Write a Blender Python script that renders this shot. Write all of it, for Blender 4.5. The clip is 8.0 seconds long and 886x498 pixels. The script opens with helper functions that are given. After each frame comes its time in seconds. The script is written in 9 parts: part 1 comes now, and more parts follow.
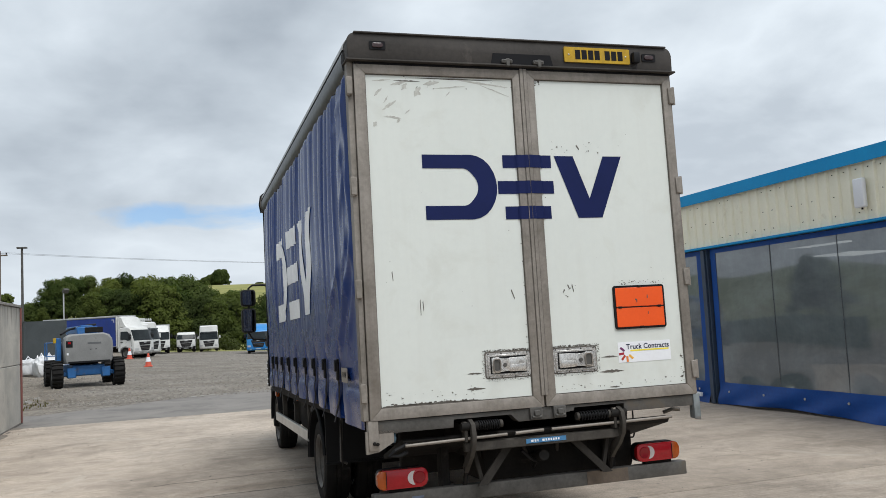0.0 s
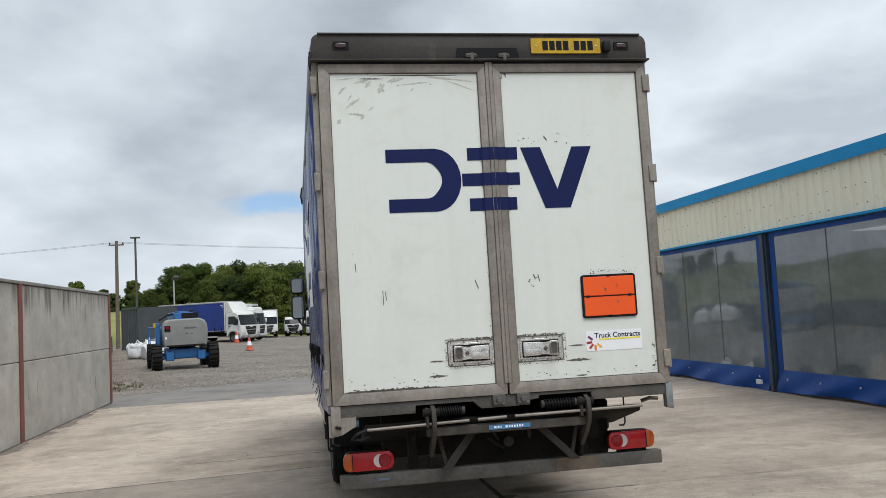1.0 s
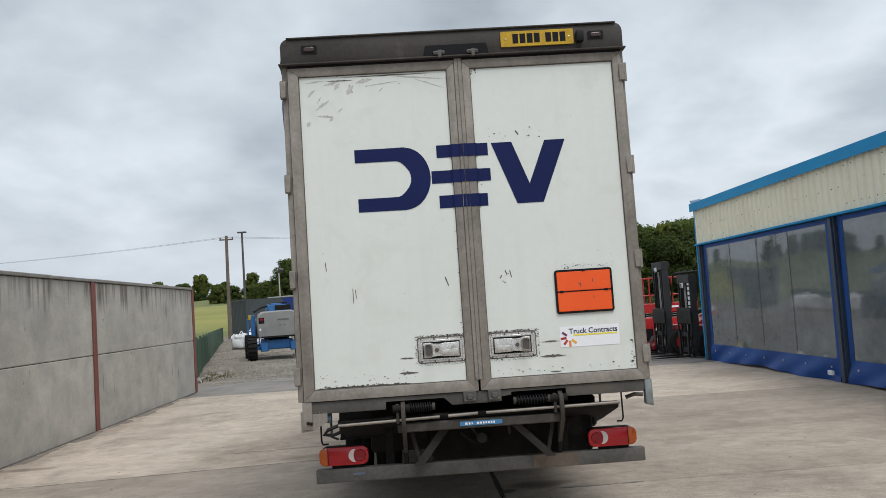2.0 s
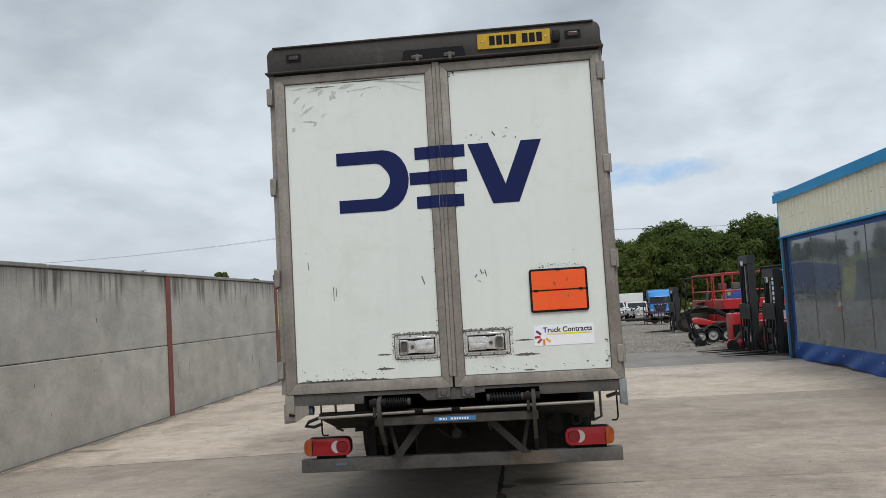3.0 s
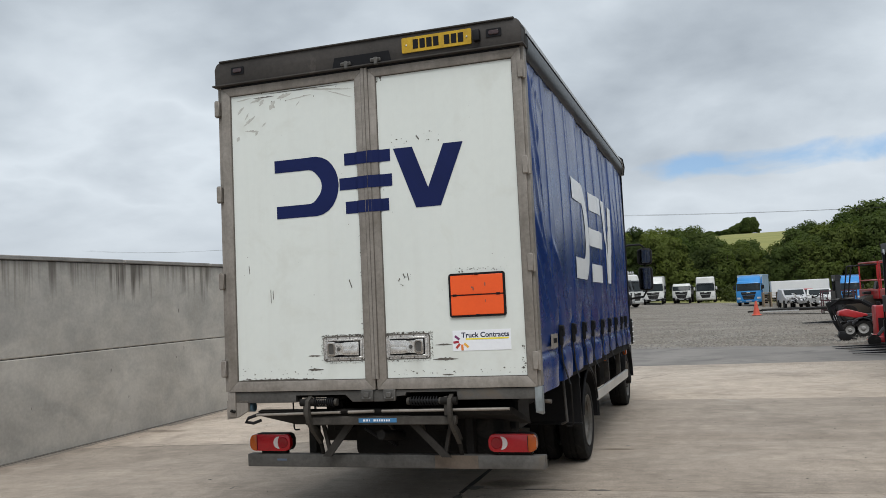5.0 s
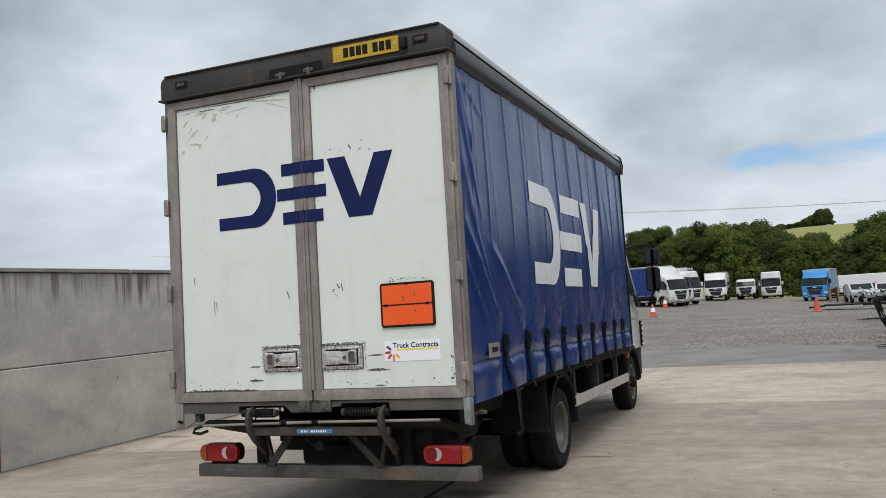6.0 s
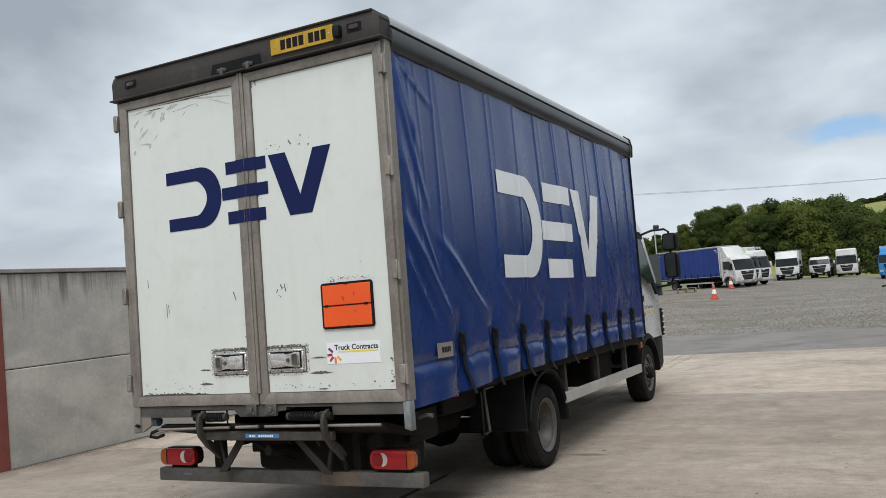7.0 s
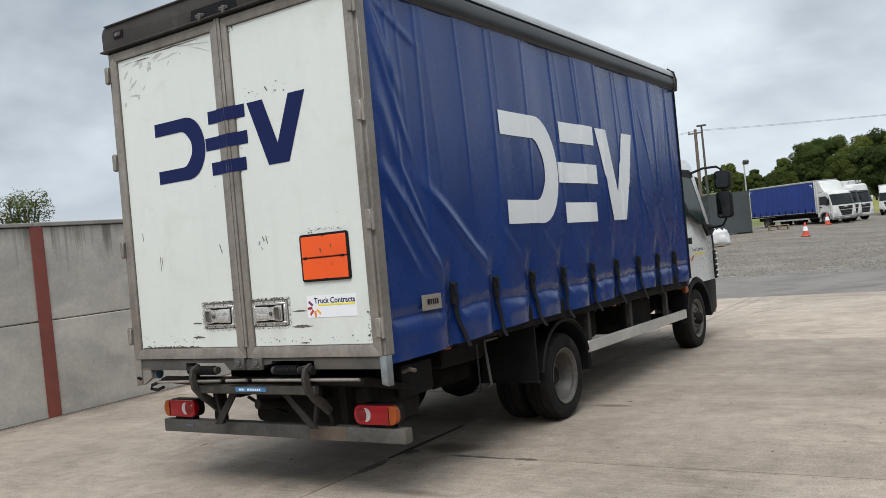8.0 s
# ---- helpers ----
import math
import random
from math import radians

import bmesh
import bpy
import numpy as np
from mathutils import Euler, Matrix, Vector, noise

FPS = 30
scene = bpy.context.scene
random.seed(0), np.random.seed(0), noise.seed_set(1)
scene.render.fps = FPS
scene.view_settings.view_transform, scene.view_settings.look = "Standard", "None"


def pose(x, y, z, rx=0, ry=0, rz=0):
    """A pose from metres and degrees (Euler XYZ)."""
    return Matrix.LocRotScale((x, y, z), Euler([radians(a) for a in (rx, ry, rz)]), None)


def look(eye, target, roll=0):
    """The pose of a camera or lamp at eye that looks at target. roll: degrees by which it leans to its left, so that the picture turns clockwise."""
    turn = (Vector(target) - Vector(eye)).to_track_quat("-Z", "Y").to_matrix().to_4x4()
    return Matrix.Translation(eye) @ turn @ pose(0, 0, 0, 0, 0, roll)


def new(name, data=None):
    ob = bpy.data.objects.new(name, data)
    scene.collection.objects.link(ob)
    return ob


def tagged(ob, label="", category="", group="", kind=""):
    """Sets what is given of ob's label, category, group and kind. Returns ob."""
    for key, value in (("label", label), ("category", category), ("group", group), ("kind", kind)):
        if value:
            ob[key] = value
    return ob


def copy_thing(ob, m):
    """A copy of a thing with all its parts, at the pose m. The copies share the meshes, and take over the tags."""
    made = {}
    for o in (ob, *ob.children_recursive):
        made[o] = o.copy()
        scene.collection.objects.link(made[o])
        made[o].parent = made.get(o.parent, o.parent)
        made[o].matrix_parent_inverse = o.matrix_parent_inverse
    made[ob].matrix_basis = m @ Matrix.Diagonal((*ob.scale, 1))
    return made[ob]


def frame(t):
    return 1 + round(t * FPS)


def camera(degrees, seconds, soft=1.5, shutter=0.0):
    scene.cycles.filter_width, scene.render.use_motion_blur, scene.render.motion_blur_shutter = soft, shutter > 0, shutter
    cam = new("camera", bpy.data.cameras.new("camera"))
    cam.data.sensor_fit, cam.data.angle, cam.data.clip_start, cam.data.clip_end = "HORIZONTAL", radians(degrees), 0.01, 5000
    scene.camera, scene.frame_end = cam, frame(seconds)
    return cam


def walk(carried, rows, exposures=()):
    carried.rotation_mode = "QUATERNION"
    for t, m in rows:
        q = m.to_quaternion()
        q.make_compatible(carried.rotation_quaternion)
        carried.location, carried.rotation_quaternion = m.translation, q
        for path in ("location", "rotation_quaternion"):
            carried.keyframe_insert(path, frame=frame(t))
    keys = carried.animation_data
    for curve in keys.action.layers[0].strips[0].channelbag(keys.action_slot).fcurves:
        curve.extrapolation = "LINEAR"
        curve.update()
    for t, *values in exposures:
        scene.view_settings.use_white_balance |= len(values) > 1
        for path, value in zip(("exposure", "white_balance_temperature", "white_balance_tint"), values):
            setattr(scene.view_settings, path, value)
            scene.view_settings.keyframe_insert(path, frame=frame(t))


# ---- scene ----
cam = camera(54.7, 8.0, soft=0.55)
PATH = [
    (0, (-0.205, 0.033, 1.586), (0.389, 1.936, 1.755), -3.0),
    (0.5, (0.246, -0.218, 1.570), (0.717, 1.720, 1.724), -2.9),
    (1, (0.711, -0.366, 1.569), (1.057, 1.599, 1.715), -3.1),
    (1.5, (1.182, -0.419, 1.586), (1.400, 1.564, 1.725), -3.4),
    (1.7, (1.390, -0.468, 1.578), (1.555, 1.521, 1.714), -3.6),
    (2.8, (2.469, -0.565, 1.570), (2.334, 1.425, 1.702), -3.5),
    (3, (2.676, -0.627, 1.559), (2.488, 1.360, 1.690), -3.4),
    (3.5, (3.169, -0.657, 1.577), (2.855, 1.314, 1.704), -3.1),
    (4, (3.618, -0.512, 1.583), (3.190, 1.438, 1.707), -2.9),
    (4.2, (3.805, -0.465, 1.573), (3.333, 1.474, 1.697), -2.9),
    (5.3, (4.750, -0.165, 1.608), (4.088, 1.717, 1.727), -3.3),
    (5.5, (4.915, -0.079, 1.606), (4.220, 1.792, 1.730), -3.6),
    (6, (5.361, 0.107, 1.620), (4.603, 1.954, 1.743), -3.8),
    (6.5, (5.704, 0.407, 1.618), (4.876, 2.223, 1.742), -4.4),
    (7, (6.033, 0.707, 1.652), (5.124, 2.486, 1.751), -4.9),
    (7.5, (6.367, 0.952, 1.666), (5.367, 2.683, 1.732), -5.5),
    (8, (6.509, 1.306, 1.642), (5.405, 2.973, 1.624), -5.8),
]
walk(cam, [(t, look(eye, target, roll)) for t, eye, target, roll in PATH], [(0, 0.16), (1.5, 0.09), (3.5, -0.02), (4.2, -0.05), (5.5, 0.03), (7, 0.10), (8, 0.21)])

# ---------------------------------------------------------------- world and light
SUN_EL, SUN_AZ = 60.0, 158.0          # azimuth clockwise from +y: high behind the camera


def math_node(tree, op, a, b=None, clamp=False):
    n = tree.nodes.new("ShaderNodeMath")
    n.operation, n.use_clamp = op, clamp
    for i, v in enumerate((a, b)):
        if v is None:
            continue
        if isinstance(v, (int, float)):
            n.inputs[i].default_value = v
        else:
            tree.links.new(v, n.inputs[i])
    return n.outputs[0]


def ramp(tree, value, stops):
    n = tree.nodes.new("ShaderNodeValToRGB")
    el = n.color_ramp.elements
    while len(el) < len(stops):
        el.new(0.5)
    for e, (p, c) in zip(el, stops):
        e.position, e.color = p, (*c, 1) if len(c) == 3 else c
    tree.links.new(value, n.inputs[0])
    return n.outputs[0]


def mix(tree, fac, a, b, blend="MIX"):
    n = tree.nodes.new("ShaderNodeMix")
    n.data_type, n.blend_type = "RGBA", blend
    for sock, v in ((n.inputs[0], fac), (n.inputs[6], a), (n.inputs[7], b)):
        if isinstance(v, (int, float)):
            sock.default_value = v
        elif isinstance(v, (tuple, list)):
            sock.default_value = (*v, 1) if len(v) == 3 else v
        else:
            tree.links.new(v, sock)
    return n.outputs[2]


def fbm(tree, vector, scale, detail=4, rough=0.55, distortion=0.0, vscale=None):
    if vscale is not None:
        m = tree.nodes.new("ShaderNodeMapping")
        m.inputs["Scale"].default_value = vscale
        tree.links.new(vector, m.inputs["Vector"])
        vector = m.outputs[0]
    n = tree.nodes.new("ShaderNodeTexNoise")
    n.inputs["Scale"].default_value, n.inputs["Detail"].default_value = scale, detail
    n.inputs["Roughness"].default_value, n.inputs["Distortion"].default_value = rough, distortion
    tree.links.new(vector, n.inputs["Vector"])
    return n.outputs[0]


def build_world():
    w = bpy.data.worlds.new("sky")
    scene.world = w
    w.use_nodes = True
    t = w.node_tree
    t.nodes.clear()
    co = t.nodes.new("ShaderNodeTexCoord").outputs["Generated"]
    sep = t.nodes.new("ShaderNodeSeparateXYZ")
    t.links.new(co, sep.inputs[0])
    x, y, z = sep.outputs
    # cloud deck seen in perspective: direction divided by its height
    zz = math_node(t, "ADD", math_node(t, "MAXIMUM", z, 0.0), 0.34)
    comb = t.nodes.new("ShaderNodeCombineXYZ")
    t.links.new(math_node(t, "DIVIDE", x, zz), comb.inputs[0])
    t.links.new(math_node(t, "DIVIDE", y, zz), comb.inputs[1])
    plane = comb.outputs[0]
    big = fbm(t, plane, 0.95, 5, 0.5, 0.25)
    fine = fbm(t, plane, 4.0, 7, 0.6, 0.3)
    lumps = fbm(t, plane, 2.3, 6, 0.55, 0.2)
    dens = math_node(t, "ADD", math_node(t, "MULTIPLY", big, 0.70), math_node(t, "MULTIPLY", fine, 0.06))
    dens = math_node(t, "ADD", dens, math_node(t, "MULTIPLY", lumps, 0.24))
    # heavier cloud towards the west
    dens = math_node(t, "ADD", dens, math_node(t, "MULTIPLY", math_node(t, "MAXIMUM", math_node(t, "MULTIPLY", x, -1.0), 0.0), 0.04))
    cloud = ramp(t, dens, [(0.35, (4.9, 5.5, 6.15)), (0.44, (7.2, 7.9, 8.55)), (0.51, (5.65, 6.3, 6.95)), (0.62, (3.3, 3.8, 4.4))])
    # brighter low cloud bank near the horizon
    low = ramp(t, z, [(0.06, (1, 1, 1)), (0.16, (0, 0, 0))])
    cloud = mix(t, math_node(t, "MULTIPLY", low, 0.55), cloud, (6.2, 6.75, 7.3))
    sky = t.nodes.new("ShaderNodeTexSky")
    sky.sky_type, sky.sun_disc = "NISHITA", False
    sky.sun_elevation, sky.sun_rotation = radians(SUN_EL), radians(SUN_AZ)
    # a gap in the deck low over the trees, with blue in it
    dx = math_node(t, "DIVIDE", math_node(t, "SUBTRACT", x, 0.075), 0.15)
    dz = math_node(t, "DIVIDE", math_node(t, "SUBTRACT", z, 0.134), 0.017)
    d = math_node(t, "ADD", math_node(t, "MULTIPLY", dx, dx), math_node(t, "MULTIPLY", dz, dz))
    d = math_node(t, "ADD", d, math_node(t, "MULTIPLY", math_node(t, "SUBTRACT", fine, 0.5), 4.0))
    gap = ramp(t, d, [(0.0, (1, 1, 1)), (1.0, (0, 0, 0))])
    gap = math_node(t, "MULTIPLY", gap, math_node(t, "GREATER_THAN", y, 0.0))
    blue = mix(t, 1.0, sky.outputs[0], (0.72, 1.02, 1.35), "MULTIPLY")
    col = mix(t, math_node(t, "MULTIPLY", gap, 0.68), cloud, blue)
    bg = t.nodes.new("ShaderNodeBackground")
    bg.inputs[1].default_value = 0.1
    t.links.new(col, bg.inputs[0])
    out = t.nodes.new("ShaderNodeOutputWorld")
    t.links.new(bg.outputs[0], out.inputs[0])


build_world()
sun = new("sun", bpy.data.lights.new("sun", "SUN"))
sun.data.energy, sun.data.angle, sun.data.color = 2.45, radians(38), (1.0, 1.0, 0.985)
_a, _e = radians(SUN_AZ), radians(SUN_EL)
sun.matrix_world = look((30 * math.sin(_a) * math.cos(_e), 30 * math.cos(_a) * math.cos(_e), 30 * math.sin(_e)), (0, 0, 0))


# ---------------------------------------------------------------- materials
def surf(name, col, col2=None, scale=2.0, fine=40.0, rough=0.6, metal=0.0, bump=0.05, spec=0.5, var=0.12, dirt=None, dirt_at=(0.55, 0.68),
         dirt_scale=4.0, coat=0.0, rand=0.0, island=0.0, streak=None, world_space=False):
    """A surface with broad and fine variation; dirt: a colour for stains; streak: (colour, amount) runs down the surface."""
    m = bpy.data.materials.new(name)
    m.use_nodes = True
    t = m.node_tree
    b = t.nodes["Principled BSDF"]
    if world_space:
        co = t.nodes.new("ShaderNodeNewGeometry").outputs["Position"]
    else:
        co = t.nodes.new("ShaderNodeTexCoord").outputs["Object"]
    if col2 is None:
        col2 = tuple(c * (1 - 2.2 * var) for c in col)
    broad = fbm(t, co, scale, 5, 0.6, 0.3)
    grain = fbm(t, co, fine, 3, 0.6)
    f = math_node(t, "ADD", math_node(t, "MULTIPLY", broad, 0.65), math_node(t, "MULTIPLY", grain, 0.35))
    c = ramp(t, f, [(0.36, col2), (0.62, col)])
    if dirt:
        dn = fbm(t, co, dirt_scale, 6, 0.65, 0.5)
        dm = ramp(t, dn, [(dirt_at[0], (0, 0, 0)), (dirt_at[1], (1, 1, 1))])
        c = mix(t, dm, c, dirt)
    if streak:
        sn = fbm(t, co, 1.0, 4, 0.7, 0.0, (9.0, 9.0, 0.35))
        sm = ramp(t, sn, [(0.5, (0, 0, 0)), (0.72, (1, 1, 1))])
        c = mix(t, math_node(t, "MULTIPLY", sm, streak[1]), c, streak[0])
    if rand or island:
        src = t.nodes.new("ShaderNodeObjectInfo").outputs["Random"] if rand else t.nodes.new("ShaderNodeNewGeometry").outputs["Random Per Island"]
        amount = rand or island
        hsv = t.nodes.new("ShaderNodeHueSaturation")
        t.links.new(math_node(t, "ADD", math_node(t, "MULTIPLY", src, 2 * amount), 1 - amount), hsv.inputs["Value"])
        t.links.new(c, hsv.inputs["Color"])
        c = hsv.outputs[0]
    t.links.new(c, b.inputs["Base Color"])
    r = math_node(t, "ADD", math_node(t, "MULTIPLY", math_node(t, "SUBTRACT", grain, 0.5), 0.25), rough, True)
    t.links.new(r, b.inputs["Roughness"])
    b.inputs["Metallic"].default_value, b.inputs["Specular IOR Level"].default_value = metal, spec
    b.inputs["Coat Weight"].default_value = coat
    if bump:
        n = t.nodes.new("ShaderNodeBump")
        n.inputs["Strength"].default_value, n.inputs["Distance"].default_value = min(1.0, bump * 6), 0.01
        t.links.new(f, n.inputs["Height"])
        t.links.new(n.outputs[0], b.inputs["Normal"])
    return m


def clear_mat(name, tint, gloss_rough, see=0.85, ior=1.5):
    """A thin clear sheet: tinted see-through, with a Fresnel gloss."""
    m = bpy.data.materials.new(name)
    m.use_nodes = True
    t = m.node_tree
    t.nodes.clear()
    tr = t.nodes.new("ShaderNodeBsdfTransparent")
    tr.inputs[0].default_value = (*[c * see for c in tint], 1)
    df = t.nodes.new("ShaderNodeBsdfDiffuse")
    df.inputs[0].default_value = (*[0.74 * c for c in tint], 1)
    co = t.nodes.new("ShaderNodeTexCoord").outputs["Object"]
    scuff = math_node(t, "MULTIPLY", math_node(t, "SUBTRACT", fbm(t, co, 1.0, 5, 0.75, 0.0, (2.6, 2.6, 0.6)), 0.5), 0.30)
    haze = ramp(t, math_node(t, "ADD", scuff, fbm(t, co, 1.0, 5, 0.7, 0.3, (0.6, 0.6, 1.1))), [(0.40, (0.38, 0.38, 0.38)), (0.72, (0.66, 0.66, 0.66))])
    m1 = t.nodes.new("ShaderNodeMixShader")
    t.links.new(haze, m1.inputs[0])
    t.links.new(tr.outputs[0], m1.inputs[1])
    t.links.new(df.outputs[0], m1.inputs[2])
    gl = t.nodes.new("ShaderNodeBsdfGlossy")
    gl.inputs["Roughness"].default_value = gloss_rough
    wob = t.nodes.new("ShaderNodeBump")
    wob.inputs["Strength"].default_value, wob.inputs["Distance"].default_value = 0.010, 0.02
    t.links.new(fbm(t, co, 1.0, 2, 0.5, 0.0, (1.2, 1.2, 0.8)), wob.inputs["Height"])
    t.links.new(wob.outputs[0], gl.inputs["Normal"])
    fr = t.nodes.new("ShaderNodeFresnel")
    fr.inputs[0].default_value = ior
    m2 = t.nodes.new("ShaderNodeMixShader")
    t.links.new(fr.outputs[0], m2.inputs[0])
    t.links.new(m1.outputs[0], m2.inputs[1])
    t.links.new(gl.outputs[0], m2.inputs[2])
    out = t.nodes.new("ShaderNodeOutputMaterial")
    t.links.new(m2.outputs[0], out.inputs[0])
    return m


def glow_mat(name, col, strength):
    m = bpy.data.materials.new(name)
    m.use_nodes = True
    b = m.node_tree.nodes["Principled BSDF"]
    b.inputs["Base Color"].default_value = (*col, 1)
    b.inputs["Emission Color"].default_value, b.inputs["Emission Strength"].default_value = (*col, 1), strength
    return m


def concrete_material(name, k):
    """Broom-finished yard concrete: mottled, gritty, with spots, old spills and faint finish lines."""
    m = surf(name, (0.412 * k, 0.352 * k, 0.299 * k), (0.305 * k, 0.258 * k, 0.216 * k), 0.55, 42, 0.85, bump=0.10, spec=0.3, dirt=(0.17, 0.145, 0.12), dirt_at=(0.53, 0.84), dirt_scale=0.7, rand=0.05, world_space=True)
    t = m.node_tree
    b = t.nodes["Principled BSDF"]
    c = b.inputs["Base Color"].links[0].from_socket
    co = t.nodes.new("ShaderNodeNewGeometry").outputs["Position"]
    mott = ramp(t, fbm(t, co, 5.0, 7, 0.80, 0.4), [(0.30, (0.74, 0.75, 0.73)), (0.68, (1.16, 1.15, 1.13))])
    c = mix(t, 1.0, c, mott, "MULTIPLY")
    speck = ramp(t, fbm(t, co, 70.0, 4, 0.85), [(0.28, (0.36, 0.34, 0.32)), (0.48, (1.0, 1.0, 1.0)), (0.72, (1.42, 1.39, 1.35))])
    c = mix(t, 0.9, c, speck, "MULTIPLY")
    broom = ramp(t, fbm(t, co, 1.0, 4, 0.75, 0.25, (2.2, 34.0, 1.0)), [(0.34, (0.76, 0.75, 0.74)), (0.66, (1.15, 1.15, 1.15))])
    worn = ramp(t, fbm(t, co, 0.7, 4, 0.6), [(0.40, (0.15, 0.15, 0.15)), (0.64, (0.85, 0.85, 0.85))])
    c = mix(t, worn, c, mix(t, 1.0, c, broom, "MULTIPLY"))
    drag = ramp(t, fbm(t, co, 1.0, 5, 0.65, 0.5, (0.9, 1.9, 1.0)), [(0.36, (0.90, 0.90, 0.905)), (0.64, (1.06, 1.055, 1.05))])
    c = mix(t, 1.0, c, drag, "MULTIPLY")
    sep = t.nodes.new("ShaderNodeSeparateXYZ")
    t.links.new(co, sep.inputs[0])
    ragged = fbm(t, co, 2.4, 6, 0.65, 0.4)
    # old spills and damp marks, last a darker strip along the wall: middle, half size, depth of tone
    for cx, cyv, rx, ry, dark in ((0.62, 9.22, 1.0, 0.24, 0.55), (1.05, 10.15, 0.55, 0.10, 0.4), (-2.86, 9.75, 0.40, 0.12, 0.7), (2.68, 6.93, 0.40, 0.17, 1.0), (3.08, 5.84, 0.30, 0.07, 0.7), (3.34, 8.55, 0.26, 0.06, 1.0),
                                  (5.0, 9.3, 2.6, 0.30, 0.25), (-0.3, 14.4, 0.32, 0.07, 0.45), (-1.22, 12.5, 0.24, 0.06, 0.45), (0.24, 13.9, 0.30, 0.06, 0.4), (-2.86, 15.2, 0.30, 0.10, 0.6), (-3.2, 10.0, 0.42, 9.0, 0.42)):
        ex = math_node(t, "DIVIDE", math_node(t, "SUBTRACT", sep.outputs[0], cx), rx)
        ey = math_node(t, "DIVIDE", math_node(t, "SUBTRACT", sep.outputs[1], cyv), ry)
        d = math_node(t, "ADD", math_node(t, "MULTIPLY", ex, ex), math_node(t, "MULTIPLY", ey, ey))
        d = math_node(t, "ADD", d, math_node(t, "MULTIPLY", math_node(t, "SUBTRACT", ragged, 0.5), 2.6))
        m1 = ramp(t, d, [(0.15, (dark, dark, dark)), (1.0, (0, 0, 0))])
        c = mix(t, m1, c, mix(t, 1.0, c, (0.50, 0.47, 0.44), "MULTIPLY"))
    spots = t.nodes.new("ShaderNodeTexVoronoi")
    spots.inputs["Scale"].default_value = 2.6
    t.links.new(co, spots.inputs["Vector"])
    size = math_node(t, "MULTIPLY", fbm(t, co, 1.7, 3, 0.6), 0.11)
    dot = math_node(t, "MULTIPLY", math_node(t, "SUBTRACT", size, spots.outputs["Distance"]), 26.0, True)
    c = mix(t, math_node(t, "MULTIPLY", dot, 0.55), c, (0.085, 0.075, 0.065))
    pits = t.nodes.new("ShaderNodeTexVoronoi")
    pits.inputs["Scale"].default_value = 11.0
    t.links.new(co, pits.inputs["Vector"])
    hole = math_node(t, "MULTIPLY", math_node(t, "SUBTRACT", math_node(t, "MULTIPLY", fbm(t, co, 4.0, 3, 0.7), 0.17), pits.outputs["Distance"]), 18.0, True)
    c = mix(t, math_node(t, "MULTIPLY", hole, 0.6), c, (0.14, 0.12, 0.10))
    pale = ramp(t, fbm(t, co, 0.9, 5, 0.6, 1.2), [(0.60, (0, 0, 0)), (0.78, (0.5, 0.5, 0.5))])
    c = mix(t, pale, c, (0.50, 0.46, 0.40))
    t.links.new(c, b.inputs["Base Color"])
    return m


M_CONC = concrete_material("yard_concrete", 0.98)
M_CONC_OLD = concrete_material("older_yard_concrete", 0.90)
M_CONC_PALE = concrete_material("pale_yard_concrete", 1.24)
M_JOINT = surf("joint_filler", (0.05, 0.045, 0.04), rough=0.9)
M_ASPH = surf("old_asphalt", (0.225, 0.205, 0.186), (0.15, 0.137, 0.125), 0.7, 25, 0.85, bump=0.1, dirt=(0.10, 0.093, 0.086), dirt_at=(0.50, 0.72), dirt_scale=0.9, world_space=True)
M_STONE = surf("gravel_stone", (0.245, 0.222, 0.192), (0.155, 0.14, 0.122), 5, 60, 0.9, bump=0.1, island=0.34)
M_COPING = surf("coping_concrete", (0.30, 0.285, 0.265), (0.19, 0.18, 0.165), 3, 40, 0.9, bump=0.08, rand=0.06)
M_OXIDE = surf("red_oxide_steel", (0.24, 0.062, 0.045), (0.15, 0.045, 0.035), 2, 40, 0.6, bump=0.03)
M_CREAM = surf("cream_cladding", (0.92, 0.885, 0.72), (0.87, 0.83, 0.66), 1.0, 30, 0.4, bump=0.01, dirt=(0.52, 0.46, 0.32), dirt_at=(0.62, 0.85), dirt_scale=2.0)
M_FASCIA = surf("blue_fascia_paint", (0.014, 0.31, 0.63), (0.012, 0.26, 0.56), 1.0, 30, 0.5, bump=0.01, spec=0.15)
M_BLUEPVC = surf("royal_blue_pvc", (0.006, 0.070, 0.31), (0.005, 0.048, 0.22), 1.2, 25, 0.45, bump=0.02, spec=0.2)
M_NAVYSTEEL = surf("dark_blue_steel", (0.035, 0.06, 0.10), (0.025, 0.04, 0.07), 2, 30, 0.5, bump=0.02)
M_CLEARPVC = clear_mat("clear_pvc_sheet", (0.42, 0.48, 0.52), 0.035, 0.66, 2.1)
M_BLACKTRIM = surf("grey_black_plastic", (0.012, 0.012, 0.013), (0.006, 0.006, 0.007), 3, 60, 0.6, bump=0.03, spec=0.2)
M_RUBBER = surf("tyre_rubber", (0.020, 0.019, 0.0185), (0.011, 0.0105, 0.010), 5, 50, 0.85, bump=0.05, spec=0.15, dirt=(0.05, 0.046, 0.041), dirt_at=(0.55, 0.75), dirt_scale=5)
M_DARKSTEEL = surf("grimy_chassis_steel", (0.020, 0.018, 0.0165), (0.009, 0.0085, 0.008), 4, 50, 0.8, 0.0, bump=0.05, spec=0.15, dirt=(0.05, 0.043, 0.037), dirt_at=(0.58, 0.78), dirt_scale=5)
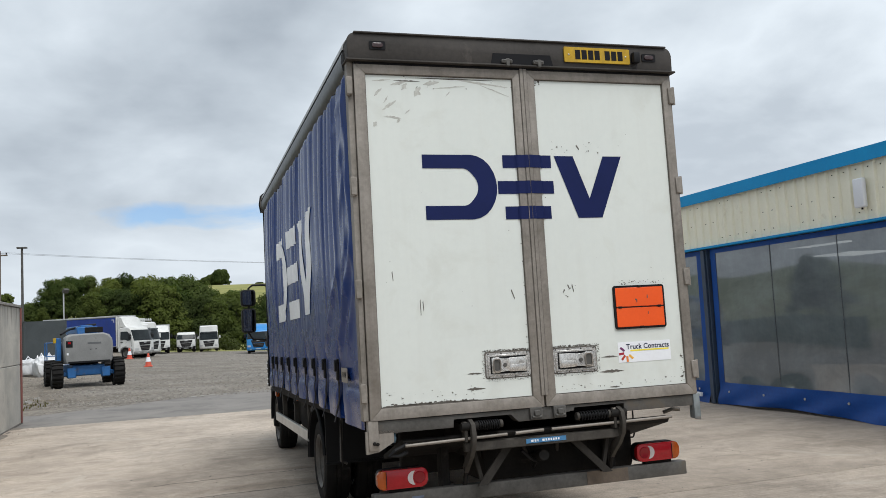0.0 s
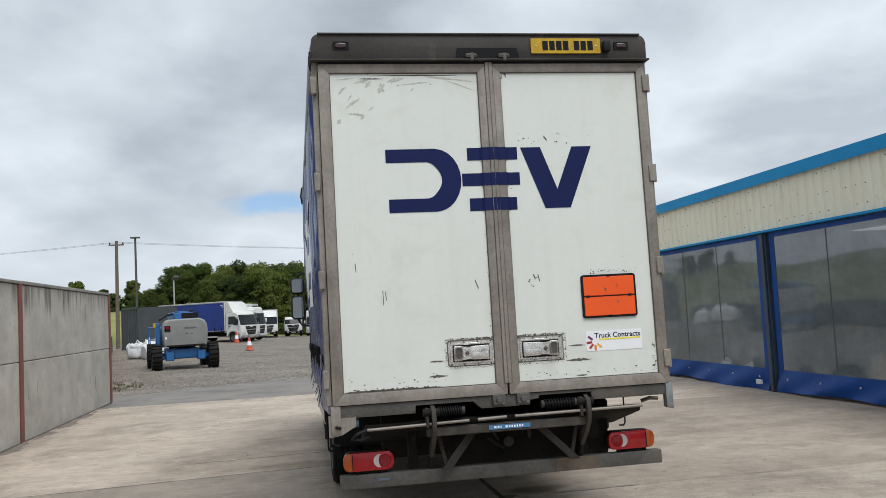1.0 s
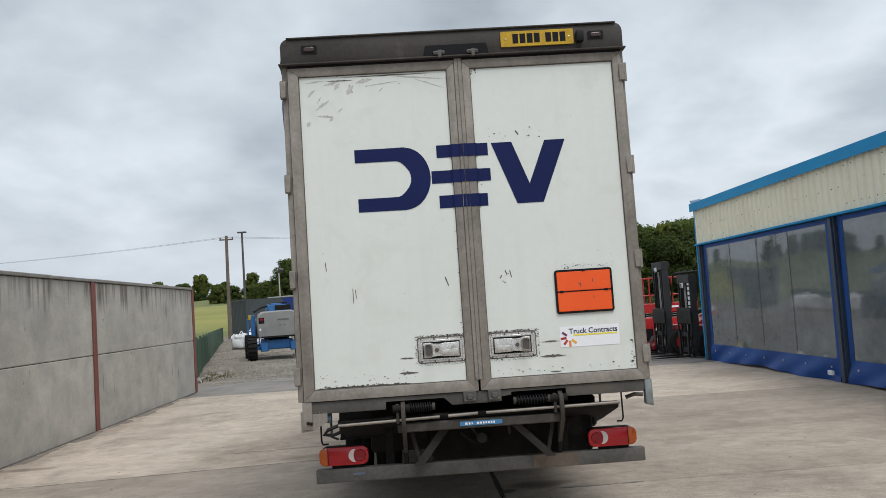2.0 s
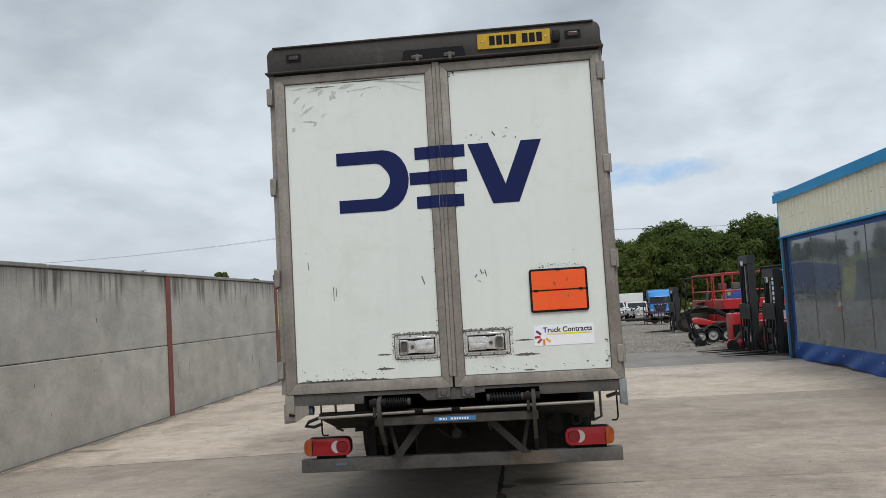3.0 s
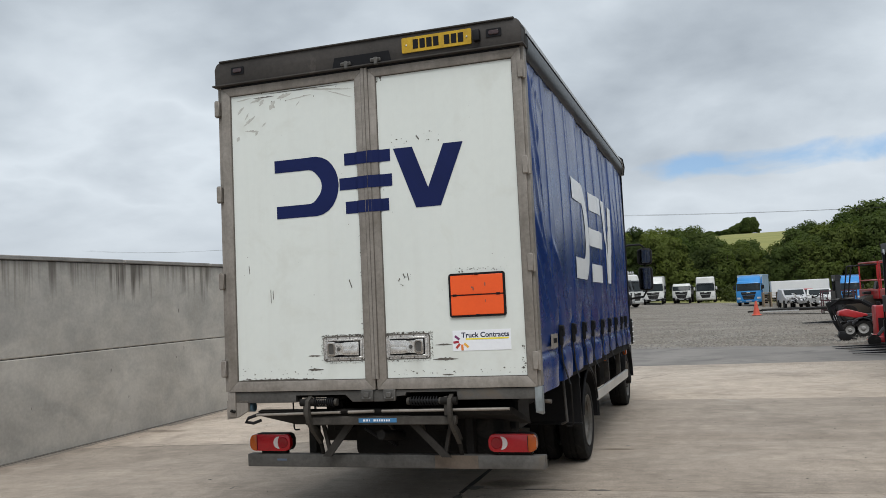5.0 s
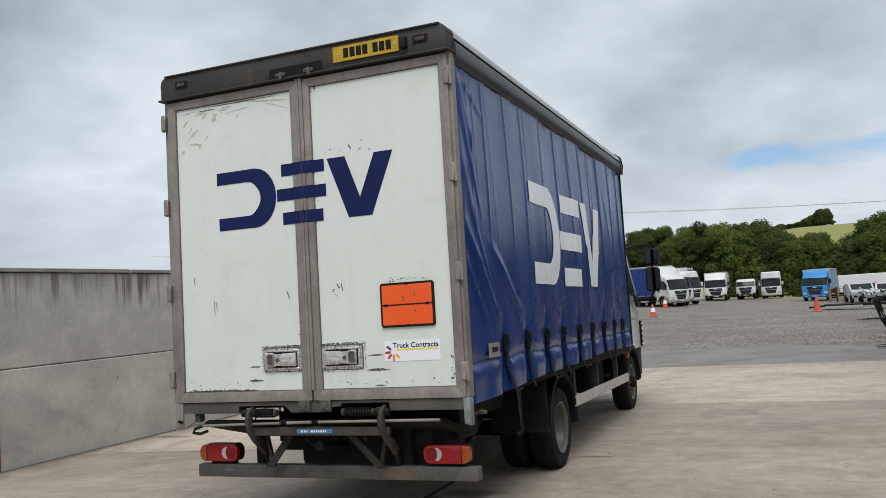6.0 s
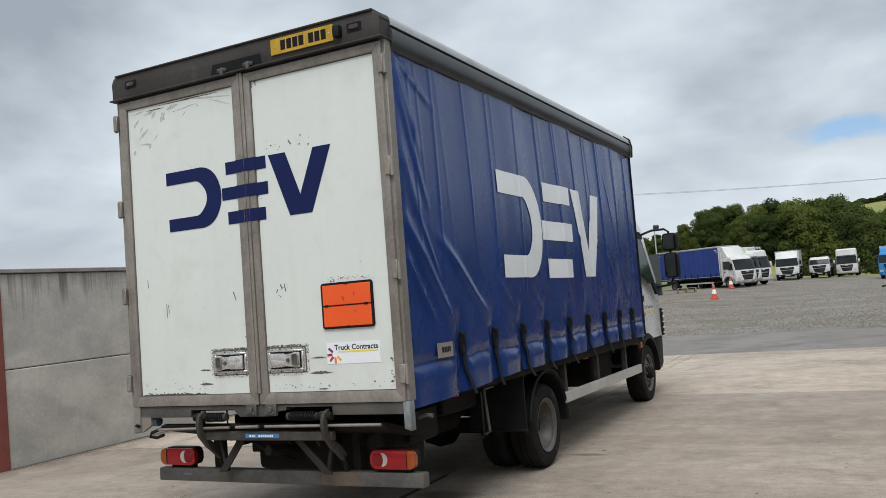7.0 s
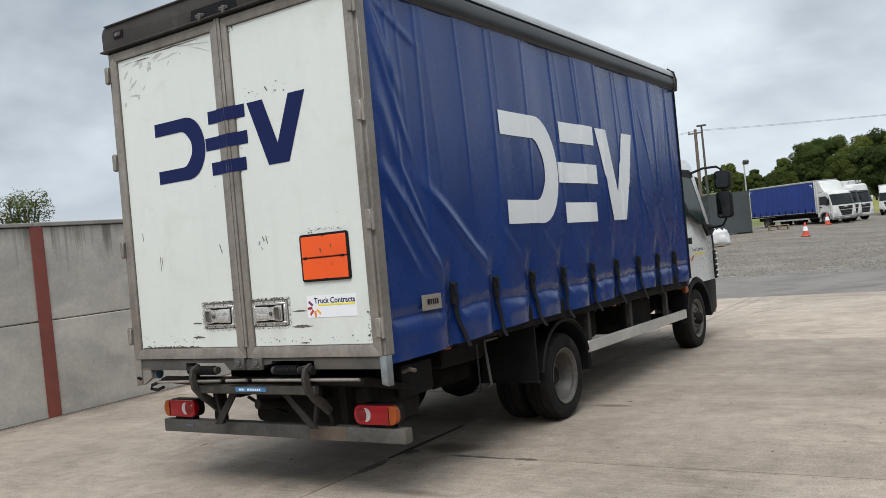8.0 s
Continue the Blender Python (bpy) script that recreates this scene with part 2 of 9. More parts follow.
M_BARSTEEL = surf("weathered_painted_steel", (0.115, 0.11, 0.103), (0.06, 0.057, 0.053), 3, 45, 0.6, 0.1, bump=0.03, spec=0.3, dirt=(0.12, 0.10, 0.08), dirt_at=(0.58, 0.7), dirt_scale=3.0)
M_ALU = surf("dirty_aluminium_frame", (0.30, 0.27, 0.24), (0.18, 0.16, 0.138), 3, 40, 0.55, 0.25, bump=0.02, spec=0.35, dirt=(0.14, 0.12, 0.098), dirt_at=(0.56, 0.85), dirt_scale=4, streak=((0.13, 0.11, 0.092), 0.45))
M_SILVER = surf("bright_alloy", (0.62, 0.62, 0.61), (0.45, 0.45, 0.44), 4, 50, 0.38, 0.6, bump=0.02)
M_DOOR = surf("white_door_panel", (0.69, 0.715, 0.675), (0.65, 0.675, 0.64), 0.8, 18, 0.38, bump=0.006, dirt=(0.57, 0.575, 0.52), dirt_at=(0.54, 0.85), dirt_scale=2.2, streak=((0.60, 0.605, 0.56), 0.22))
M_HEADER = surf("dark_grey_header", (0.060, 0.053, 0.048), (0.034, 0.030, 0.027), 2.2, 40, 0.6, bump=0.02, spec=0.25, dirt=(0.14, 0.122, 0.108), dirt_at=(0.62, 0.80), dirt_scale=3.5)
M_GREYRAIL = surf("grey_roof_rail", (0.050, 0.052, 0.054), (0.032, 0.034, 0.036), 1.5, 30, 0.42, 0.0, bump=0.02, spec=0.4)
M_ROOF = surf("translucent_white_roof", (0.42, 0.43, 0.43), (0.32, 0.33, 0.33), 1.0, 20, 0.5, bump=0.02, dirt=(0.24, 0.24, 0.22), dirt_at=(0.55, 0.75), dirt_scale=3)
M_CURTAIN = surf("blue_vinyl_curtain", (0.011, 0.041, 0.182), (0.009, 0.031, 0.142), 0.9, 2.5, 0.27, bump=0.0, spec=0.42)
M_NAVY = surf("navy_vinyl_decal", (0.009, 0.016, 0.082), (0.007, 0.013, 0.066), 3, 40, 0.6, bump=0.0, spec=0.15)
M_WHITEDECAL = surf("white_vinyl_decal", (0.86, 0.87, 0.87), (0.78, 0.79, 0.80), 1.5, 40, 0.4, bump=0.006)
M_ORANGE = surf("orange_plate", (0.86, 0.105, 0.012), (0.80, 0.09, 0.01), 2, 50, 0.4, bump=0.004)
# yellow and its blotches toned down to carry the header's shade on the plate
M_YELLOW = surf("yellow_reflective_plate", (0.56, 0.35, 0.02), (0.42, 0.25, 0.015), 6, 50, 0.45, bump=0.004, spec=0.3, dirt=(0.22, 0.15, 0.05), dirt_at=(0.52, 0.8), dirt_scale=7)
M_INK = surf("black_ink", (0.012, 0.012, 0.014), rough=0.7, bump=0, spec=0.15)
M_RED = surf("red_lens", (0.34, 0.006, 0.012), (0.25, 0.004, 0.008), 5, 60, 0.16, bump=0.0, spec=0.5)
M_AMBER = surf("amber_lens", (0.40, 0.080, 0.008), (0.30, 0.055, 0.006), 5, 60, 0.16, bump=0.0, spec=0.5)
M_CLEARLENS = surf("white_lens", (0.52, 0.46, 0.46), (0.40, 0.35, 0.35), 6, 90, 0.2, bump=0.02, coat=0.5)
M_STICKER = surf("white_sticker", (0.80, 0.81, 0.84), rough=0.4, bump=0, var=0.03)
M_STRAP = surf("black_webbing", (0.014, 0.014, 0.016), (0.009, 0.009, 0.010), 10, 120, 0.75, bump=0.06, spec=0.2)
M_CHIP = surf("chipped_paint_primer", (0.13, 0.115, 0.10), (0.08, 0.07, 0.06), 20, 90, 0.8, bump=0.02)
M_CABWHITE = surf("white_cab_paint", (0.72, 0.73, 0.72), (0.66, 0.67, 0.66), 1.0, 25, 0.3, bump=0.004, coat=0.3)
M_PALEGREEN = surf("pale_grey_green_steel", (0.26, 0.29, 0.30), (0.16, 0.175, 0.18), 5, 40, 0.55, 0.2, bump=0.03, dirt=(0.15, 0.12, 0.10), dirt_at=(0.57, 0.72), dirt_scale=7)


# ---------------------------------------------------------------- mesh helpers
def part(name, bm, material, parent=None, label="", smooth=40.0, out=None):
    """Links a bmesh as one mesh object under a thing or a part."""
    me = bpy.data.meshes.new(name)
    bmesh.ops.recalc_face_normals(bm, faces=bm.faces)
    if out is not None:
        bm.normal_update()
        back = [f for f in bm.faces if f.normal.dot(Vector(out)) < 0]
        if back:
            bmesh.ops.reverse_faces(bm, faces=back)
    bm.to_mesh(me)
    bm.free()
    me.materials.append(material)
    if smooth:
        for p in me.polygons:
            p.use_smooth = True
        me.set_sharp_from_angle(angle=radians(smooth))
    ob = new(name, me)
    ob.parent = parent
    if label:
        ob["label"] = label
    return ob


def again(ob, parent, m=None, label=""):
    """The same mesh as another part."""
    o = new(ob.name.split(".")[0], ob.data)
    o.parent = parent
    if m is not None:
        o.matrix_basis = m
    if label:
        o["label"] = label
    return o


def thing(name, m, label, category, group="", kind=""):
    ob = new(name)
    ob.empty_display_size = 0.2
    ob.matrix_basis = m
    return tagged(ob, label, category, group, kind)


def bx(bm, x0, x1, y0, y1, z0, z1, b=0.0, seg=1):
    if x0 > x1: x0, x1 = x1, x0
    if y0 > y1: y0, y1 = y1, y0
    if z0 > z1: z0, z1 = z1, z0
    v = [bm.verts.new(p) for p in ((x0, y0, z0), (x1, y0, z0), (x1, y1, z0), (x0, y1, z0), (x0, y0, z1), (x1, y0, z1), (x1, y1, z1), (x0, y1, z1))]
    fs = [bm.faces.new([v[i] for i in q]) for q in ((0, 3, 2, 1), (4, 5, 6, 7), (0, 1, 5, 4), (1, 2, 6, 5), (2, 3, 7, 6), (3, 0, 4, 7))]
    if b:
        es = list({e for f in fs for e in f.edges})
        bmesh.ops.bevel(bm, geom=es, offset=b, segments=seg, affect="EDGES", profile=0.5)
    return bm


def box(*a, **k):
    return bx(bmesh.new(), *a, **k)


def ring(bm, c, u, v, r, n):
    return [bm.verts.new(Vector(c) + r * (math.cos(2 * math.pi * i / n) * u + math.sin(2 * math.pi * i / n) * v)) for i in range(n)]


def skin(bm, a, b):
    n = len(a)
    for i in range(n):
        bm.faces.new((a[i], a[(i + 1) % n], b[(i + 1) % n], b[i]))


def basis(d):
    d = Vector(d).normalized()
    u = d.orthogonal().normalized()
    return u, d.cross(u)


def cy(bm, p, q, r, r2=None, n=14):
    p, q = Vector(p), Vector(q)
    u, v = basis(q - p)
    a, b = ring(bm, p, u, v, r, n), ring(bm, q, u, v, r if r2 is None else r2, n)
    skin(bm, a, b)
    bm.faces.new(a[::-1])
    bm.faces.new(b)
    return bm


def tube(bm, pts, r, n=8):
    pts = [Vector(p) for p in pts]
    u, v = basis(pts[1] - pts[0])
    last = None
    for i, p in enumerate(pts):
        d = (pts[min(i + 1, len(pts) - 1)] - pts[max(i - 1, 0)]).normalized()
        u = (u - d * u.dot(d)).normalized()
        v = d.cross(u)
        c = ring(bm, p, u, v, r, n)
        if last:
            skin(bm, last, c)
        else:
            bm.faces.new(c[::-1])
        last = c
    bm.faces.new(last)
    return bm


def lathe(bm, prof, c=(0, 0, 0), axis=0, n=32, caps=True):
    """prof: (place along the axis, radius), turned about the axis through c."""
    d = Vector([1.0 if i == axis else 0.0 for i in range(3)])
    u, v = basis(d)
    last = None
    for a, r in prof:
        k = ring(bm, Vector(c) + a * d, u, v, max(r, 1e-4), n)
        if last:
            skin(bm, last, k)
        elif caps:
            bm.faces.new(k[::-1])
        last = k
    if caps:
        bm.faces.new(last)
    return bm


def prism(bm, poly, axis, a0, a1, b=0.0):
    """A flat outline pushed along an axis: 0 takes (y, z), 1 takes (x, z), 2 takes (x, y)."""
    def at(p, a):
        return ((a, p[0], p[1]), (p[0], a, p[1]), (p[0], p[1], a))[axis]
    va, vb = [bm.verts.new(at(p, a0)) for p in poly], [bm.verts.new(at(p, a1)) for p in poly]
    n = len(poly)
    fs = [bm.faces.new(va), bm.faces.new(vb[::-1])] + [bm.faces.new((va[i], vb[i], vb[(i + 1) % n], va[(i + 1) % n])) for i in range(n)]
    if b:
        bmesh.ops.bevel(bm, geom=list({e for f in fs for e in f.edges}), offset=b, segments=2, affect="EDGES", profile=0.5)
    return bm


def round_rect(x0, x1, z0, z1, r, n=4):
    out = []
    for cx, cz, a0 in ((x1 - r, z1 - r, 0), (x0 + r, z1 - r, 90), (x0 + r, z0 + r, 180), (x1 - r, z0 + r, 270)):
        for i in range(n + 1):
            a = radians(a0 + 90 * i / n)
            out.append((cx + r * math.cos(a), cz + r * math.sin(a)))
    return out


def flake(bm, x, z, y, w, h, rng, th=0.0015):
    """A small ragged chip lying on a face that looks along -y."""
    n = rng.randint(5, 8)
    pts = [(x + w * (0.55 + 0.6 * rng.random()) * math.cos(2 * math.pi * i / n), z + h * (0.55 + 0.6 * rng.random()) * math.sin(2 * math.pi * i / n)) for i in range(n)]
    prism(bm, pts, 1, y - th, y)


def letters(body):
    """Flat lettering as a bmesh, from x = 0, one unit high."""
    cu = bpy.data.curves.new("lettering", 'FONT')
    cu.body, cu.offset, cu.resolution_u = body, 0.018, 3
    tx = bpy.data.objects.new("lettering", cu)
    me = bpy.data.meshes.new_from_object(tx)
    bm = bmesh.new()
    bm.from_mesh(me)
    bpy.data.objects.remove(tx)
    bpy.data.curves.remove(cu)
    bpy.data.meshes.remove(me)
    return bm


# ---------------------------------------------------------------- ground
def smooth(a, b, v):
    k = min(1.0, max(0.0, (v - a) / (b - a)))
    return k * k * (3 - 2 * k)


def land(x, y):
    """Height of the land: the yard is level, fields rise behind it."""
    far = smooth(125, 330, y)
    hill = 19.0 * far * (0.35 + 0.65 * smooth(-60, 10, x)) + 5.0 * smooth(300, 700, y)
    mound = 0.13 * smooth(23.5, 29, y) * smooth(60, 45, y) * smooth(0.5, -3.0, x)
    west = 7.0 * smooth(60, 260, -x) * smooth(-400, 60, y)
    rise = 3.7 * smooth(86, 122, y) * smooth(-1.0, -14.0, x)
    fall = -0.045 * (max(-5.0, min(12.0, x)) - 1.0) * smooth(28, 62, y) * smooth(125, 95, y) - 0.17 * smooth(65, 90, y) * smooth(125, 95, y)
    return hill + west + mound + rise + fall + (0.12 * (noise.noise((x * 0.08, y * 0.08, 0)) if y > 60 else 0.0)) * smooth(60, 100, y)


def ground_material():
    m = bpy.data.materials.new("yard_and_fields")
    m.use_nodes = True
    t = m.node_tree
    b = t.nodes["Principled BSDF"]
    co = t.nodes.new("ShaderNodeNewGeometry").outputs["Position"]
    sep = t.nodes.new("ShaderNodeSeparateXYZ")
    t.links.new(co, sep.inputs[0])
    x, y, _ = sep.outputs
    wob = math_node(t, "MULTIPLY", math_node(t, "SUBTRACT", fbm(t, co, 0.25, 4), 0.5), 10)
    # crushed stone: cells of grey, with dusty tracks
    vo = t.nodes.new("ShaderNodeTexVoronoi")
    vo.inputs["Scale"].default_value = 14
    t.links.new(co, vo.inputs["Vector"])
    cell = ramp(t, vo.outputs["Color"], [(0.2, (0.085, 0.076, 0.065)), (0.8, (0.265, 0.239, 0.206))])
    dust = fbm(t, co, 0.16, 6, 0.65, 0.6, (1.0, 2.2, 1.0))
    cell = mix(t, ramp(t, dust, [(0.46, (0, 0, 0)), (0.68, (0.75, 0.75, 0.75))]), cell, (0.255, 0.229, 0.195))
    soil = mix(t, ramp(t, fbm(t, co, 0.9, 5), [(0.4, (0, 0, 0)), (0.6, (1, 1, 1))]), (0.15, 0.118, 0.085), (0.24, 0.20, 0.155))
    left = math_node(t, "SUBTRACT", -3.0, math_node(t, "ADD", x, math_node(t, "MULTIPLY", wob, 0.35)))
    cell = mix(t, math_node(t, "MULTIPLY", math_node(t, "ADD", math_node(t, "MULTIPLY", left, 0.5), 0.4, True), 0.6), cell, soil)
    patch = ramp(t, fbm(t, co, 0.33, 6, 0.68, 0.8, (1.0, 1.6, 1.0)), [(0.44, (0, 0, 0)), (0.62, (0.75, 0.75, 0.75))])
    cell = mix(t, patch, cell, mix(t, 1.0, soil, ramp(t, vo.outputs["Distance"], [(0.0, (1.1, 1.1, 1.1)), (0.6, (0.55, 0.55, 0.55))]), "MULTIPLY"))
    grass = mix(t, ramp(t, fbm(t, co, 0.7, 6, 0.7), [(0.35, (0, 0, 0)), (0.65, (1, 1, 1))]), (0.085, 0.105, 0.030), (0.155, 0.165, 0.052))
    field = mix(t, ramp(t, fbm(t, co, 0.05, 5, 0.6, 0.0, (1, 4, 1)), [(0.35, (0, 0, 0)), (0.65, (1, 1, 1))]), (0.175, 0.185, 0.045), (0.255, 0.24, 0.070))
    edge = math_node(t, "ADD", math_node(t, "SUBTRACT", y, 97.0), wob)
    c = mix(t, math_node(t, "MULTIPLY", edge, 0.4, True), cell, grass)
    side = math_node(t, "SUBTRACT", math_node(t, "SUBTRACT", -13.5, x), math_node(t, "MULTIPLY", math_node(t, "SUBTRACT", 60.0, y), 0.12))
    side = math_node(t, "MULTIPLY", math_node(t, "ADD", side, math_node(t, "MULTIPLY", wob, 0.3)), 0.5, True)
    c = mix(t, math_node(t, "MULTIPLY", side, math_node(t, "LESS_THAN", y, 97.0)), c, grass)
    inside = math_node(t, "MULTIPLY", math_node(t, "ADD", x, 32.0), 0.2, True)
    c = mix(t, math_node(t, "MULTIPLY", math_node(t, "MULTIPLY", math_node(t, "SUBTRACT", y, 92.0), 0.2, True), inside), c, field)
    t.links.new(c, b.inputs["Base Color"])
    b.inputs["Roughness"].default_value = 0.9
    bp = t.nodes.new("ShaderNodeBump")
    bp.inputs["Strength"].default_value, bp.inputs["Distance"].default_value = 0.8, 0.03
    t.links.new(math_node(t, "ADD", math_node(t, "MULTIPLY", vo.outputs["Distance"], -0.6), fbm(t, co, 6, 4)), bp.inputs["Height"])
    t.links.new(bp.outputs[0], b.inputs["Normal"])
    return m


def build_ground():
    xs = [-3000, -1500, -700, -400, -250, -160] + [-120 + 6 * i for i in range(18)] + [-14 + 1.5 * i for i in range(19)] + [18 + 6 * i for i in range(18)] + [160, 250, 400, 700, 1500, 3000]
    ys = [-3000, -1200, -500, -200, -80, -20, 10, 20] + [24 + 1.5 * i for i in range(24)] + [61 + 5 * i for i in range(60)] + [400, 500, 700, 1200, 3000]
    bm = bmesh.new()
    rows = []
    for yv in ys:
        row = []
        for xv in xs:
            zv = land(xv, yv) - 0.03
            if 24 < yv < 95 and abs(xv) < 60:
                zv += 0.02 * noise.noise((xv * 0.3, yv * 0.3, 3))
            row.append(bm.verts.new((xv, yv, zv)))
        rows.append(row)
    for a, b in zip(rows, rows[1:]):
        for i in range(len(xs) - 1):
            bm.faces.new((a[i], a[i + 1], b[i + 1], b[i]))
    return tagged(part("ground", bm, ground_material(), None, smooth=60), "crushed stone yard running out to grass fields", "ground", kind="structure")


ground = build_ground()

# asphalt apron between the concrete and the crushed stone
def build_apron():
    bm = bmesh.new()
    n = 90
    lo, hi = [], []
    for i in range(n + 1):
        xv = -14 + 36 * i / n
        far = 21.0 + 2.9 * smooth(-3.6, 1.2, xv) - 1.9 * smooth(2.5, 8.0, xv) + 0.35 * noise.noise((xv * 0.9, 7, 0)) + 0.25 * noise.noise((xv * 2.6, 2, 0))
        lo.append((bm.verts.new((xv, 17.96, -0.06)), bm.verts.new((xv, 17.96, -0.006))))
        hi.append((bm.verts.new((xv, far, -0.012)), bm.verts.new((xv, far + 0.25, -0.06))))
    for i in range(n):
        bm.faces.new((lo[i][1], lo[i + 1][1], hi[i + 1][0], hi[i][0]))
        bm.faces.new((lo[i][0], lo[i + 1][0], lo[i + 1][1], lo[i][1]))
        bm.faces.new((hi[i][0], hi[i + 1][0], hi[i + 1][1], hi[i][1]))
    return tagged(part("road", bm, M_ASPH, None), "worn grey asphalt strip along the concrete edge", "road", kind="structure")


build_apron()


def build_gravel():
    rng = random.Random(11)
    vs, fs = [], []
    base = [(1, 0, 0), (0, 1, 0), (-1, 0, 0), (0, -1, 0), (0, 0, 1)]
    for i in range(20000):
        yv = 23.2 + 50 * rng.random() ** 1.9
        xv = -9 + 20 * rng.random() if yv < 40 else -14 + 30 * rng.random()
        r = 0.014 + 0.03 * rng.random() ** 2.5
        a = rng.random() * 6.28
        ca, sa = math.cos(a), math.sin(a)
        gz = land(xv, yv) - 0.022
        k = len(vs)
        for p in base:
            q = [p[0] * r * (0.7 + 0.6 * rng.random()), p[1] * r * (0.7 + 0.6 * rng.random()), p[2] * r * (0.7 + 0.5 * rng.random())]
            vs.append((xv + q[0] * ca - q[1] * sa, yv + q[0] * sa + q[1] * ca, gz + q[2]))
        fs += [(k, k + 1, k + 4), (k + 1, k + 2, k + 4), (k + 2, k + 3, k + 4), (k + 3, k, k + 4)]
    me = bpy.data.meshes.new("loose_gravel")
    me.from_pydata(vs, [], fs)
    me.materials.append(M_STONE)
    tagged(new("loose_gravel", me), "loose grey crushed stones over the yard", "gravel", kind="stuff")
    vs, fs = [], []
    for i in range(900):
        yv, xv = 5 + 13 * rng.random(), -3.1 + 11 * rng.random()
        if rng.random() < 0.25:
            xv = -3.15 + 0.35 * rng.random()
        r = 0.004 + 0.008 * rng.random() ** 3
        k = len(vs)
        for p in base:
            vs.append((xv + p[0] * r, yv + p[1] * r * 0.8, 0.0 + p[2] * r * 0.8))
        fs += [(k, k + 1, k + 4), (k + 1, k + 2, k + 4), (k + 2, k + 3, k + 4), (k + 3, k, k + 4)]
    me = bpy.data.meshes.new("grit")
    me.from_pydata(vs, [], fs)
    me.materials.append(M_STONE)
    tagged(new("grit", me), "scattered stone grit on the concrete", "grit", kind="stuff")


build_gravel()


# ---------------------------------------------------------------- precast wall along the yard
WALL_X, POSTS = -3.28, [-22.7, -16.7, -10.7, -4.7, 1.28, 7.25, 13.16, 19.3]


def wall_material():
    """Precast concrete with dark runs below the coping."""
    m = surf("stained_precast", (0.51, 0.48, 0.432), (0.378, 0.355, 0.317), 1.3, 24, 0.6, bump=0.05, spec=0.7, dirt=(0.36, 0.33, 0.285), dirt_at=(0.54, 0.85), dirt_scale=2.3, rand=0.08)
    t = m.node_tree
    b = t.nodes["Principled BSDF"]
    old = b.inputs["Base Color"].links[0].from_socket
    co = t.nodes.new("ShaderNodeNewGeometry").outputs["Position"]
    sep = t.nodes.new("ShaderNodeSeparateXYZ")
    t.links.new(co, sep.inputs[0])
    # each run starts at the coping and ends at a height of its own
    runs = fbm(t, co, 1.0, 5, 0.62, 0.0, (1.0, 8.5, 0.12))
    length = fbm(t, co, 1.0, 6, 0.8, 0.0, (1.0, 4.5, 0.0))
    cluster = ramp(t, fbm(t, co, 1.0, 3, 0.6, 0.0, (1.0, 0.55, 0.0)), [(0.36, (0.35, 0.35, 0.35)), (0.56, (1, 1, 1))])
    top = math_node(t, "SUBTRACT", sep.outputs[2], math_node(t, "SUBTRACT", 2.70, math_node(t, "MULTIPLY", length, 1.7)))
    top = math_node(t, "MULTIPLY", top, 3.2, True)
    lines = ramp(t, runs, [(0.49, (0, 0, 0)), (0.59, (1, 1, 1))])
    fac = math_node(t, "MULTIPLY", math_node(t, "MULTIPLY", math_node(t, "MULTIPLY", lines, top), cluster), 0.95)
    c = mix(t, fac, old, (0.075, 0.060, 0.045))
    # soft grey band of grime right under the coping, and cloudy shutter marks lower down
    band = math_node(t, "MULTIPLY", math_node(t, "SUBTRACT", math_node(t, "ADD", sep.outputs[2], math_node(t, "MULTIPLY", runs, 0.8)), 2.48), 2.6, True)
    c = mix(t, math_node(t, "MULTIPLY", band, 0.75), c, (0.15, 0.13, 0.105))
    cloud = ramp(t, fbm(t, co, 1.0, 5, 0.6, 0.6, (1.0, 1.6, 2.4)), [(0.36, (0.84, 0.845, 0.85)), (0.64, (1.08, 1.075, 1.06))])
    c = mix(t, 1.0, c, cloud, "MULTIPLY")
    t.links.new(c, b.inputs["Base Color"])
    return m


M_FOOT = surf("damp_dirty_footing", (0.16, 0.142, 0.12), (0.085, 0.075, 0.064), 6, 40, 0.9, bump=0.08)


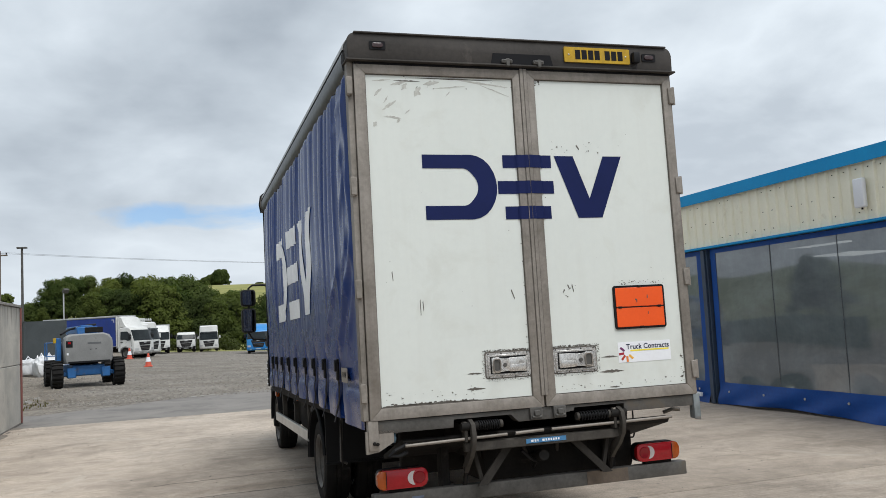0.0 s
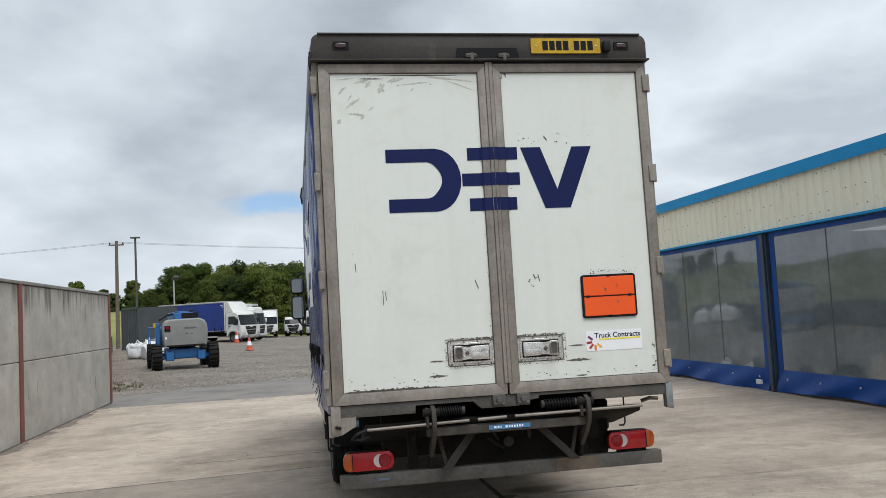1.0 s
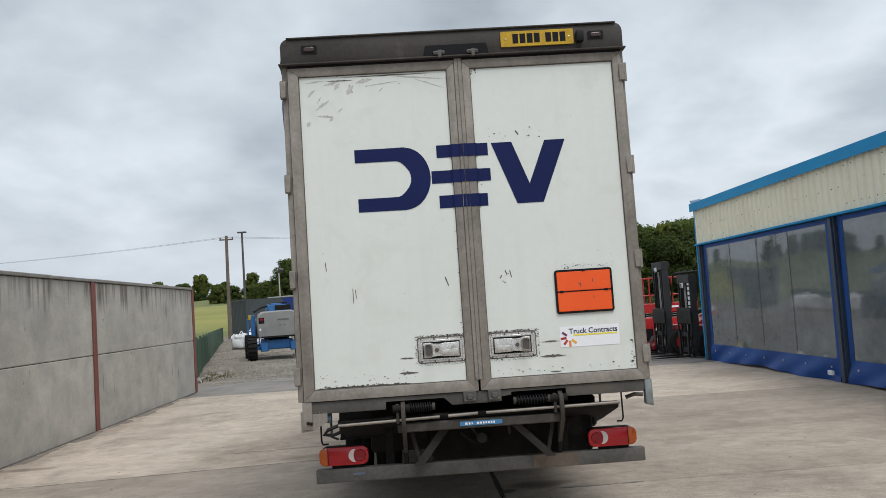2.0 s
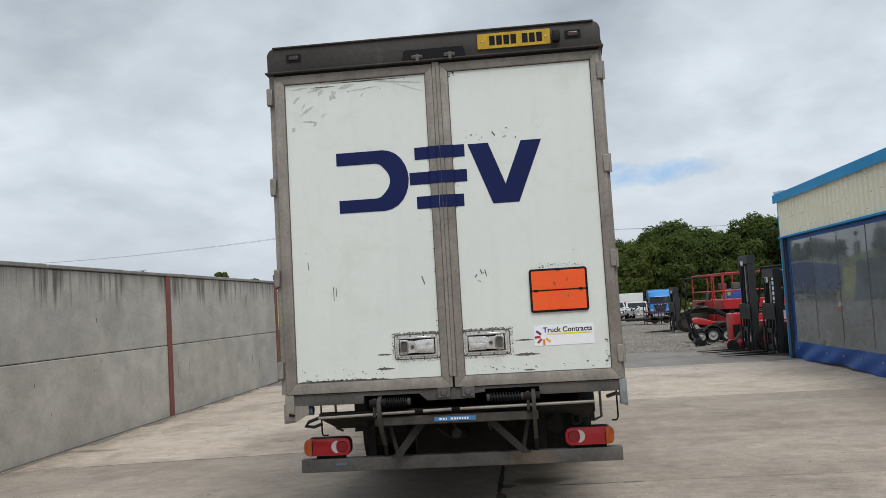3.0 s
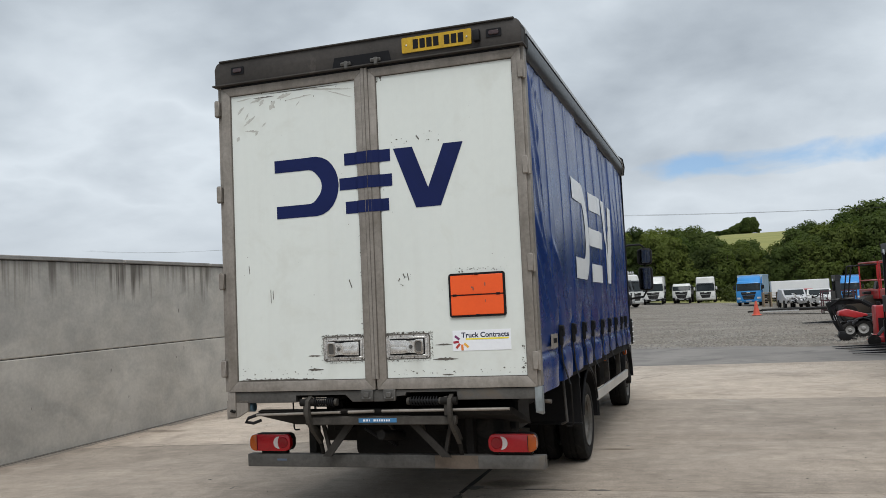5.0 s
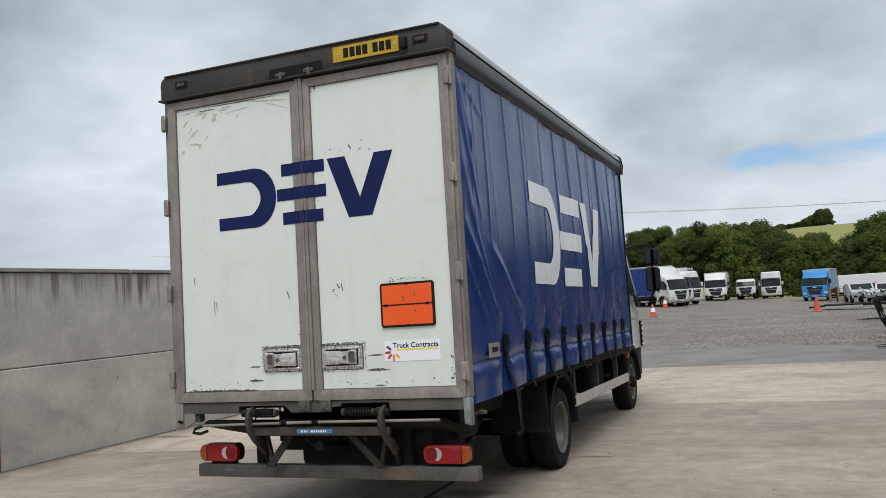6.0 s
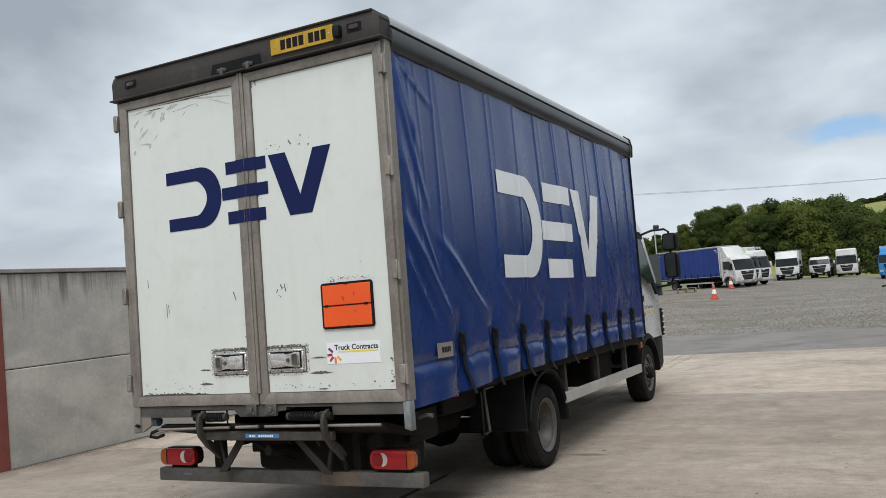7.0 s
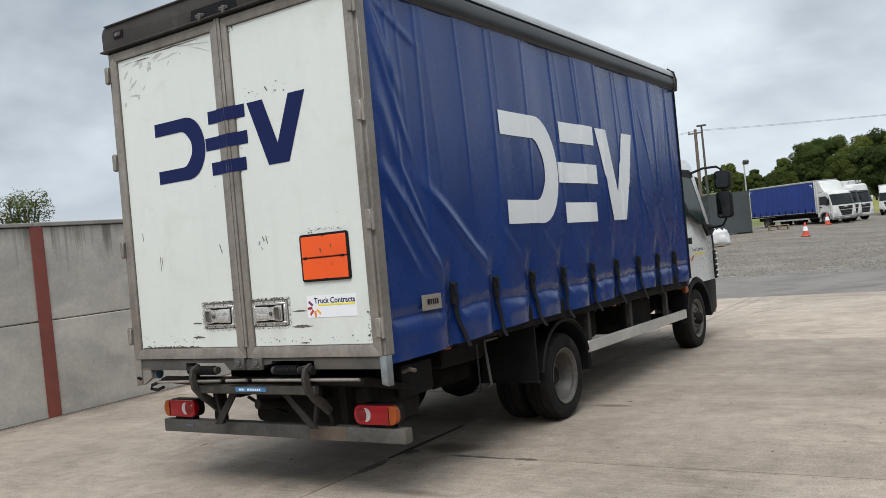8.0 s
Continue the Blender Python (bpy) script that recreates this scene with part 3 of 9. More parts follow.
def build_wall():
    root = thing("wall_west", pose(0, 0, 0), "tall precast concrete panel wall with dark rain streaks and red steel posts", "wall", kind="structure")
    wm = wall_material()
    rng = random.Random(3)
    for y0, y1 in zip(POSTS, POSTS[1:]):
        for z0, z1 in ((0.0, 1.163), (1.171, 2.31)):
            part("panel", box(WALL_X - 0.14, WALL_X, y0 + 0.035, y1 - 0.035, z0, z1, 0.012), wm, root)
        yy = y0
        while yy < y1 - 0.2:
            ln = min(2.05 + 0.3 * rng.random(), y1 - yy)
            if y1 - yy - ln < 0.5:
                ln = y1 - yy
            part("coping", box(WALL_X - 0.17, WALL_X + 0.025 + 0.006 * rng.random(), yy + 0.012, yy + ln - 0.03 * rng.random() - 0.01, 2.315, 2.36 + 0.008 * rng.random(), 0.008), M_COPING, root)
            yy += ln
        # thin mortar upstand at the foot
        bm = bmesh.new()
        prism(bm, [(WALL_X + 0.002, 0.0), (WALL_X + 0.018, 0.0), (WALL_X + 0.012, 0.008), (WALL_X + 0.002, 0.012)], 1, y0 + 0.08, y1 - 0.08)
        part("footing", bm, M_FOOT, root)
        part("foot_joint", box(WALL_X + 0.018, WALL_X + 0.036, y0 + 0.08, y1 - 0.08, -0.01, 0.004), M_JOINT, root)
        # old drips and knocks
        for _ in range(9):
            yk, zk, hk = y0 + 0.3 + (y1 - y0 - 0.6) * rng.random(), 0.35 + 1.6 * rng.random(), 0.03 + 0.42 * rng.random() ** 2.5
            if abs(zk - 1.17) < hk:
                continue
            bm = bmesh.new()
            wk = 0.003 + 0.008 * rng.random() ** 2
            prism(bm, [(yk - wk, zk), (yk + wk * 0.6, zk + 0.02), (yk + wk * 1.2, zk + hk * 0.6), (yk + wk * 0.3, zk + hk), (yk - wk * 0.8, zk + hk * 0.7)], 0, WALL_X - 0.002, WALL_X + 0.0015)
            part("drip_mark", bm, M_CHIP, root)
    part("joint_packing", box(WALL_X - 0.10, WALL_X - 0.02, POSTS[0], POSTS[-1], 1.15, 1.185), M_JOINT, root)
    for y0 in POSTS:
        bm = bmesh.new()
        bx(bm, WALL_X + 0.004, WALL_X + 0.016, y0 - 0.085, y0 + 0.085, 0, 2.315, 0.002)
        bx(bm, WALL_X - 0.15, WALL_X + 0.004, y0 - 0.006, y0 + 0.006, 0, 2.30)
        bx(bm, WALL_X - 0.165, WALL_X - 0.152, y0 - 0.085, y0 + 0.085, 0, 2.30)
        part("post", bm, M_OXIDE, root, "red oxide painted steel post")


build_wall()


# ---------------------------------------------------------------- workshop
BX, B_END, B_START = 8.28, 18.62, -18.0


M_SEAM = surf("hazy_pvc_weld", (0.12, 0.13, 0.14), rough=0.3, bump=0)


def build_workshop():
    root = thing("workshop_building", pose(0, 0, 0), "cream clad workshop with blue fascia and clear plastic bay curtains", "building", kind="structure")
    # profiled cladding band
    bm = bmesh.new()
    pts = []
    yv = B_START
    while yv < B_END - 0.02:
        for dy, dx in ((0.0, 0.0), (0.145, 0.0), (0.16, -0.032), (0.195, -0.032), (0.21, 0.0)):
            if yv + dy < B_END:
                pts.append((BX - 0.035 + dx, yv + dy))
        yv += 0.21
    for z0, z1 in ((2.60, 3.37),):
        a = [bm.verts.new((px, py, z0)) for px, py in pts]
        b = [bm.verts.new((px, py, z1)) for px, py in pts]
        a2 = [bm.verts.new((px + 0.004, py, z0)) for px, py in pts]
        for i in range(len(pts) - 1):
            bm.faces.new((a[i], a[i + 1], b[i + 1], b[i]))
            bm.faces.new((a[i], a2[i], a2[i + 1], a[i + 1]))
    part("cladding", bm, M_CREAM, root, "cream profiled steel sheet", smooth=20)
    bm = bmesh.new()
    rng = random.Random(8)
    k = 0
    yv = B_START
    while yv < B_END - 0.2:
        for zz in (2.70, 2.96, 3.26):
            if rng.random() < 0.55:
                cy(bm, (BX - 0.028, yv + 0.07, zz + 0.03 * rng.random()), (BX - 0.045, yv + 0.07, zz + 0.015), 0.006, n=6)
        yv += 0.21
    part("cladding_screws", bm, M_DARKSTEEL, root)
    part("fascia", prism(bmesh.new(), [(BX - 0.13, 3.34), (BX - 0.11, 3.34), (BX - 0.10, 3.40), (BX + 0.12, 3.535), (BX + 0.10, 3.55), (BX - 0.13, 3.52)], 1, B_START, B_END + 0.05), M_FASCIA, root, "bright blue folded steel eaves fascia")
    part("drip_trim", box(BX - 0.085, BX + 0.02, B_START, B_END + 0.02, 2.565, 2.60, 0.004), M_FASCIA, root)
    part("lintel", box(BX + 0.03, BX + 0.2, B_START, B_END - 0.02, 2.40, 2.56), M_NAVYSTEEL, root)
    part("roof", prism(bmesh.new(), [(BX - 0.02, 3.52), (BX + 9, 4.55), (BX + 18, 3.52), (BX + 18, 3.42), (BX + 9, 4.45), (BX + 0.1, 3.42)], 1, B_START, B_END), M_GREYRAIL, root)
    # gable end wall and the far walls
    gm = surf("grey_gable_sheet", (0.42, 0.41, 0.37), rough=0.6)
    part("gable_wall", prism(bmesh.new(), [(BX + 0.10, 0), (BX + 18, 0), (BX + 18, 3.42), (BX + 9, 4.45), (BX + 0.10, 3.42)], 1, B_END - 0.12, B_END), gm, root)
    part("corner_flashing", box(BX - 0.05, BX + 0.10, B_END - 0.03, B_END + 0.03, 0.0, 3.36, 0.006), M_FASCIA, root)
    part("back_wall", box(BX + 17.8, BX + 18, B_START, B_END - 0.2, 0, 3.4), gm, root)
    part("rear_wall", box(BX + 0.1, BX + 17.8, B_START, B_START + 0.2, 0, 3.4), gm, root)
    part("inner_floor", box(BX + 0.03, BX + 17.8, B_START + 0.2, B_END - 0.2, -0.1, 0.004), M_ASPH, root)
    gl = glow_mat("ceiling_panel_light", (0.88, 0.82, 0.74), 1.15)
    for xv, yv in ((11.3, 13.7), (15.2, 16.6), (11.3, 8.2), (15.2, 10.6), (11.3, 2.4)):
        part("ceiling_light", box(xv - 0.62, xv + 0.62, yv - 0.62, yv + 0.62, 2.68, 2.71), gl, root, "flat ceiling light panel")
    # posts and bay curtains
    ps = [18.50, 12.48, 6.45, 0.42, -5.6, -11.6]
    for i, yv in enumerate(ps):
        bm = bmesh.new()
        bx(bm, BX - 0.02, BX + 0.14, yv - 0.09, yv + 0.09, 0, 2.56, 0.004)
        bx(bm, BX - 0.05, BX - 0.022, yv - 0.05, yv + 0.05, 0.0, 2.55, 0.004)
        part("post", bm, M_NAVYSTEEL, root, "dark blue steel bay post")
    for y1, y0 in zip(ps, ps[1:]):
        a, b = y0 + 0.13, y1 - 0.13
        wa, wb, wz0, wz1 = a + 0.14, b - 0.14, 0.36, 2.48
        rng = random.Random(int(y0 * 10))

        def cur(yv, zv):
            k = smooth(0.5, 0.0, zv)
            return BX + 0.02 - k * (0.05 + 0.03 * math.sin(yv * 2.3 + 5 * zv) + 0.025 * math.sin(yv * 5.1 + zv * 14)) - 0.004 * math.sin(yv * 1.7 + zv)
        bm = bmesh.new()
        ny, nz = 60, 44
        ysl = sorted({*[a + (b - a) * i / ny for i in range(ny + 1)], wa, wb})
        zsl = sorted({*[0.02 + 2.53 * i / nz for i in range(nz + 1)], wz0, wz1})
        grid = {}
        for yv in ysl:
            for zv in zsl:
                grid[yv, zv] = bm.verts.new((cur(yv, zv), yv, zv + (0.03 * math.sin(yv * 1.3 + y0) if zv < 0.03 else 0.0)))
        for p, q in zip(ysl, ysl[1:]):
            for r, s in zip(zsl, zsl[1:]):
                if wa <= (p + q) / 2 <= wb and wz0 <= (r + s) / 2 <= wz1:
                    continue
                bm.faces.new((grid[p, r], grid[q, r], grid[q, s], grid[p, s]))
        part("curtain_border", bm, M_BLUEPVC, root, "royal blue plastic curtain border", smooth=60)
        bm = bmesh.new()
        last = None
        for i in range(41):
            yv = wa - 0.02 + (wb - wa + 0.04) * i / 40
            col = [bm.verts.new((cur(yv, zv) + 0.006, yv, zv)) for zv in [wz0 - 0.02 + (wz1 - wz0 + 0.04) * j / 12 for j in range(13)]]
            if last:
                for j in range(12):
                    bm.faces.new((last[j], col[j], col[j + 1], last[j + 1]))
            last = col
        o = part("clear_sheet", bm, M_CLEARPVC, root, "scuffed clear plastic sheet", smooth=60, out=(-1, 0, 0))
        o.visible_shadow = False
        # welded seams in the clear sheet
        for k in range(1, 4):
            yv = wa + (wb - wa) * k / 4
            bm = bmesh.new()
            bx(bm, cur(yv, 1.4) - 0.004, cur(yv, 1.4) + 0.002, yv - 0.004, yv + 0.004, wz0, wz1)
            part("seam", bm, M_SEAM, root)
        # eyelets along the hem
        for k in range(7):
            yv = a + 0.3 + (b - a - 0.6) * k / 6
            bm = cy(bmesh.new(), (cur(yv, 0.22) - 0.004, yv, 0.22), (cur(yv, 0.22) - 0.014, yv, 0.22), 0.018, n=10)
            part("eyelet", bm, M_SILVER, root)
    bm = bmesh.new()
    bx(bm, BX - 0.075, BX - 0.03, 12.78, 12.92, 0.10, 0.17, 0.004)
    part("tag", bm, M_STICKER, root, "small white tag")


build_workshop()

sign = thing("alarm_box", pose(BX - 0.068, 8.84, 2.95), "white plastic alarm box fixed to the cream cladding", "alarm box")
part("case", box(-0.075, 0.0, -0.085, 0.085, -0.19, 0.19, 0.02, seg=3), M_STICKER, sign)
part("cable_entry", cy(bmesh.new(), (-0.03, -0.01, -0.215), (-0.03, -0.01, -0.185), 0.012, n=8), M_DARKSTEEL, sign)


# ---------------------------------------------------------------- the curtain-sided lorry
# its own frame: x across, y forward from the rear doors, z up; it stands nose-down on its springs
TRUCK = pose(2.10, 5.40, 1.0, -1.1, 0, 0) @ pose(0, 0, -1.0)
truck = thing("curtainsider_lorry", TRUCK, "blue curtain-sided lorry with white rear doors, parked on concrete", "lorry")


def creases():
    """Pleats that hang from the runners: place, height, width, lean, length."""
    rng = random.Random(21)
    out, yv = [], 0.30
    while yv < 5.9:
        out.append((yv, 0.006 + 0.008 * rng.random() ** 2, 0.010 + 0.010 * rng.random(), (rng.random() - 0.35) * 0.16, 0.9 + 1.3 * rng.random()))
        if rng.random() < 0.8:
            out.append((yv + 0.05 + 0.08 * rng.random(), 0.002 + 0.004 * rng.random(), 0.010 + 0.012 * rng.random(), (rng.random() - 0.2) * 0.22, 0.4 + 0.9 * rng.random()))
        yv += 0.34 + 0.26 * rng.random()
    return out


CREASES = creases()
STRAPS = [0.79 + 0.588 * i for i in range(9)]
DIAGONALS = [(0.14, 2.14, 0.70, 1.40, 0.030, 0.045), (0.13, 1.90, 0.46, 1.42, 0.016, 0.035), (0.62, 2.0, 1.32, 1.42, 0.020, 0.04), (0.12, 3.18, 0.36, 2.66, 0.024, 0.05), (0.15, 2.62, 0.30, 2.2, 0.012, 0.05), (0.13, 3.24, 0.62, 2.98, 0.012, 0.03),
             (0.12, 3.05, 0.42, 2.30, 0.012, 0.028), (0.30, 2.2, 0.55, 1.75, 0.008, 0.02), (1.5, 1.75, 1.95, 1.40, 0.005, 0.03), (2.2, 1.7, 2.5, 1.42, 0.004, 0.025), (5.1, 1.9, 5.45, 1.42, 0.008, 0.03), (5.75, 1.9, 5.5, 1.4, 0.008, 0.03),
             (4.72, 2.9, 4.98, 2.0, 0.006, 0.018), (5.30, 2.75, 5.12, 1.85, 0.006, 0.02), (5.62, 3.1, 5.45, 2.1, 0.007, 0.02), (5.80, 2.5, 5.86, 1.6, 0.010, 0.03), (4.6, 2.0, 4.9, 1.5, 0.006, 0.02)]


def hem(yv):
    return 0.925 + 0.06 * smooth(0, 2.0, yv) + 0.065 * smooth(2.0, 5.9, yv) - 0.05 * smooth(4.2, 5.9, yv)


def fold(yv, zv, side=1):
    """How far the curtain stands out of its plane; the slack near side hangs in close pleats."""
    s = 0.0
    if side < 0:
        w = yv * 4.3 + 0.9 * noise.noise((yv * 1.1, 3, 8)) + 0.12 * (3.3 - zv) * noise.noise((yv * 0.8, 1, 3))
        s += (0.026 + 0.016 * noise.noise((yv * 0.9, zv * 0.6, 6))) * abs(math.sin(math.pi * w)) ** 1.6 * smooth(1.15, 2.9, zv)
    for cy0, amp, wid, lean, reach in CREASES:
        c = cy0 + lean * (3.28 - zv) / 2.0
        k = (yv - c) / wid
        if -4 < k < 20:
            soft = math.exp(-k * k) if k < 0 else 0.6 * math.exp(-(k / 1.2) ** 2) + 0.4 * math.exp(-(k / 7.0) ** 2)
            s += amp * soft * (0.12 + 0.88 * smooth(3.30 - reach - 0.7, 3.30 - reach + 0.35, zv)) * (1 - 0.75 * smooth(1.9, 1.35, zv))
    for a, b, c, d, amp, wid in DIAGONALS:
        dx, dz = c - a, d - b
        ln = math.hypot(dx, dz)
        t = ((yv - a) * dx + (zv - b) * dz) / (ln * ln)
        if -0.2 < t < 1.2:
            o = ((yv - a) * dz - (zv - b) * dx) / ln
            if abs(o) < 4 * wid:
                s += amp * math.exp(-(o / wid) ** 2) * smooth(-0.2, 0.25, t) * smooth(1.2, 0.75, t)
    # pulled in at each strap, swelling between; the loose hem bellies out below
    low = smooth(1.62, 1.32, zv)
    if low > 0:
        near = min(abs(yv - q) for q in STRAPS)
        s -= 0.030 * low * math.exp(-(near / 0.06) ** 2)
        s += 0.007 * low * smooth(0.04, 0.26, near)
        lip = smooth(1.20, 1.08, zv) * smooth(0.02, 0.2, near)
        s += 0.016 * lip + 0.007 * lip * noise.noise((yv * 5, zv * 6, 4))
        s -= 0.014 * math.exp(-((zv - 1.20 - 0.03 * noise.noise((yv * 3, 1, 1))) / 0.03) ** 2) * smooth(0.02, 0.18, near)
    # small sharp puckers running out from each buckle
    if zv < 1.75:
        for k, q in enumerate(STRAPS):
            dy, dz = yv - q, zv - 1.33
            if abs(dy) < 0.36:
                for j in range(5):
                    h = math.sin(k * 12.9 + j * 78.2) * 43.7
                    h -= math.floor(h)
                    ang = radians((205, 240, 300, 335, 120)[j] + 24 * (h - 0.5))
                    ca, sa = math.cos(ang), math.sin(ang)
                    t = dy * ca + dz * sa
                    if 0.02 < t < 0.42:
                        o = (dy * sa - dz * ca) / (0.014 + 0.05 * t)
                        if abs(o) < 3:
                            s += (0.002 + 0.0045 * h) * math.exp(-o * o) * smooth(0.02, 0.08, t) * smooth(0.42, 0.2, t)
    s += 0.024 * noise.noise((yv * 1.3, zv * 0.35, 2)) + 0.011 * noise.noise((yv * 3.4, zv * 0.5, 5))
    s += 0.035 * math.sin(math.pi * min(1, max(0, (zv - 1.0) / 2.3))) * 0.6
    return s * smooth(0.08, 0.16, yv) * smooth(6.02, 5.90, yv) * smooth(3.34, 3.22, zv)


def build_curtain(side):
    bm = bmesh.new()
    n = 760 if side > 0 else 460
    ys = [0.085 + 5.925 * i / n for i in range(n + 1)]
    last = None
    nz = 130 if side > 0 else 70
    for yv in ys:
        h = hem(yv)
        col = []
        for j in range(nz + 1):
            zv = h + (3.30 - h) * j / nz
            col.append(bm.verts.new((side * (1.188 + fold(yv, zv, side)), yv, zv)))
        if last:
            for j in range(nz):
                bm.faces.new((last[j], col[j], col[j + 1], last[j + 1]))
        last = col
    return part("curtain", bm, M_CURTAIN, truck, "creased royal blue vinyl side curtain", smooth=70)


for side in (1, -1):
    cur = build_curtain(side)
    # ratchet straps with their buckles
    for k, yv in enumerate(STRAPS):
        rng = random.Random(k + (40 if side < 0 else 0))
        sway = 0.05 + 0.06 * rng.random()
        bm = bmesh.new()
        x0 = side * (1.20 + fold(yv, 1.25))
        prev = None
        for j in range(9):
            zz = 1.34 - 0.42 * j / 8
            yy = yv + 0.02 + sway * (j / 8) ** 2 + 0.01 * math.sin(j * 1.3 + k)
            xx = side * (1.212 + max(fold(yy, max(zz, 0.97)), -0.01) + 0.006 + (0.012 * math.sin(j * 0.9) if j > 4 else 0))
            q = [bm.verts.new((xx + dx * side, yy + dy, zz)) for dx, dy in ((0, -0.024), (0, 0.024), (-0.004, 0.024), (-0.004, -0.024))]
            if prev:
                skin(bm, prev, q)
            prev = q
        sp = part("strap", bm, M_STRAP, truck, "black webbing tension strap")
        bm = bmesh.new()
        xo = side * (1.215 + fold(yv, 1.28))
        bx(bm, xo - 0.004, xo + side * 0.022, yv - 0.024, yv + 0.028, 1.22, 1.375, 0.006)
        bx(bm, xo + side * 0.018, xo + side * 0.036, yv - 0.016, yv + 0.02, 1.285, 1.37, 0.005)
        cy(bm, (xo + side * 0.022, yv - 0.03, 1.355), (xo + side * 0.022, yv + 0.034, 1.355), 0.011, n=10)
        part("buckle", bm, M_BLACKTRIM, sp)
    # maker's plate on the curtain
    xa = side * (1.196 + max(fold(0.43, 1.27), fold(0.53, 1.27), fold(0.63, 1.27)))
    part("maker_label", box(xa - 0.006, xa + side * 0.003, 0.42, 0.635, 1.215, 1.315, 0.0), surf("beige_label", (0.30, 0.265, 0.225), rough=0.5, bump=0.0), cur, "faded beige label")
    for a, b in ((0.47, 0.50), (0.505, 0.525), (0.53, 0.55), (0.555, 0.575), (0.58, 0.60)):
        part("label_bar", box(xa + side * 0.004, xa + side * 0.006, a, b - 0.005, 1.25, 1.285), M_INK, cur)


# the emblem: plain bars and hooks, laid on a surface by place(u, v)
def strip(bm, pts, w, place, closed=False):
    """A flat band of width w along pts, in emblem units, square ended."""
    fine = []
    for (a, b), (c, d) in zip(pts, pts[1:]):
        n = max(1, int(math.hypot(c - a, d - b) / 0.022))
        fine += [(a + (c - a) * i / n, b + (d - b) * i / n) for i in range(n)]
    fine.append(pts[-1])
    last = None
    for i, p in enumerate(fine):
        q, r = fine[max(i - 1, 0)], fine[min(i + 1, len(fine) - 1)]
        d = Vector((r[0] - q[0], r[1] - q[1])).normalized()
        row = []
        ww = w(p) if callable(w) else w
        for k in range(17):
            o = ww * (k / 16 - 0.5)
            row.append(bm.verts.new(place(p[0] - d.y * o, p[1] + d.x * o)))
        if last:
            for k in range(16):
                bm.faces.new((last[k], row[k], row[k + 1], last[k + 1]))
        last = row


def arc(cx, cz, rx, rz, a0, a1, n=14):
    return [(cx + rx * math.cos(radians(a0 + (a1 - a0) * i / n)), cz + rz * math.sin(radians(a0 + (a1 - a0) * i / n))) for i in range(n + 1)]


def emblem(place, material, parent, label):
    """Plain figures in a row: a hook, stacked bars, a chevron."""
    figs = []
    bm = bmesh.new()
    strip(bm, [(0.0, 0.895), (0.66, 0.895)] + arc(0.66, 0.505, 0.37, 0.39, 88, -88) + [(0.60, 0.115), (0.02, 0.115)], lambda p: 0.21 + 0.10 * smooth(0.62, 0.95, p[0]), place)
    figs.append(part("emblem_hook", bm, material, parent, label))
    for u0, u1, v in ((1.30, 2.12, 0.90), (1.20, 2.14, 0.495), (1.30, 2.07, 0.10)):
        bm = bmesh.new()
        strip(bm, [(u0, v), (u1, v)], 0.20, place)
        figs.append(part("emblem_bar", bm, material, parent))
    bm = bmesh.new()
    left = right = None
    for i in range(45):
        k = i / 44
        c, d = 2.70 - 0.36 * k, 2.79 + 0.41 * k
        lo = max(d - 0.165, c + 0.165)
        p = [bm.verts.new(place(c + 0.33 * (j / 14 - 0.5), 0.008 + 0.984 * k)) for j in range(15)]
        q = [bm.verts.new(place(lo + (d + 0.165 - lo) * j / 14, 0.008 + 0.984 * k)) for j in range(15)]
        if left:
            for j in range(14):
                bm.faces.new((left[j], left[j + 1], p[j + 1], p[j]))
                bm.faces.new((right[j], right[j + 1], q[j + 1], q[j]))
        left, right = p, q
    figs.append(part("emblem_chevron", bm, material, parent))
    return figs


for side in (1, -1):
    def on_curtain(u, v, side=side):
        yv = (1.63 + 2.85 * u / 3.4) if side > 0 else (4.48 - 2.85 * u / 3.4)
        zv = 1.745 + 0.89 * v
        return (side * (1.188 + fold(yv, zv, side) + 0.006), yv, zv)
    emblem(on_curtain, M_WHITEDECAL, truck, "large white vinyl emblem on the curtain")


# ---- rear frame and doors
def mitred(bm, x0, x1, z0, z1, wl, wr, wb, wt, y0, y1):
    """A door frame of four mitred bars."""
    o = [(x0, z0), (x1, z0), (x1, z1), (x0, z1)]
    i = [(x0 + wl, z0 + wb), (x1 - wr, z0 + wb), (x1 - wr, z1 - wt), (x0 + wl, z1 - wt)]
    for k in range(4):
        m = (k + 1) % 4
        e = 0.0012
        prism(bm, [o[k], o[m], i[m], i[k]], 1, y0, y1, 0.003)


def door(x0, x1, px0, px1, hinge_side, tag):
    d = part("rear_door", box(px0 - 0.01, px1 + 0.01, 0.0, 0.03, 1.05, 3.255), M_DOOR, truck, tag, smooth=0)
    bm = bmesh.new()
    mitred(bm, x0, x1, 0.985, 3.312, px0 - x0, x1 - px1, 0.073, 0.073, -0.016, 0.028)
    part("door_frame", bm, M_ALU, d, "dull grime-streaked aluminium frame")
    for zz in (3.15, 2.485, 1.82, 1.16):
        bm = bmesh.new()
        xa = 1.196 * hinge_side
        bx(bm, xa - 0.03, xa + 0.012, -0.030, 0.006, zz - 0.06, zz + 0.06, 0.005)
        cy(bm, (xa + 0.016 * hinge_side, -0.012, zz - 0.065), (xa + 0.016 * hinge_side, -0.012, zz + 0.065), 0.013, n=10)
        part("hinge", bm, M_ALU, d)
    return d


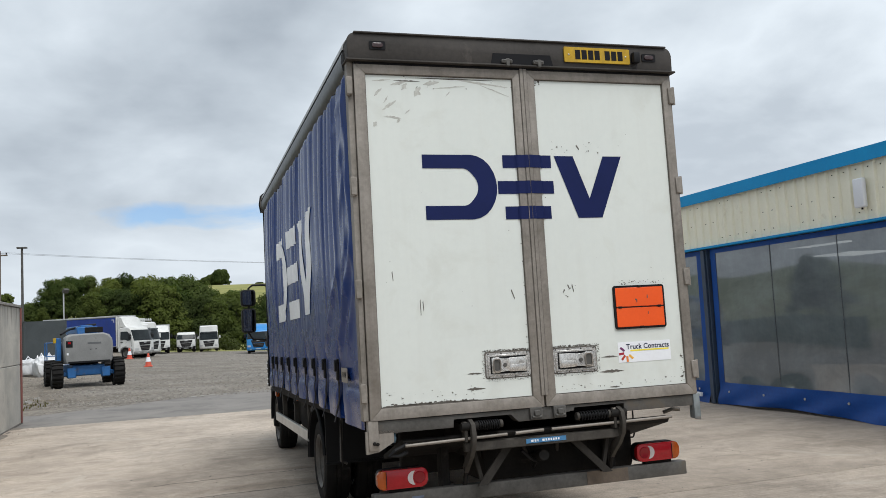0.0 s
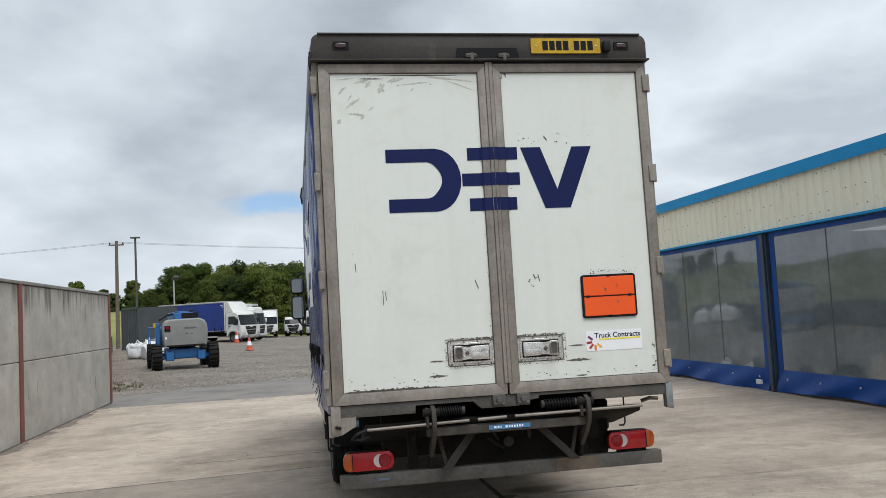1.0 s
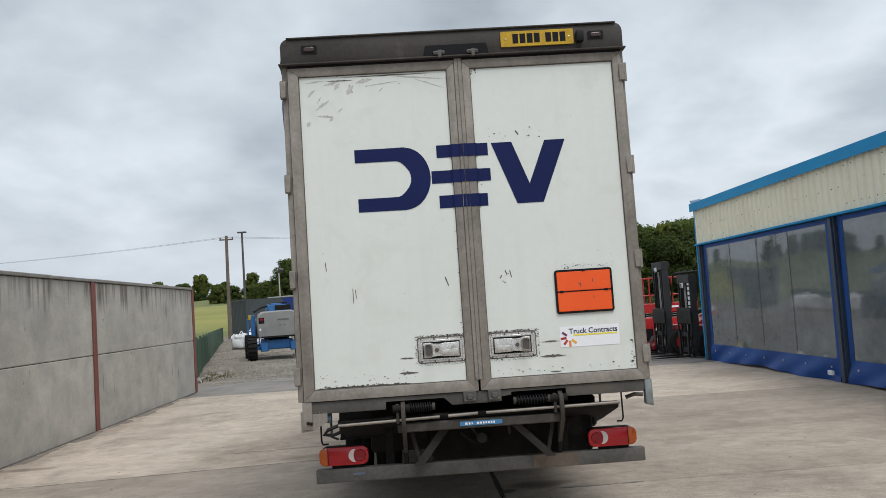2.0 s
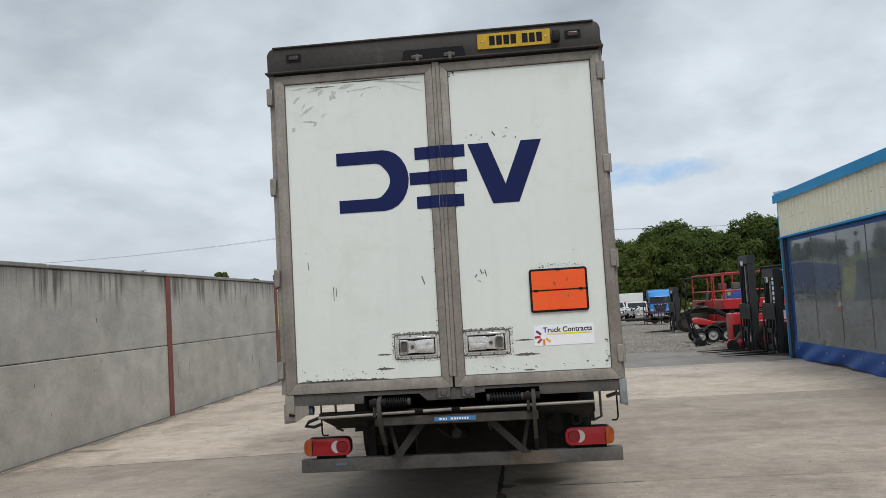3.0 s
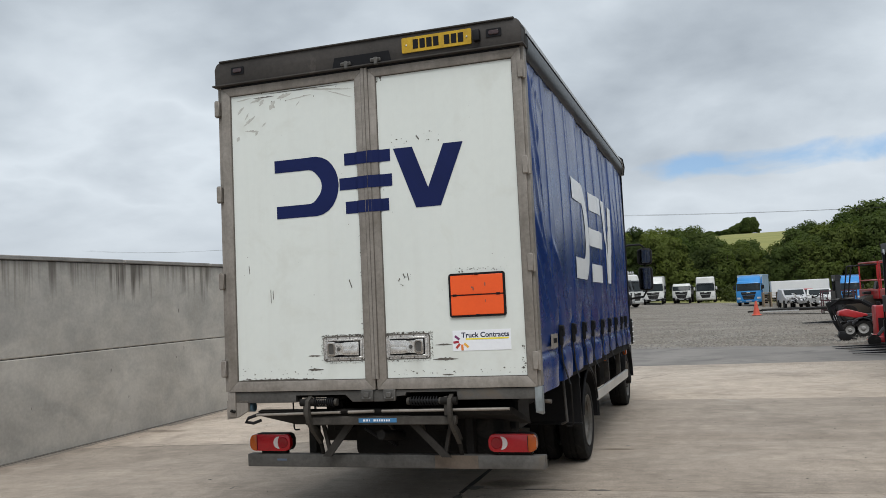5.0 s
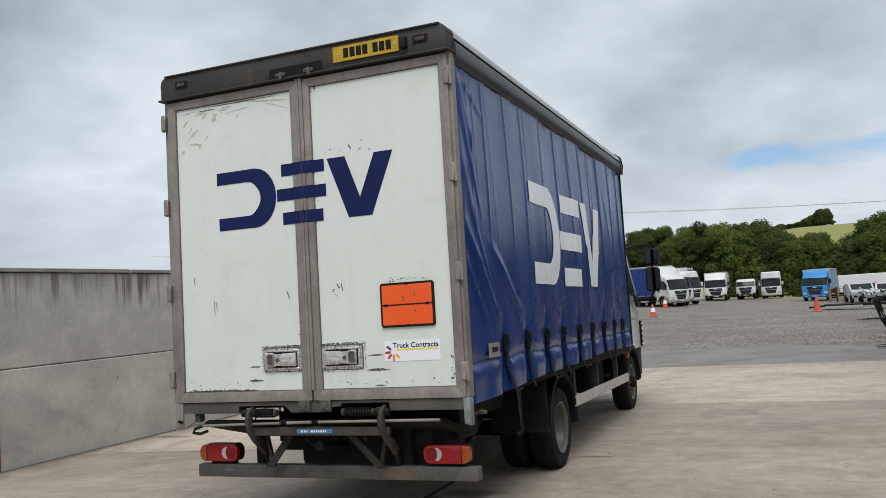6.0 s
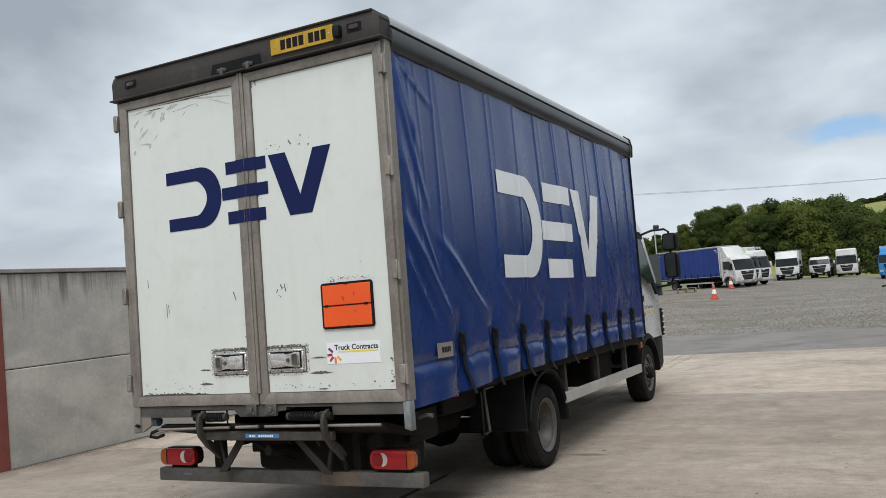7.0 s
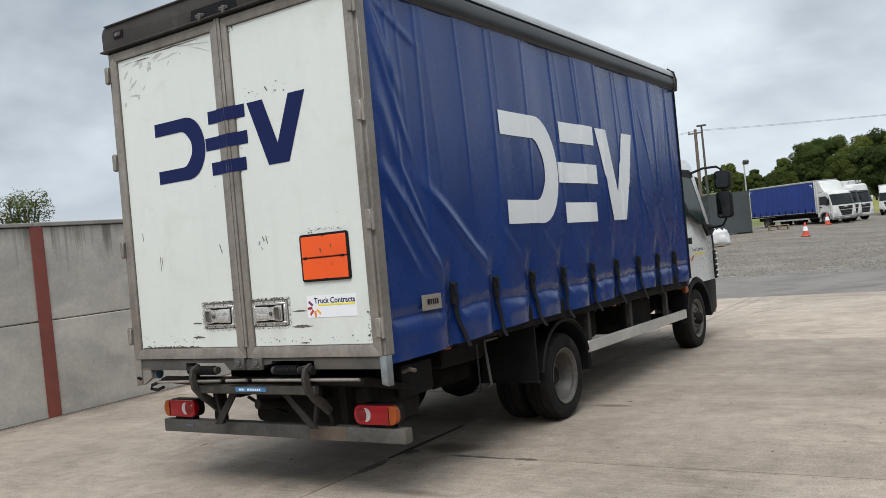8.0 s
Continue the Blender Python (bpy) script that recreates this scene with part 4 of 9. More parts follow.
door_l = door(-1.170, 0.020, -1.096, -0.055, -1, "white rear door with chipped paint and scuffs")
door_r = door(0.034, 1.190, 0.108, 1.126, 1, "white rear door with hazard plate and scuffs")
bm = bmesh.new()
bx(bm, 0.000, 0.052, -0.024, -0.016, 1.06, 3.31, 0.002)
part("door_seal", bm, M_ALU, door_l)
for xx in (-0.0045, 0.0235, 0.0525):
    part("seal_gap", box(xx, xx + 0.004, -0.0265 if 0 < xx < 0.05 else -0.0175, -0.012, 1.06, 3.31), M_CHIP, door_l)
for p, xa, xb in ((door_l, -1.096, -0.055), (door_r, 0.108, 1.126)):
    for x0, x1, z0, z1 in ((xa, xa + 0.005, 1.06, 3.24), (xb - 0.005, xb, 1.06, 3.24), (xa, xb, 3.234, 3.240), (xa, xb, 1.058, 1.064)):
        part("panel_seal", box(x0, x1, -0.004, 0.002, z0, z1), M_CHIP, p)

M_PAN = surf("worn_plated_steel", (0.66, 0.645, 0.62), (0.46, 0.44, 0.42), 9, 60, 0.27, 0.55, bump=0.03, dirt=(0.16, 0.14, 0.12), dirt_at=(0.60, 0.78), dirt_scale=9)


def handle(parent, x0, x1, flip):
    """A paddle latch sunk in a pressed steel pan."""
    z0, z1 = 1.198, 1.362
    bm = bmesh.new()
    prism(bm, round_rect(x0, x1, z0, z1, 0.02), 1, -0.006, 0.0)
    pan = part("latch_pan", bm, M_PAN, parent, "pressed steel latch pan")
    part("rub_mark", prism(bmesh.new(), round_rect(x0 - 0.007, x1 + 0.007, z0 - 0.006, z1 + 0.009, 0.02), 1, -0.0016, 0.0), M_CHIP, pan)
    bm = bmesh.new()
    for a in ((x0 + 0.012, x1 - 0.012, z0 + 0.012, z0 + 0.026), (x0 + 0.012, x1 - 0.012, z1 - 0.026, z1 - 0.012), (x0 + 0.012, x0 + 0.03, z0 + 0.026, z1 - 0.026), (x1 - 0.03, x1 - 0.012, z0 + 0.026, z1 - 0.026)):
        bx(bm, a[0], a[1], -0.013, -0.006, a[2], a[3], 0.003)
    part("latch_rim", bm, M_PAN, pan)
    # flat black plate gives the well round the paddle its shade
    part("latch_well", box(x0 + 0.03, x1 - 0.03, -0.0085, -0.0062, z0 + 0.026, z1 - 0.026), M_INK, pan)
    def fx(v):
        return x0 + (x1 - x0) * (1 - v if flip else v)
    bm = bmesh.new()
    half = [(0.115, 0.030), (0.27, 0.030), (0.35, 0.045), (0.45, 0.047), (0.52, 0.036), (0.89, 0.033)]
    out = [(fx(u), z0 + v) for u, v in half] + [(fx(u), z1 - v) for u, v in half[::-1]]
    prism(bm, out[:: -1 if flip else 1], 1, -0.028, -0.012, 0.006)
    part("paddle", bm, M_PAN, pan)
    bm = bmesh.new()
    prism(bm, [(fx(u), z0 + v) for u, v in ((0.50, 0.050), (0.86, 0.046), (0.86, 0.086), (0.52, 0.080))][:: -1 if flip else 1], 1, -0.031, -0.027, 0.0015)
    part("pressing", bm, M_PAN, pan)
    # dark grey plate coloured like shaded metal inside the finger recess
    bm = bmesh.new()
    prism(bm, round_rect(min(fx(0.15), fx(0.285)), max(fx(0.15), fx(0.285)), z0 + 0.046, z1 - 0.046, 0.018), 1, -0.0295, -0.0275, 0.0)
    part("finger_pull", bm, M_BARSTEEL, pan)
    xa, xb = min(fx(0.14), fx(0.295)), max(fx(0.14), fx(0.295))
    za, zb = z0 + 0.042, z1 - 0.042
    part("pull_ring", tube(bmesh.new(), [(xa + 0.008, -0.033, za), (xb - 0.008, -0.033, za), (xb, -0.033, za + 0.012), (xb, -0.033, zb - 0.012), (xb - 0.008, -0.033, zb), (xa + 0.008, -0.033, zb), (xa, -0.033, zb - 0.012), (xa, -0.033, za + 0.012), (xa + 0.008, -0.033, za)], 0.0045, 6), M_ALU, pan)
    bm = bmesh.new()
    lathe(bm, [(-0.037, 0.006), (-0.037, 0.012), (-0.030, 0.014)], (fx(0.40), 0, (z0 + z1) / 2), 1, 14)
    part("lock", bm, M_BARSTEEL, pan)
    for xx in (0.06, 0.35, 0.65, 0.94):
        for zz in (z0 + 0.006, z1 - 0.006):
            part("rivet", lathe(bmesh.new(), [(-0.010, 0.002), (-0.009, 0.005), (-0.006, 0.006)], (x0 + (x1 - x0) * xx, 0, zz), 1, 8), M_BARSTEEL, pan)


handle(door_l, -0.375, -0.060, False)
handle(door_r, 0.112, 0.432, True)


def wear(parent, rng, spots):
    """Ragged chips and scuffs where paint has gone."""
    bm = bmesh.new()
    for x0, x1, z0, z1, n, size in spots:
        for _ in range(n):
            s = size * (0.3 + rng.random() ** 2)
            flake(bm, x0 + (x1 - x0) * rng.random(), z0 + (z1 - z0) * rng.random(), -0.0002, s * (0.6 + 1.1 * rng.random()), s * (0.5 + 0.6 * rng.random()), rng)
    tagged(part("chipped_paint", bm, M_CHIP, parent, "dark chipped paint"), kind="stuff")


_r = random.Random(77)
wear(door_l, _r, [(-0.40, -0.36, 1.19, 1.38, 130, 0.0028), (-0.38, -0.06, 1.362, 1.383, 300, 0.0042), (-0.38, -0.06, 1.175, 1.198, 120, 0.0028), (-1.08, -0.45, 1.050, 1.066, 260, 0.015), (-1.08, -0.60, 1.06, 1.085, 40, 0.009), (-1.08, -0.4, 1.10, 1.16, 25, 0.004),
                  (-1.08, -0.06, 3.15, 3.24, 18, 0.004), (-1.07, -0.1, 1.5, 3.0, 16, 0.0026), (-0.075, -0.058, 1.4, 2.2, 16, 0.005)])
wear(door_r, _r, [(0.112, 0.45, 1.362, 1.383, 300, 0.0042), (0.43, 0.46, 1.19, 1.38, 130, 0.0028), (0.11, 0.43, 1.175, 1.198, 110, 0.0028), (0.45, 0.72, 2.72, 2.80, 9, 0.006), (0.20, 0.34, 2.70, 2.80, 6, 0.006), (0.64, 1.02, 1.78, 1.81, 46, 0.0045),
                  (0.13, 1.1, 1.085, 1.12, 34, 0.005), (0.12, 1.1, 1.4, 3.15, 18, 0.0026), (1.09, 1.115, 1.08, 1.3, 20, 0.006), (0.2, 0.35, 1.7, 1.8, 8, 0.006), (0.11, 0.16, 3.2, 3.24, 12, 0.008)])


def scuff(parent, x0, x1, z, h, rng):
    bm = bmesh.new()
    n = 12
    top = [(x0 + (x1 - x0) * i / n, z + h * (0.35 + 0.6 * rng.random()) * math.sin(math.pi * (i + 0.4) / (n + 0.8))) for i in range(n + 1)]
    bot = [(x0 + (x1 - x0) * i / n, z - h * (0.25 + 0.5 * rng.random()) * math.sin(math.pi * (i + 0.4) / (n + 0.8))) for i in range(n, -1, -1)]
    prism(bm, top + bot, 1, -0.0015, 0.0)
    part("scuff", bm, M_CHIP, parent)


for p, a, b, z, h in ((door_l, -0.505, -0.405, 1.235, 0.010), (door_l, -0.515, -0.385, 1.135, 0.016), (door_r, 0.475, 0.60, 1.285, 0.009), (door_r, 0.455, 0.64, 1.185, 0.014), (door_r, 0.52, 0.60, 1.078, 0.008),
                      (door_l, -1.08, -0.62, 1.057, 0.016), (door_l, -0.80, -0.20, 3.222, 0.007), (door_l, -0.9, -0.72, 3.2, 0.008), (door_l, -1.08, -0.75, 1.068, 0.006), (door_l, -1.09, -0.42, 1.064, 0.012)):
    scuff(p, a, b, z, h, _r)
# scraped, dented patches near the top of the left door
M_SCRAPE = surf("scraped_white_paint", (0.56, 0.56, 0.52), (0.36, 0.35, 0.315), 16, 60, 0.55, bump=0.02)
for x0, x1, z, h, tilt in ((-1.0, -0.88, 3.03, 0.014, 0.6), (-0.98, -0.86, 2.95, 0.01, -0.1), (-1.05, -0.97, 3.12, 0.012, 0.8), (-0.78, -0.70, 3.13, 0.03, 1.0), (-0.70, -0.58, 3.19, 0.018, 0.2), (-0.50, -0.08, 3.20, 0.010, -0.12), (-1.06, -1.02, 2.90, 0.02, 1.1), (-0.93, -0.80, 3.185, 0.014, 0.25), (-0.62, -0.40, 3.165, 0.006, 0.1), (-0.30, -0.07, 3.15, 0.006, -0.35), (-0.86, -0.80, 3.16, 0.02, 0.9),
                              (-0.99, -0.93, 3.07, 0.006, 1.0), (-0.84, -0.79, 2.99, 0.006, 0.7), (-1.05, -0.92, 3.20, 0.008, 0.1), (-0.90, -0.86, 2.93, 0.012, 0.9), (-0.55, -0.50, 3.12, 0.006, 0.8)):
    bm = bmesh.new()
    n = 10
    pts = []
    for s in (1, -1):
        for i in (range(n + 1) if s > 0 else range(n, -1, -1)):
            u = (x1 - x0) * (i / n - 0.5)
            v = s * h * (0.35 + 0.75 * _r.random()) * math.sin(math.pi * (i + 0.3) / (n + 0.6))
            pts.append(((x0 + x1) / 2 + u * math.cos(tilt) - v * math.sin(tilt), z + u * math.sin(tilt) + v * math.cos(tilt)))
    prism(bm, pts, 1, -0.001, 0.0)
    part("scrape", bm, M_SCRAPE, door_l)
for p, x, z0, z1, lean in ((door_l, -0.975, 1.86, 1.93, 0.004), (door_l, -0.80, 1.63, 1.74, 0.0), (door_l, -0.78, 1.66, 1.73, 0.002), (door_l, -0.14, 1.71, 1.78, 0.02), (door_r, 0.30, 1.74, 1.80, 0.01), (door_r, 0.27, 1.76, 1.80, 0.012), (door_r, 0.42, 2.74, 2.78, 0.02)):
    bm = bmesh.new()
    prism(bm, [(x, z0), (x + 0.004, z0 + 0.01), (x + 0.003 - lean, z1), (x - 0.002 - lean, z1 - 0.01)], 1, -0.001, 0.0)
    part("scratch", bm, M_CHIP, p)


# emblem across both doors, cut where the frames stand proud
def on_door(u, v):
    xx = -0.735 + 1.497 * u / 3.4
    zz = 2.255 + 0.445 * v
    proud = smooth(-0.075, -0.055, xx) * smooth(0.128, 0.108, xx)
    edge = smooth(-0.004, 0.001, xx) * smooth(0.057, 0.051, xx)
    return (xx, -0.0025 - 0.016 * proud - 0.008 * edge, zz)


emblem(on_door, M_NAVY, door_l, "navy blue vinyl emblem across both doors")

# hazard plate
bm = bmesh.new()
prism(bm, round_rect(0.597, 1.000, 1.468, 1.772, 0.02), 1, -0.012, 0.0)
hz = part("hazard_plate_holder", bm, M_INK, door_r, "black plate holder")
part("hazard_plate", box(0.612, 0.985, -0.016, -0.012, 1.624, 1.757, 0.003), M_ORANGE, hz, "plain orange folding hazard plate")
part("hazard_plate", box(0.612, 0.985, -0.016, -0.012, 1.483, 1.616, 0.003), M_ORANGE, hz)
bm = bmesh.new()
bx(bm, 0.612, 0.985, -0.0175, -0.012, 1.617, 1.623)
for xx in (0.64, 0.95):
    bx(bm, xx - 0.014, xx + 0.014, -0.020, -0.014, 1.612, 1.628, 0.002)
bx(bm, 0.785, 0.815, -0.022, -0.012, 1.474, 1.486, 0.003)
bx(bm, 0.785, 0.815, -0.022, -0.012, 1.756, 1.768, 0.003)
part("plate_hinge", bm, M_INK, hz)
for x, z, w, h in ((0.775, 1.66, 0.005, 0.02), (0.86, 1.69, 0.004, 0.018), (0.86, 1.575, 0.003, 0.012), (0.765, 1.672, 0.006, 0.006)):
    bm = bmesh.new()
    flake(bm, x, z, -0.0162, w, h, _r)
    part("plate_scratch", bm, M_CHIP, hz)

# hire firm's sticker: ray burst, lettering, yellow line
bm = prism(bmesh.new(), round_rect(0.607, 1.02, 1.238, 1.378, 0.004), 1, -0.0022, 0.0)
st = part("sticker", bm, M_STICKER, door_r, "white sticker with a coloured ray burst and dark lettering")
for k, (ang, col) in enumerate(((142, (0.16, 0.03, 0.12)), (186, (0.35, 0.02, 0.04)), (228, (0.45, 0.05, 0.03)), (272, (0.75, 0.22, 0.04)), (318, (0.80, 0.42, 0.06)))):
    a = radians(ang)
    c, s = math.cos(a), math.sin(a)
    bm = bmesh.new()
    prism(bm, [(0.672 + r * c - w * s, 1.303 + r * s + w * c) for r, w in ((0.022, -0.008), (0.062, -0.008), (0.062, 0.008), (0.022, 0.008))], 1, -0.0035, -0.0022)
    part("ray", bm, surf("ray_ink", col, rough=0.45, bump=0), st)
bm = letters("Truck Contracts")
wide = max(v.co.x for v in bm.verts)
for v in bm.verts:
    v.co = Vector((0.670 + v.co.x * 0.338 / wide, -0.0034, 1.3285 + v.co.y * 0.050))
part("lettering", bm, surf("navy_ink", (0.012, 0.014, 0.05), rough=0.5, bump=0, spec=0.2), st, "dark navy lettering")
part("yellow_line", box(0.70, 1.005, -0.0035, -0.0022, 1.313, 1.323), surf("yellow_ink", (0.85, 0.72, 0.05), rough=0.45, bump=0), st)

# ---- header, posts, sill
bm = bmesh.new()
out = [(-1.21, 3.325), (1.21, 3.325), (1.21, 3.445)] + arc(1.155, 3.45, 0.055, 0.058, 0, 90, 6) + arc(-1.155, 3.45, 0.055, 0.058, 90, 180, 6) + [(-1.21, 3.445)]
prism(bm, out, 1, -0.035, 0.14, 0.006)
hd = part("header_panel", bm, M_HEADER, truck, "dark grey moulded panel over the doors")
part("header_lip", box(-1.225, 1.225, -0.055, 0.10, 3.316, 3.328, 0.003), M_HEADER, hd)
part("header_lip", box(-1.165, 1.165, -0.048, 0.10, 3.502, 3.514, 0.003), M_HEADER, hd)
# black strip that paints the shadow line between header and door frames
part("header_gap", box(-1.168, 1.188, -0.0185, 0.02, 3.300, 3.3155), M_INK, hd)
# no hollow here: a flat black plate paints the recess's dark inside
bm = bmesh.new()
prism(bm, [(-0.215, 3.322), (0.255, 3.322), (0.235, 3.408), (-0.195, 3.408)], 1, -0.0385, -0.034)
part("catch_recess", bm, M_INK, hd)
for xx in (-0.10, 0.135):
    bm = bmesh.new()
    bx(bm, xx - 0.04, xx + 0.04, -0.060, -0.036, 3.335, 3.362, 0.004)
    bx(bm, xx - 0.010, xx + 0.018, -0.066, -0.04, 3.312, 3.366, 0.004)
    cy(bm, (xx - 0.03, -0.055, 3.352), (xx + 0.03, -0.055, 3.352), 0.010, n=8)
    part("door_catch", bm, M_BARSTEEL, hd)
for xx in (-1.008, 1.018):
    bm = prism(bmesh.new(), round_rect(xx - 0.055, xx + 0.055, 3.395, 3.452, 0.008), 1, -0.041, -0.034)
    mk = part("marker_lamp", bm, M_INK, hd, "small dark marker lamp")
    part("lens", prism(bmesh.new(), round_rect(xx - 0.037, xx + 0.037, 3.408, 3.440, 0.014), 1, -0.047, -0.040, 0.002), surf("dark_lens", (0.035, 0.010, 0.010), rough=0.2, bump=0, coat=0.5), mk)
bm = prism(bmesh.new(), round_rect(0.340, 0.858, 3.366, 3.476, 0.008), 1, -0.047, -0.034)
np_ = part("number_plate", bm, M_YELLOW, hd, "yellow rear number plate with black bars")
xx = 0.425
for k in range(7):
    part("plate_bar", box(xx, xx + 0.04, -0.0485, -0.0468, 3.388, 3.456), M_INK, np_)
    xx += 0.051 + (0.03 if k == 3 else 0)
for xx in (0.375, 0.825):
    part("plate_screw", lathe(bmesh.new(), [(-0.052, 0.002), (-0.050, 0.006), (-0.047, 0.007)], (xx, 0, 3.42), 1, 8), M_SILVER, np_)
part("plate_lamp", box(0.873, 0.925, -0.085, -0.034, 3.372, 3.452, 0.010, seg=2), M_BLACKTRIM, hd, "black plate lamp housing")

for s in (-1, 1):
    bm = bmesh.new()
    bx(bm, s * 1.172, s * 1.212, 0.006, 0.085, 0.985, 3.322, 0.004)
    pst = part("corner_post", bm, M_ALU, truck, "grimy rear corner post")
    bm = bmesh.new()
    x0, x1 = (1.166, 1.216) if s > 0 else (-1.185, -1.12)
    prism(bm, [(x0, 0.815 if s > 0 else 0.80), (x1, 0.80), (x1, 0.985), (x0, 0.985)], 1, -0.012, 0.05, 0.004)
    if s < 0:
        prism(bm, [(-1.20, 0.78), (-1.12, 0.79), (-1.02, 0.845), (-1.02, 0.92), (-1.20, 0.92)], 1, 0.0, 0.03)
    part("post_foot", bm, M_PALEGREEN if s > 0 else M_ALU, pst, "pale paint-worn steel foot" if s > 0 else "")
    for xx in ((-1.15, 0.845), (-1.13, 0.84)) if s < 0 else ():
        part("bolt", lathe(bmesh.new(), [(-0.03, 0.008), (-0.018, 0.012), (-0.01, 0.012)], (xx[0], 0, xx[1]), 1, 6), M_DARKSTEEL, pst)
bm = bmesh.new()
prism(bm, [(-1.14, 0.90), (-0.62, 0.90), (-0.62, 0.955), (-0.22, 0.955), (-0.17, 0.90), (0.10, 0.90), (0.10, 0.93), (0.24, 0.94), (0.24, 0.965), (0.62, 0.965), (0.62, 0.905), (1.16, 0.905), (1.19, 0.98), (-1.17, 0.98)], 1, 0.0, 0.10, 0.003)
part("rear_sill", bm, M_BARSTEEL, truck, "weathered grey steel rear sill")
part("door_threshold", box(-1.165, 1.185, 0.03, 0.16, 0.98, 1.05), M_DARKSTEEL, truck)
for xx in (-0.045, 0.125):
    bm = bmesh.new()
    bx(bm, xx - 0.045, xx + 0.045, -0.026, 0.0, 0.905, 0.985, 0.004)
    bx(bm, xx - 0.02, xx + 0.02, -0.045, -0.02, 0.93, 0.968, 0.005)
    cy(bm, (xx - 0.035, -0.03, 0.925), (xx + 0.035, -0.03, 0.925), 0.009, n=8)
    part("door_keep", bm, M_BARSTEEL, truck, "small steel door keep")

# ---- roof and cant rails
bm = bmesh.new()
prism(bm, arc(1.135, 3.435, 0.085, 0.085, -5, 90, 6) + arc(-1.135, 3.435, 0.085, 0.085, 90, 185, 6) + [(-1.19, 3.415), (1.19, 3.415)], 1, 0.10, 6.02)
part("roof", bm, M_ROOF, truck, "whitish translucent roof sheet")
for s in (-1, 1):
    bm = bmesh.new()
    prof = [(1.155, 3.27), (1.195, 3.262), (1.222, 3.285), (1.232, 3.34), (1.230, 3.38), (1.222, 3.405), (1.206, 3.418), (1.150, 3.418)]
    prism(bm, [(s * a, b) for a, b in prof][::s], 1, 0.085, 5.99)
    part("cant_rail", bm, M_GREYRAIL, truck, "dark grey roof rail", smooth=50)
    # thin black line drawn in as the shading where rail meets roof
    part("rail_seal", tube(bmesh.new(), [(s * 1.2165, 0.09, 3.419), (s * 1.2165, 5.98, 3.419)], 0.008, 6), M_INK, truck)
    bm = bmesh.new()
    prism(bm, [(s * a, b) for a, b in [(1.19, 3.25), (1.24, 3.262), (1.246, 3.40), (1.22, 3.50), (1.15, 3.525), (1.10, 3.525), (1.10, 3.25)]][::s], 1, 5.985, 6.035, 0.006)
    part("corner_cap", bm, M_ALU, truck, "pale grey cap on the rail end")
    part("front_post", box(s * 1.10, s * 1.176, 5.93, 6.02, 0.95, 3.3, 0.006), M_GREYRAIL, truck)
    part("tension_pole", tube(bmesh.new(), [(s * 1.196, 6.015, 3.30), (s * 1.196, 6.015, 1.02)], 0.010, 8), M_BLACKTRIM, truck)
    part("cord", tube(bmesh.new(), [(s * 1.235, 5.975, 3.25), (s * 1.252, 5.98, 3.36), (s * 1.235, 5.97, 3.47), (s * 1.16, 5.96, 3.53)], 0.008, 6), M_STRAP, truck, "black rubber cord")
part("headboard", box(-1.15, 1.15, 5.97, 6.03, 0.98, 3.5, 0.004), M_ROOF, truck)
bm = bmesh.new()
bx(bm, -1.17, 1.17, 0.10, 6.0, 0.985, 1.09)
part("load_floor", bm, M_DARKSTEEL, truck)
for s in (-1, 1):
    part("side_raft", box(s * 1.10, s * 1.165, 0.12, 6.0, 0.93, 1.07, 0.004), M_DARKSTEEL, truck)
for k in range(10):
    part("cross_member", box(-1.1, 1.1, 0.35 + 0.6 * k, 0.41 + 0.6 * k, 0.90, 0.985), M_DARKSTEEL, truck)

# ---- tail lift, folded under
M_LIFT = surf("grimy_lift_steel", (0.075, 0.068, 0.060), (0.036, 0.032, 0.028), 4, 45, 0.7, bump=0.04, spec=0.2, dirt=(0.03, 0.027, 0.024), dirt_at=(0.5, 0.7), dirt_scale=5)
M_BRACE = surf("greasy_dark_steel", (0.040, 0.036, 0.032), (0.022, 0.020, 0.018), 4, 45, 0.75, bump=0.04, spec=0.2)
lift = part("lift_platform", prism(bmesh.new(), [(0.03, 0.835), (0.05, 0.800), (0.62, 0.66), (0.62, 0.69), (0.08, 0.845)], 0, -0.955, 0.985, 0.003), M_DARKSTEEL, truck, "folded tail lift platform, grimy steel")
bm = bmesh.new()
cy(bm, (-0.95, 0.0, 0.812), (-0.26, -0.012, 0.828), 0.010, n=10)
cy(bm, (-0.20, -0.012, 0.829), (0.0, -0.012, 0.834), 0.011, n=10)
cy(bm, (0.06, -0.012, 0.834), (0.985, 0.0, 0.84), 0.010, n=10)
part("lift_rod", bm, M_ALU, lift, "bare steel rod")
bm = bmesh.new()
bx(bm, -0.55, 0.60, 0.0, 0.05, 0.735, 0.795, 0.006)
part("cross_beam", bm, M_LIFT, lift)
part("lift_carrier", box(-0.78, 0.80, 0.82, 0.88, 0.50, 0.88, 0.01), M_DARKSTEEL, lift)
part("lift_gearbox", box(-0.32, 0.86, 0.34, 0.80, 0.46, 0.76, 0.05, seg=2), M_DARKSTEEL, lift)
part("pump_box", box(0.60, 0.92, 0.50, 0.90, 0.62, 0.86, 0.02), M_BLACKTRIM, lift)
part("battery_box", box(0.48, 0.84, 1.15, 1.75, 0.72, 0.93, 0.02), M_BLACKTRIM, lift)
bm = bmesh.new()
bx(bm, -0.125, 0.165, -0.004, 0.0, 0.753, 0.783)
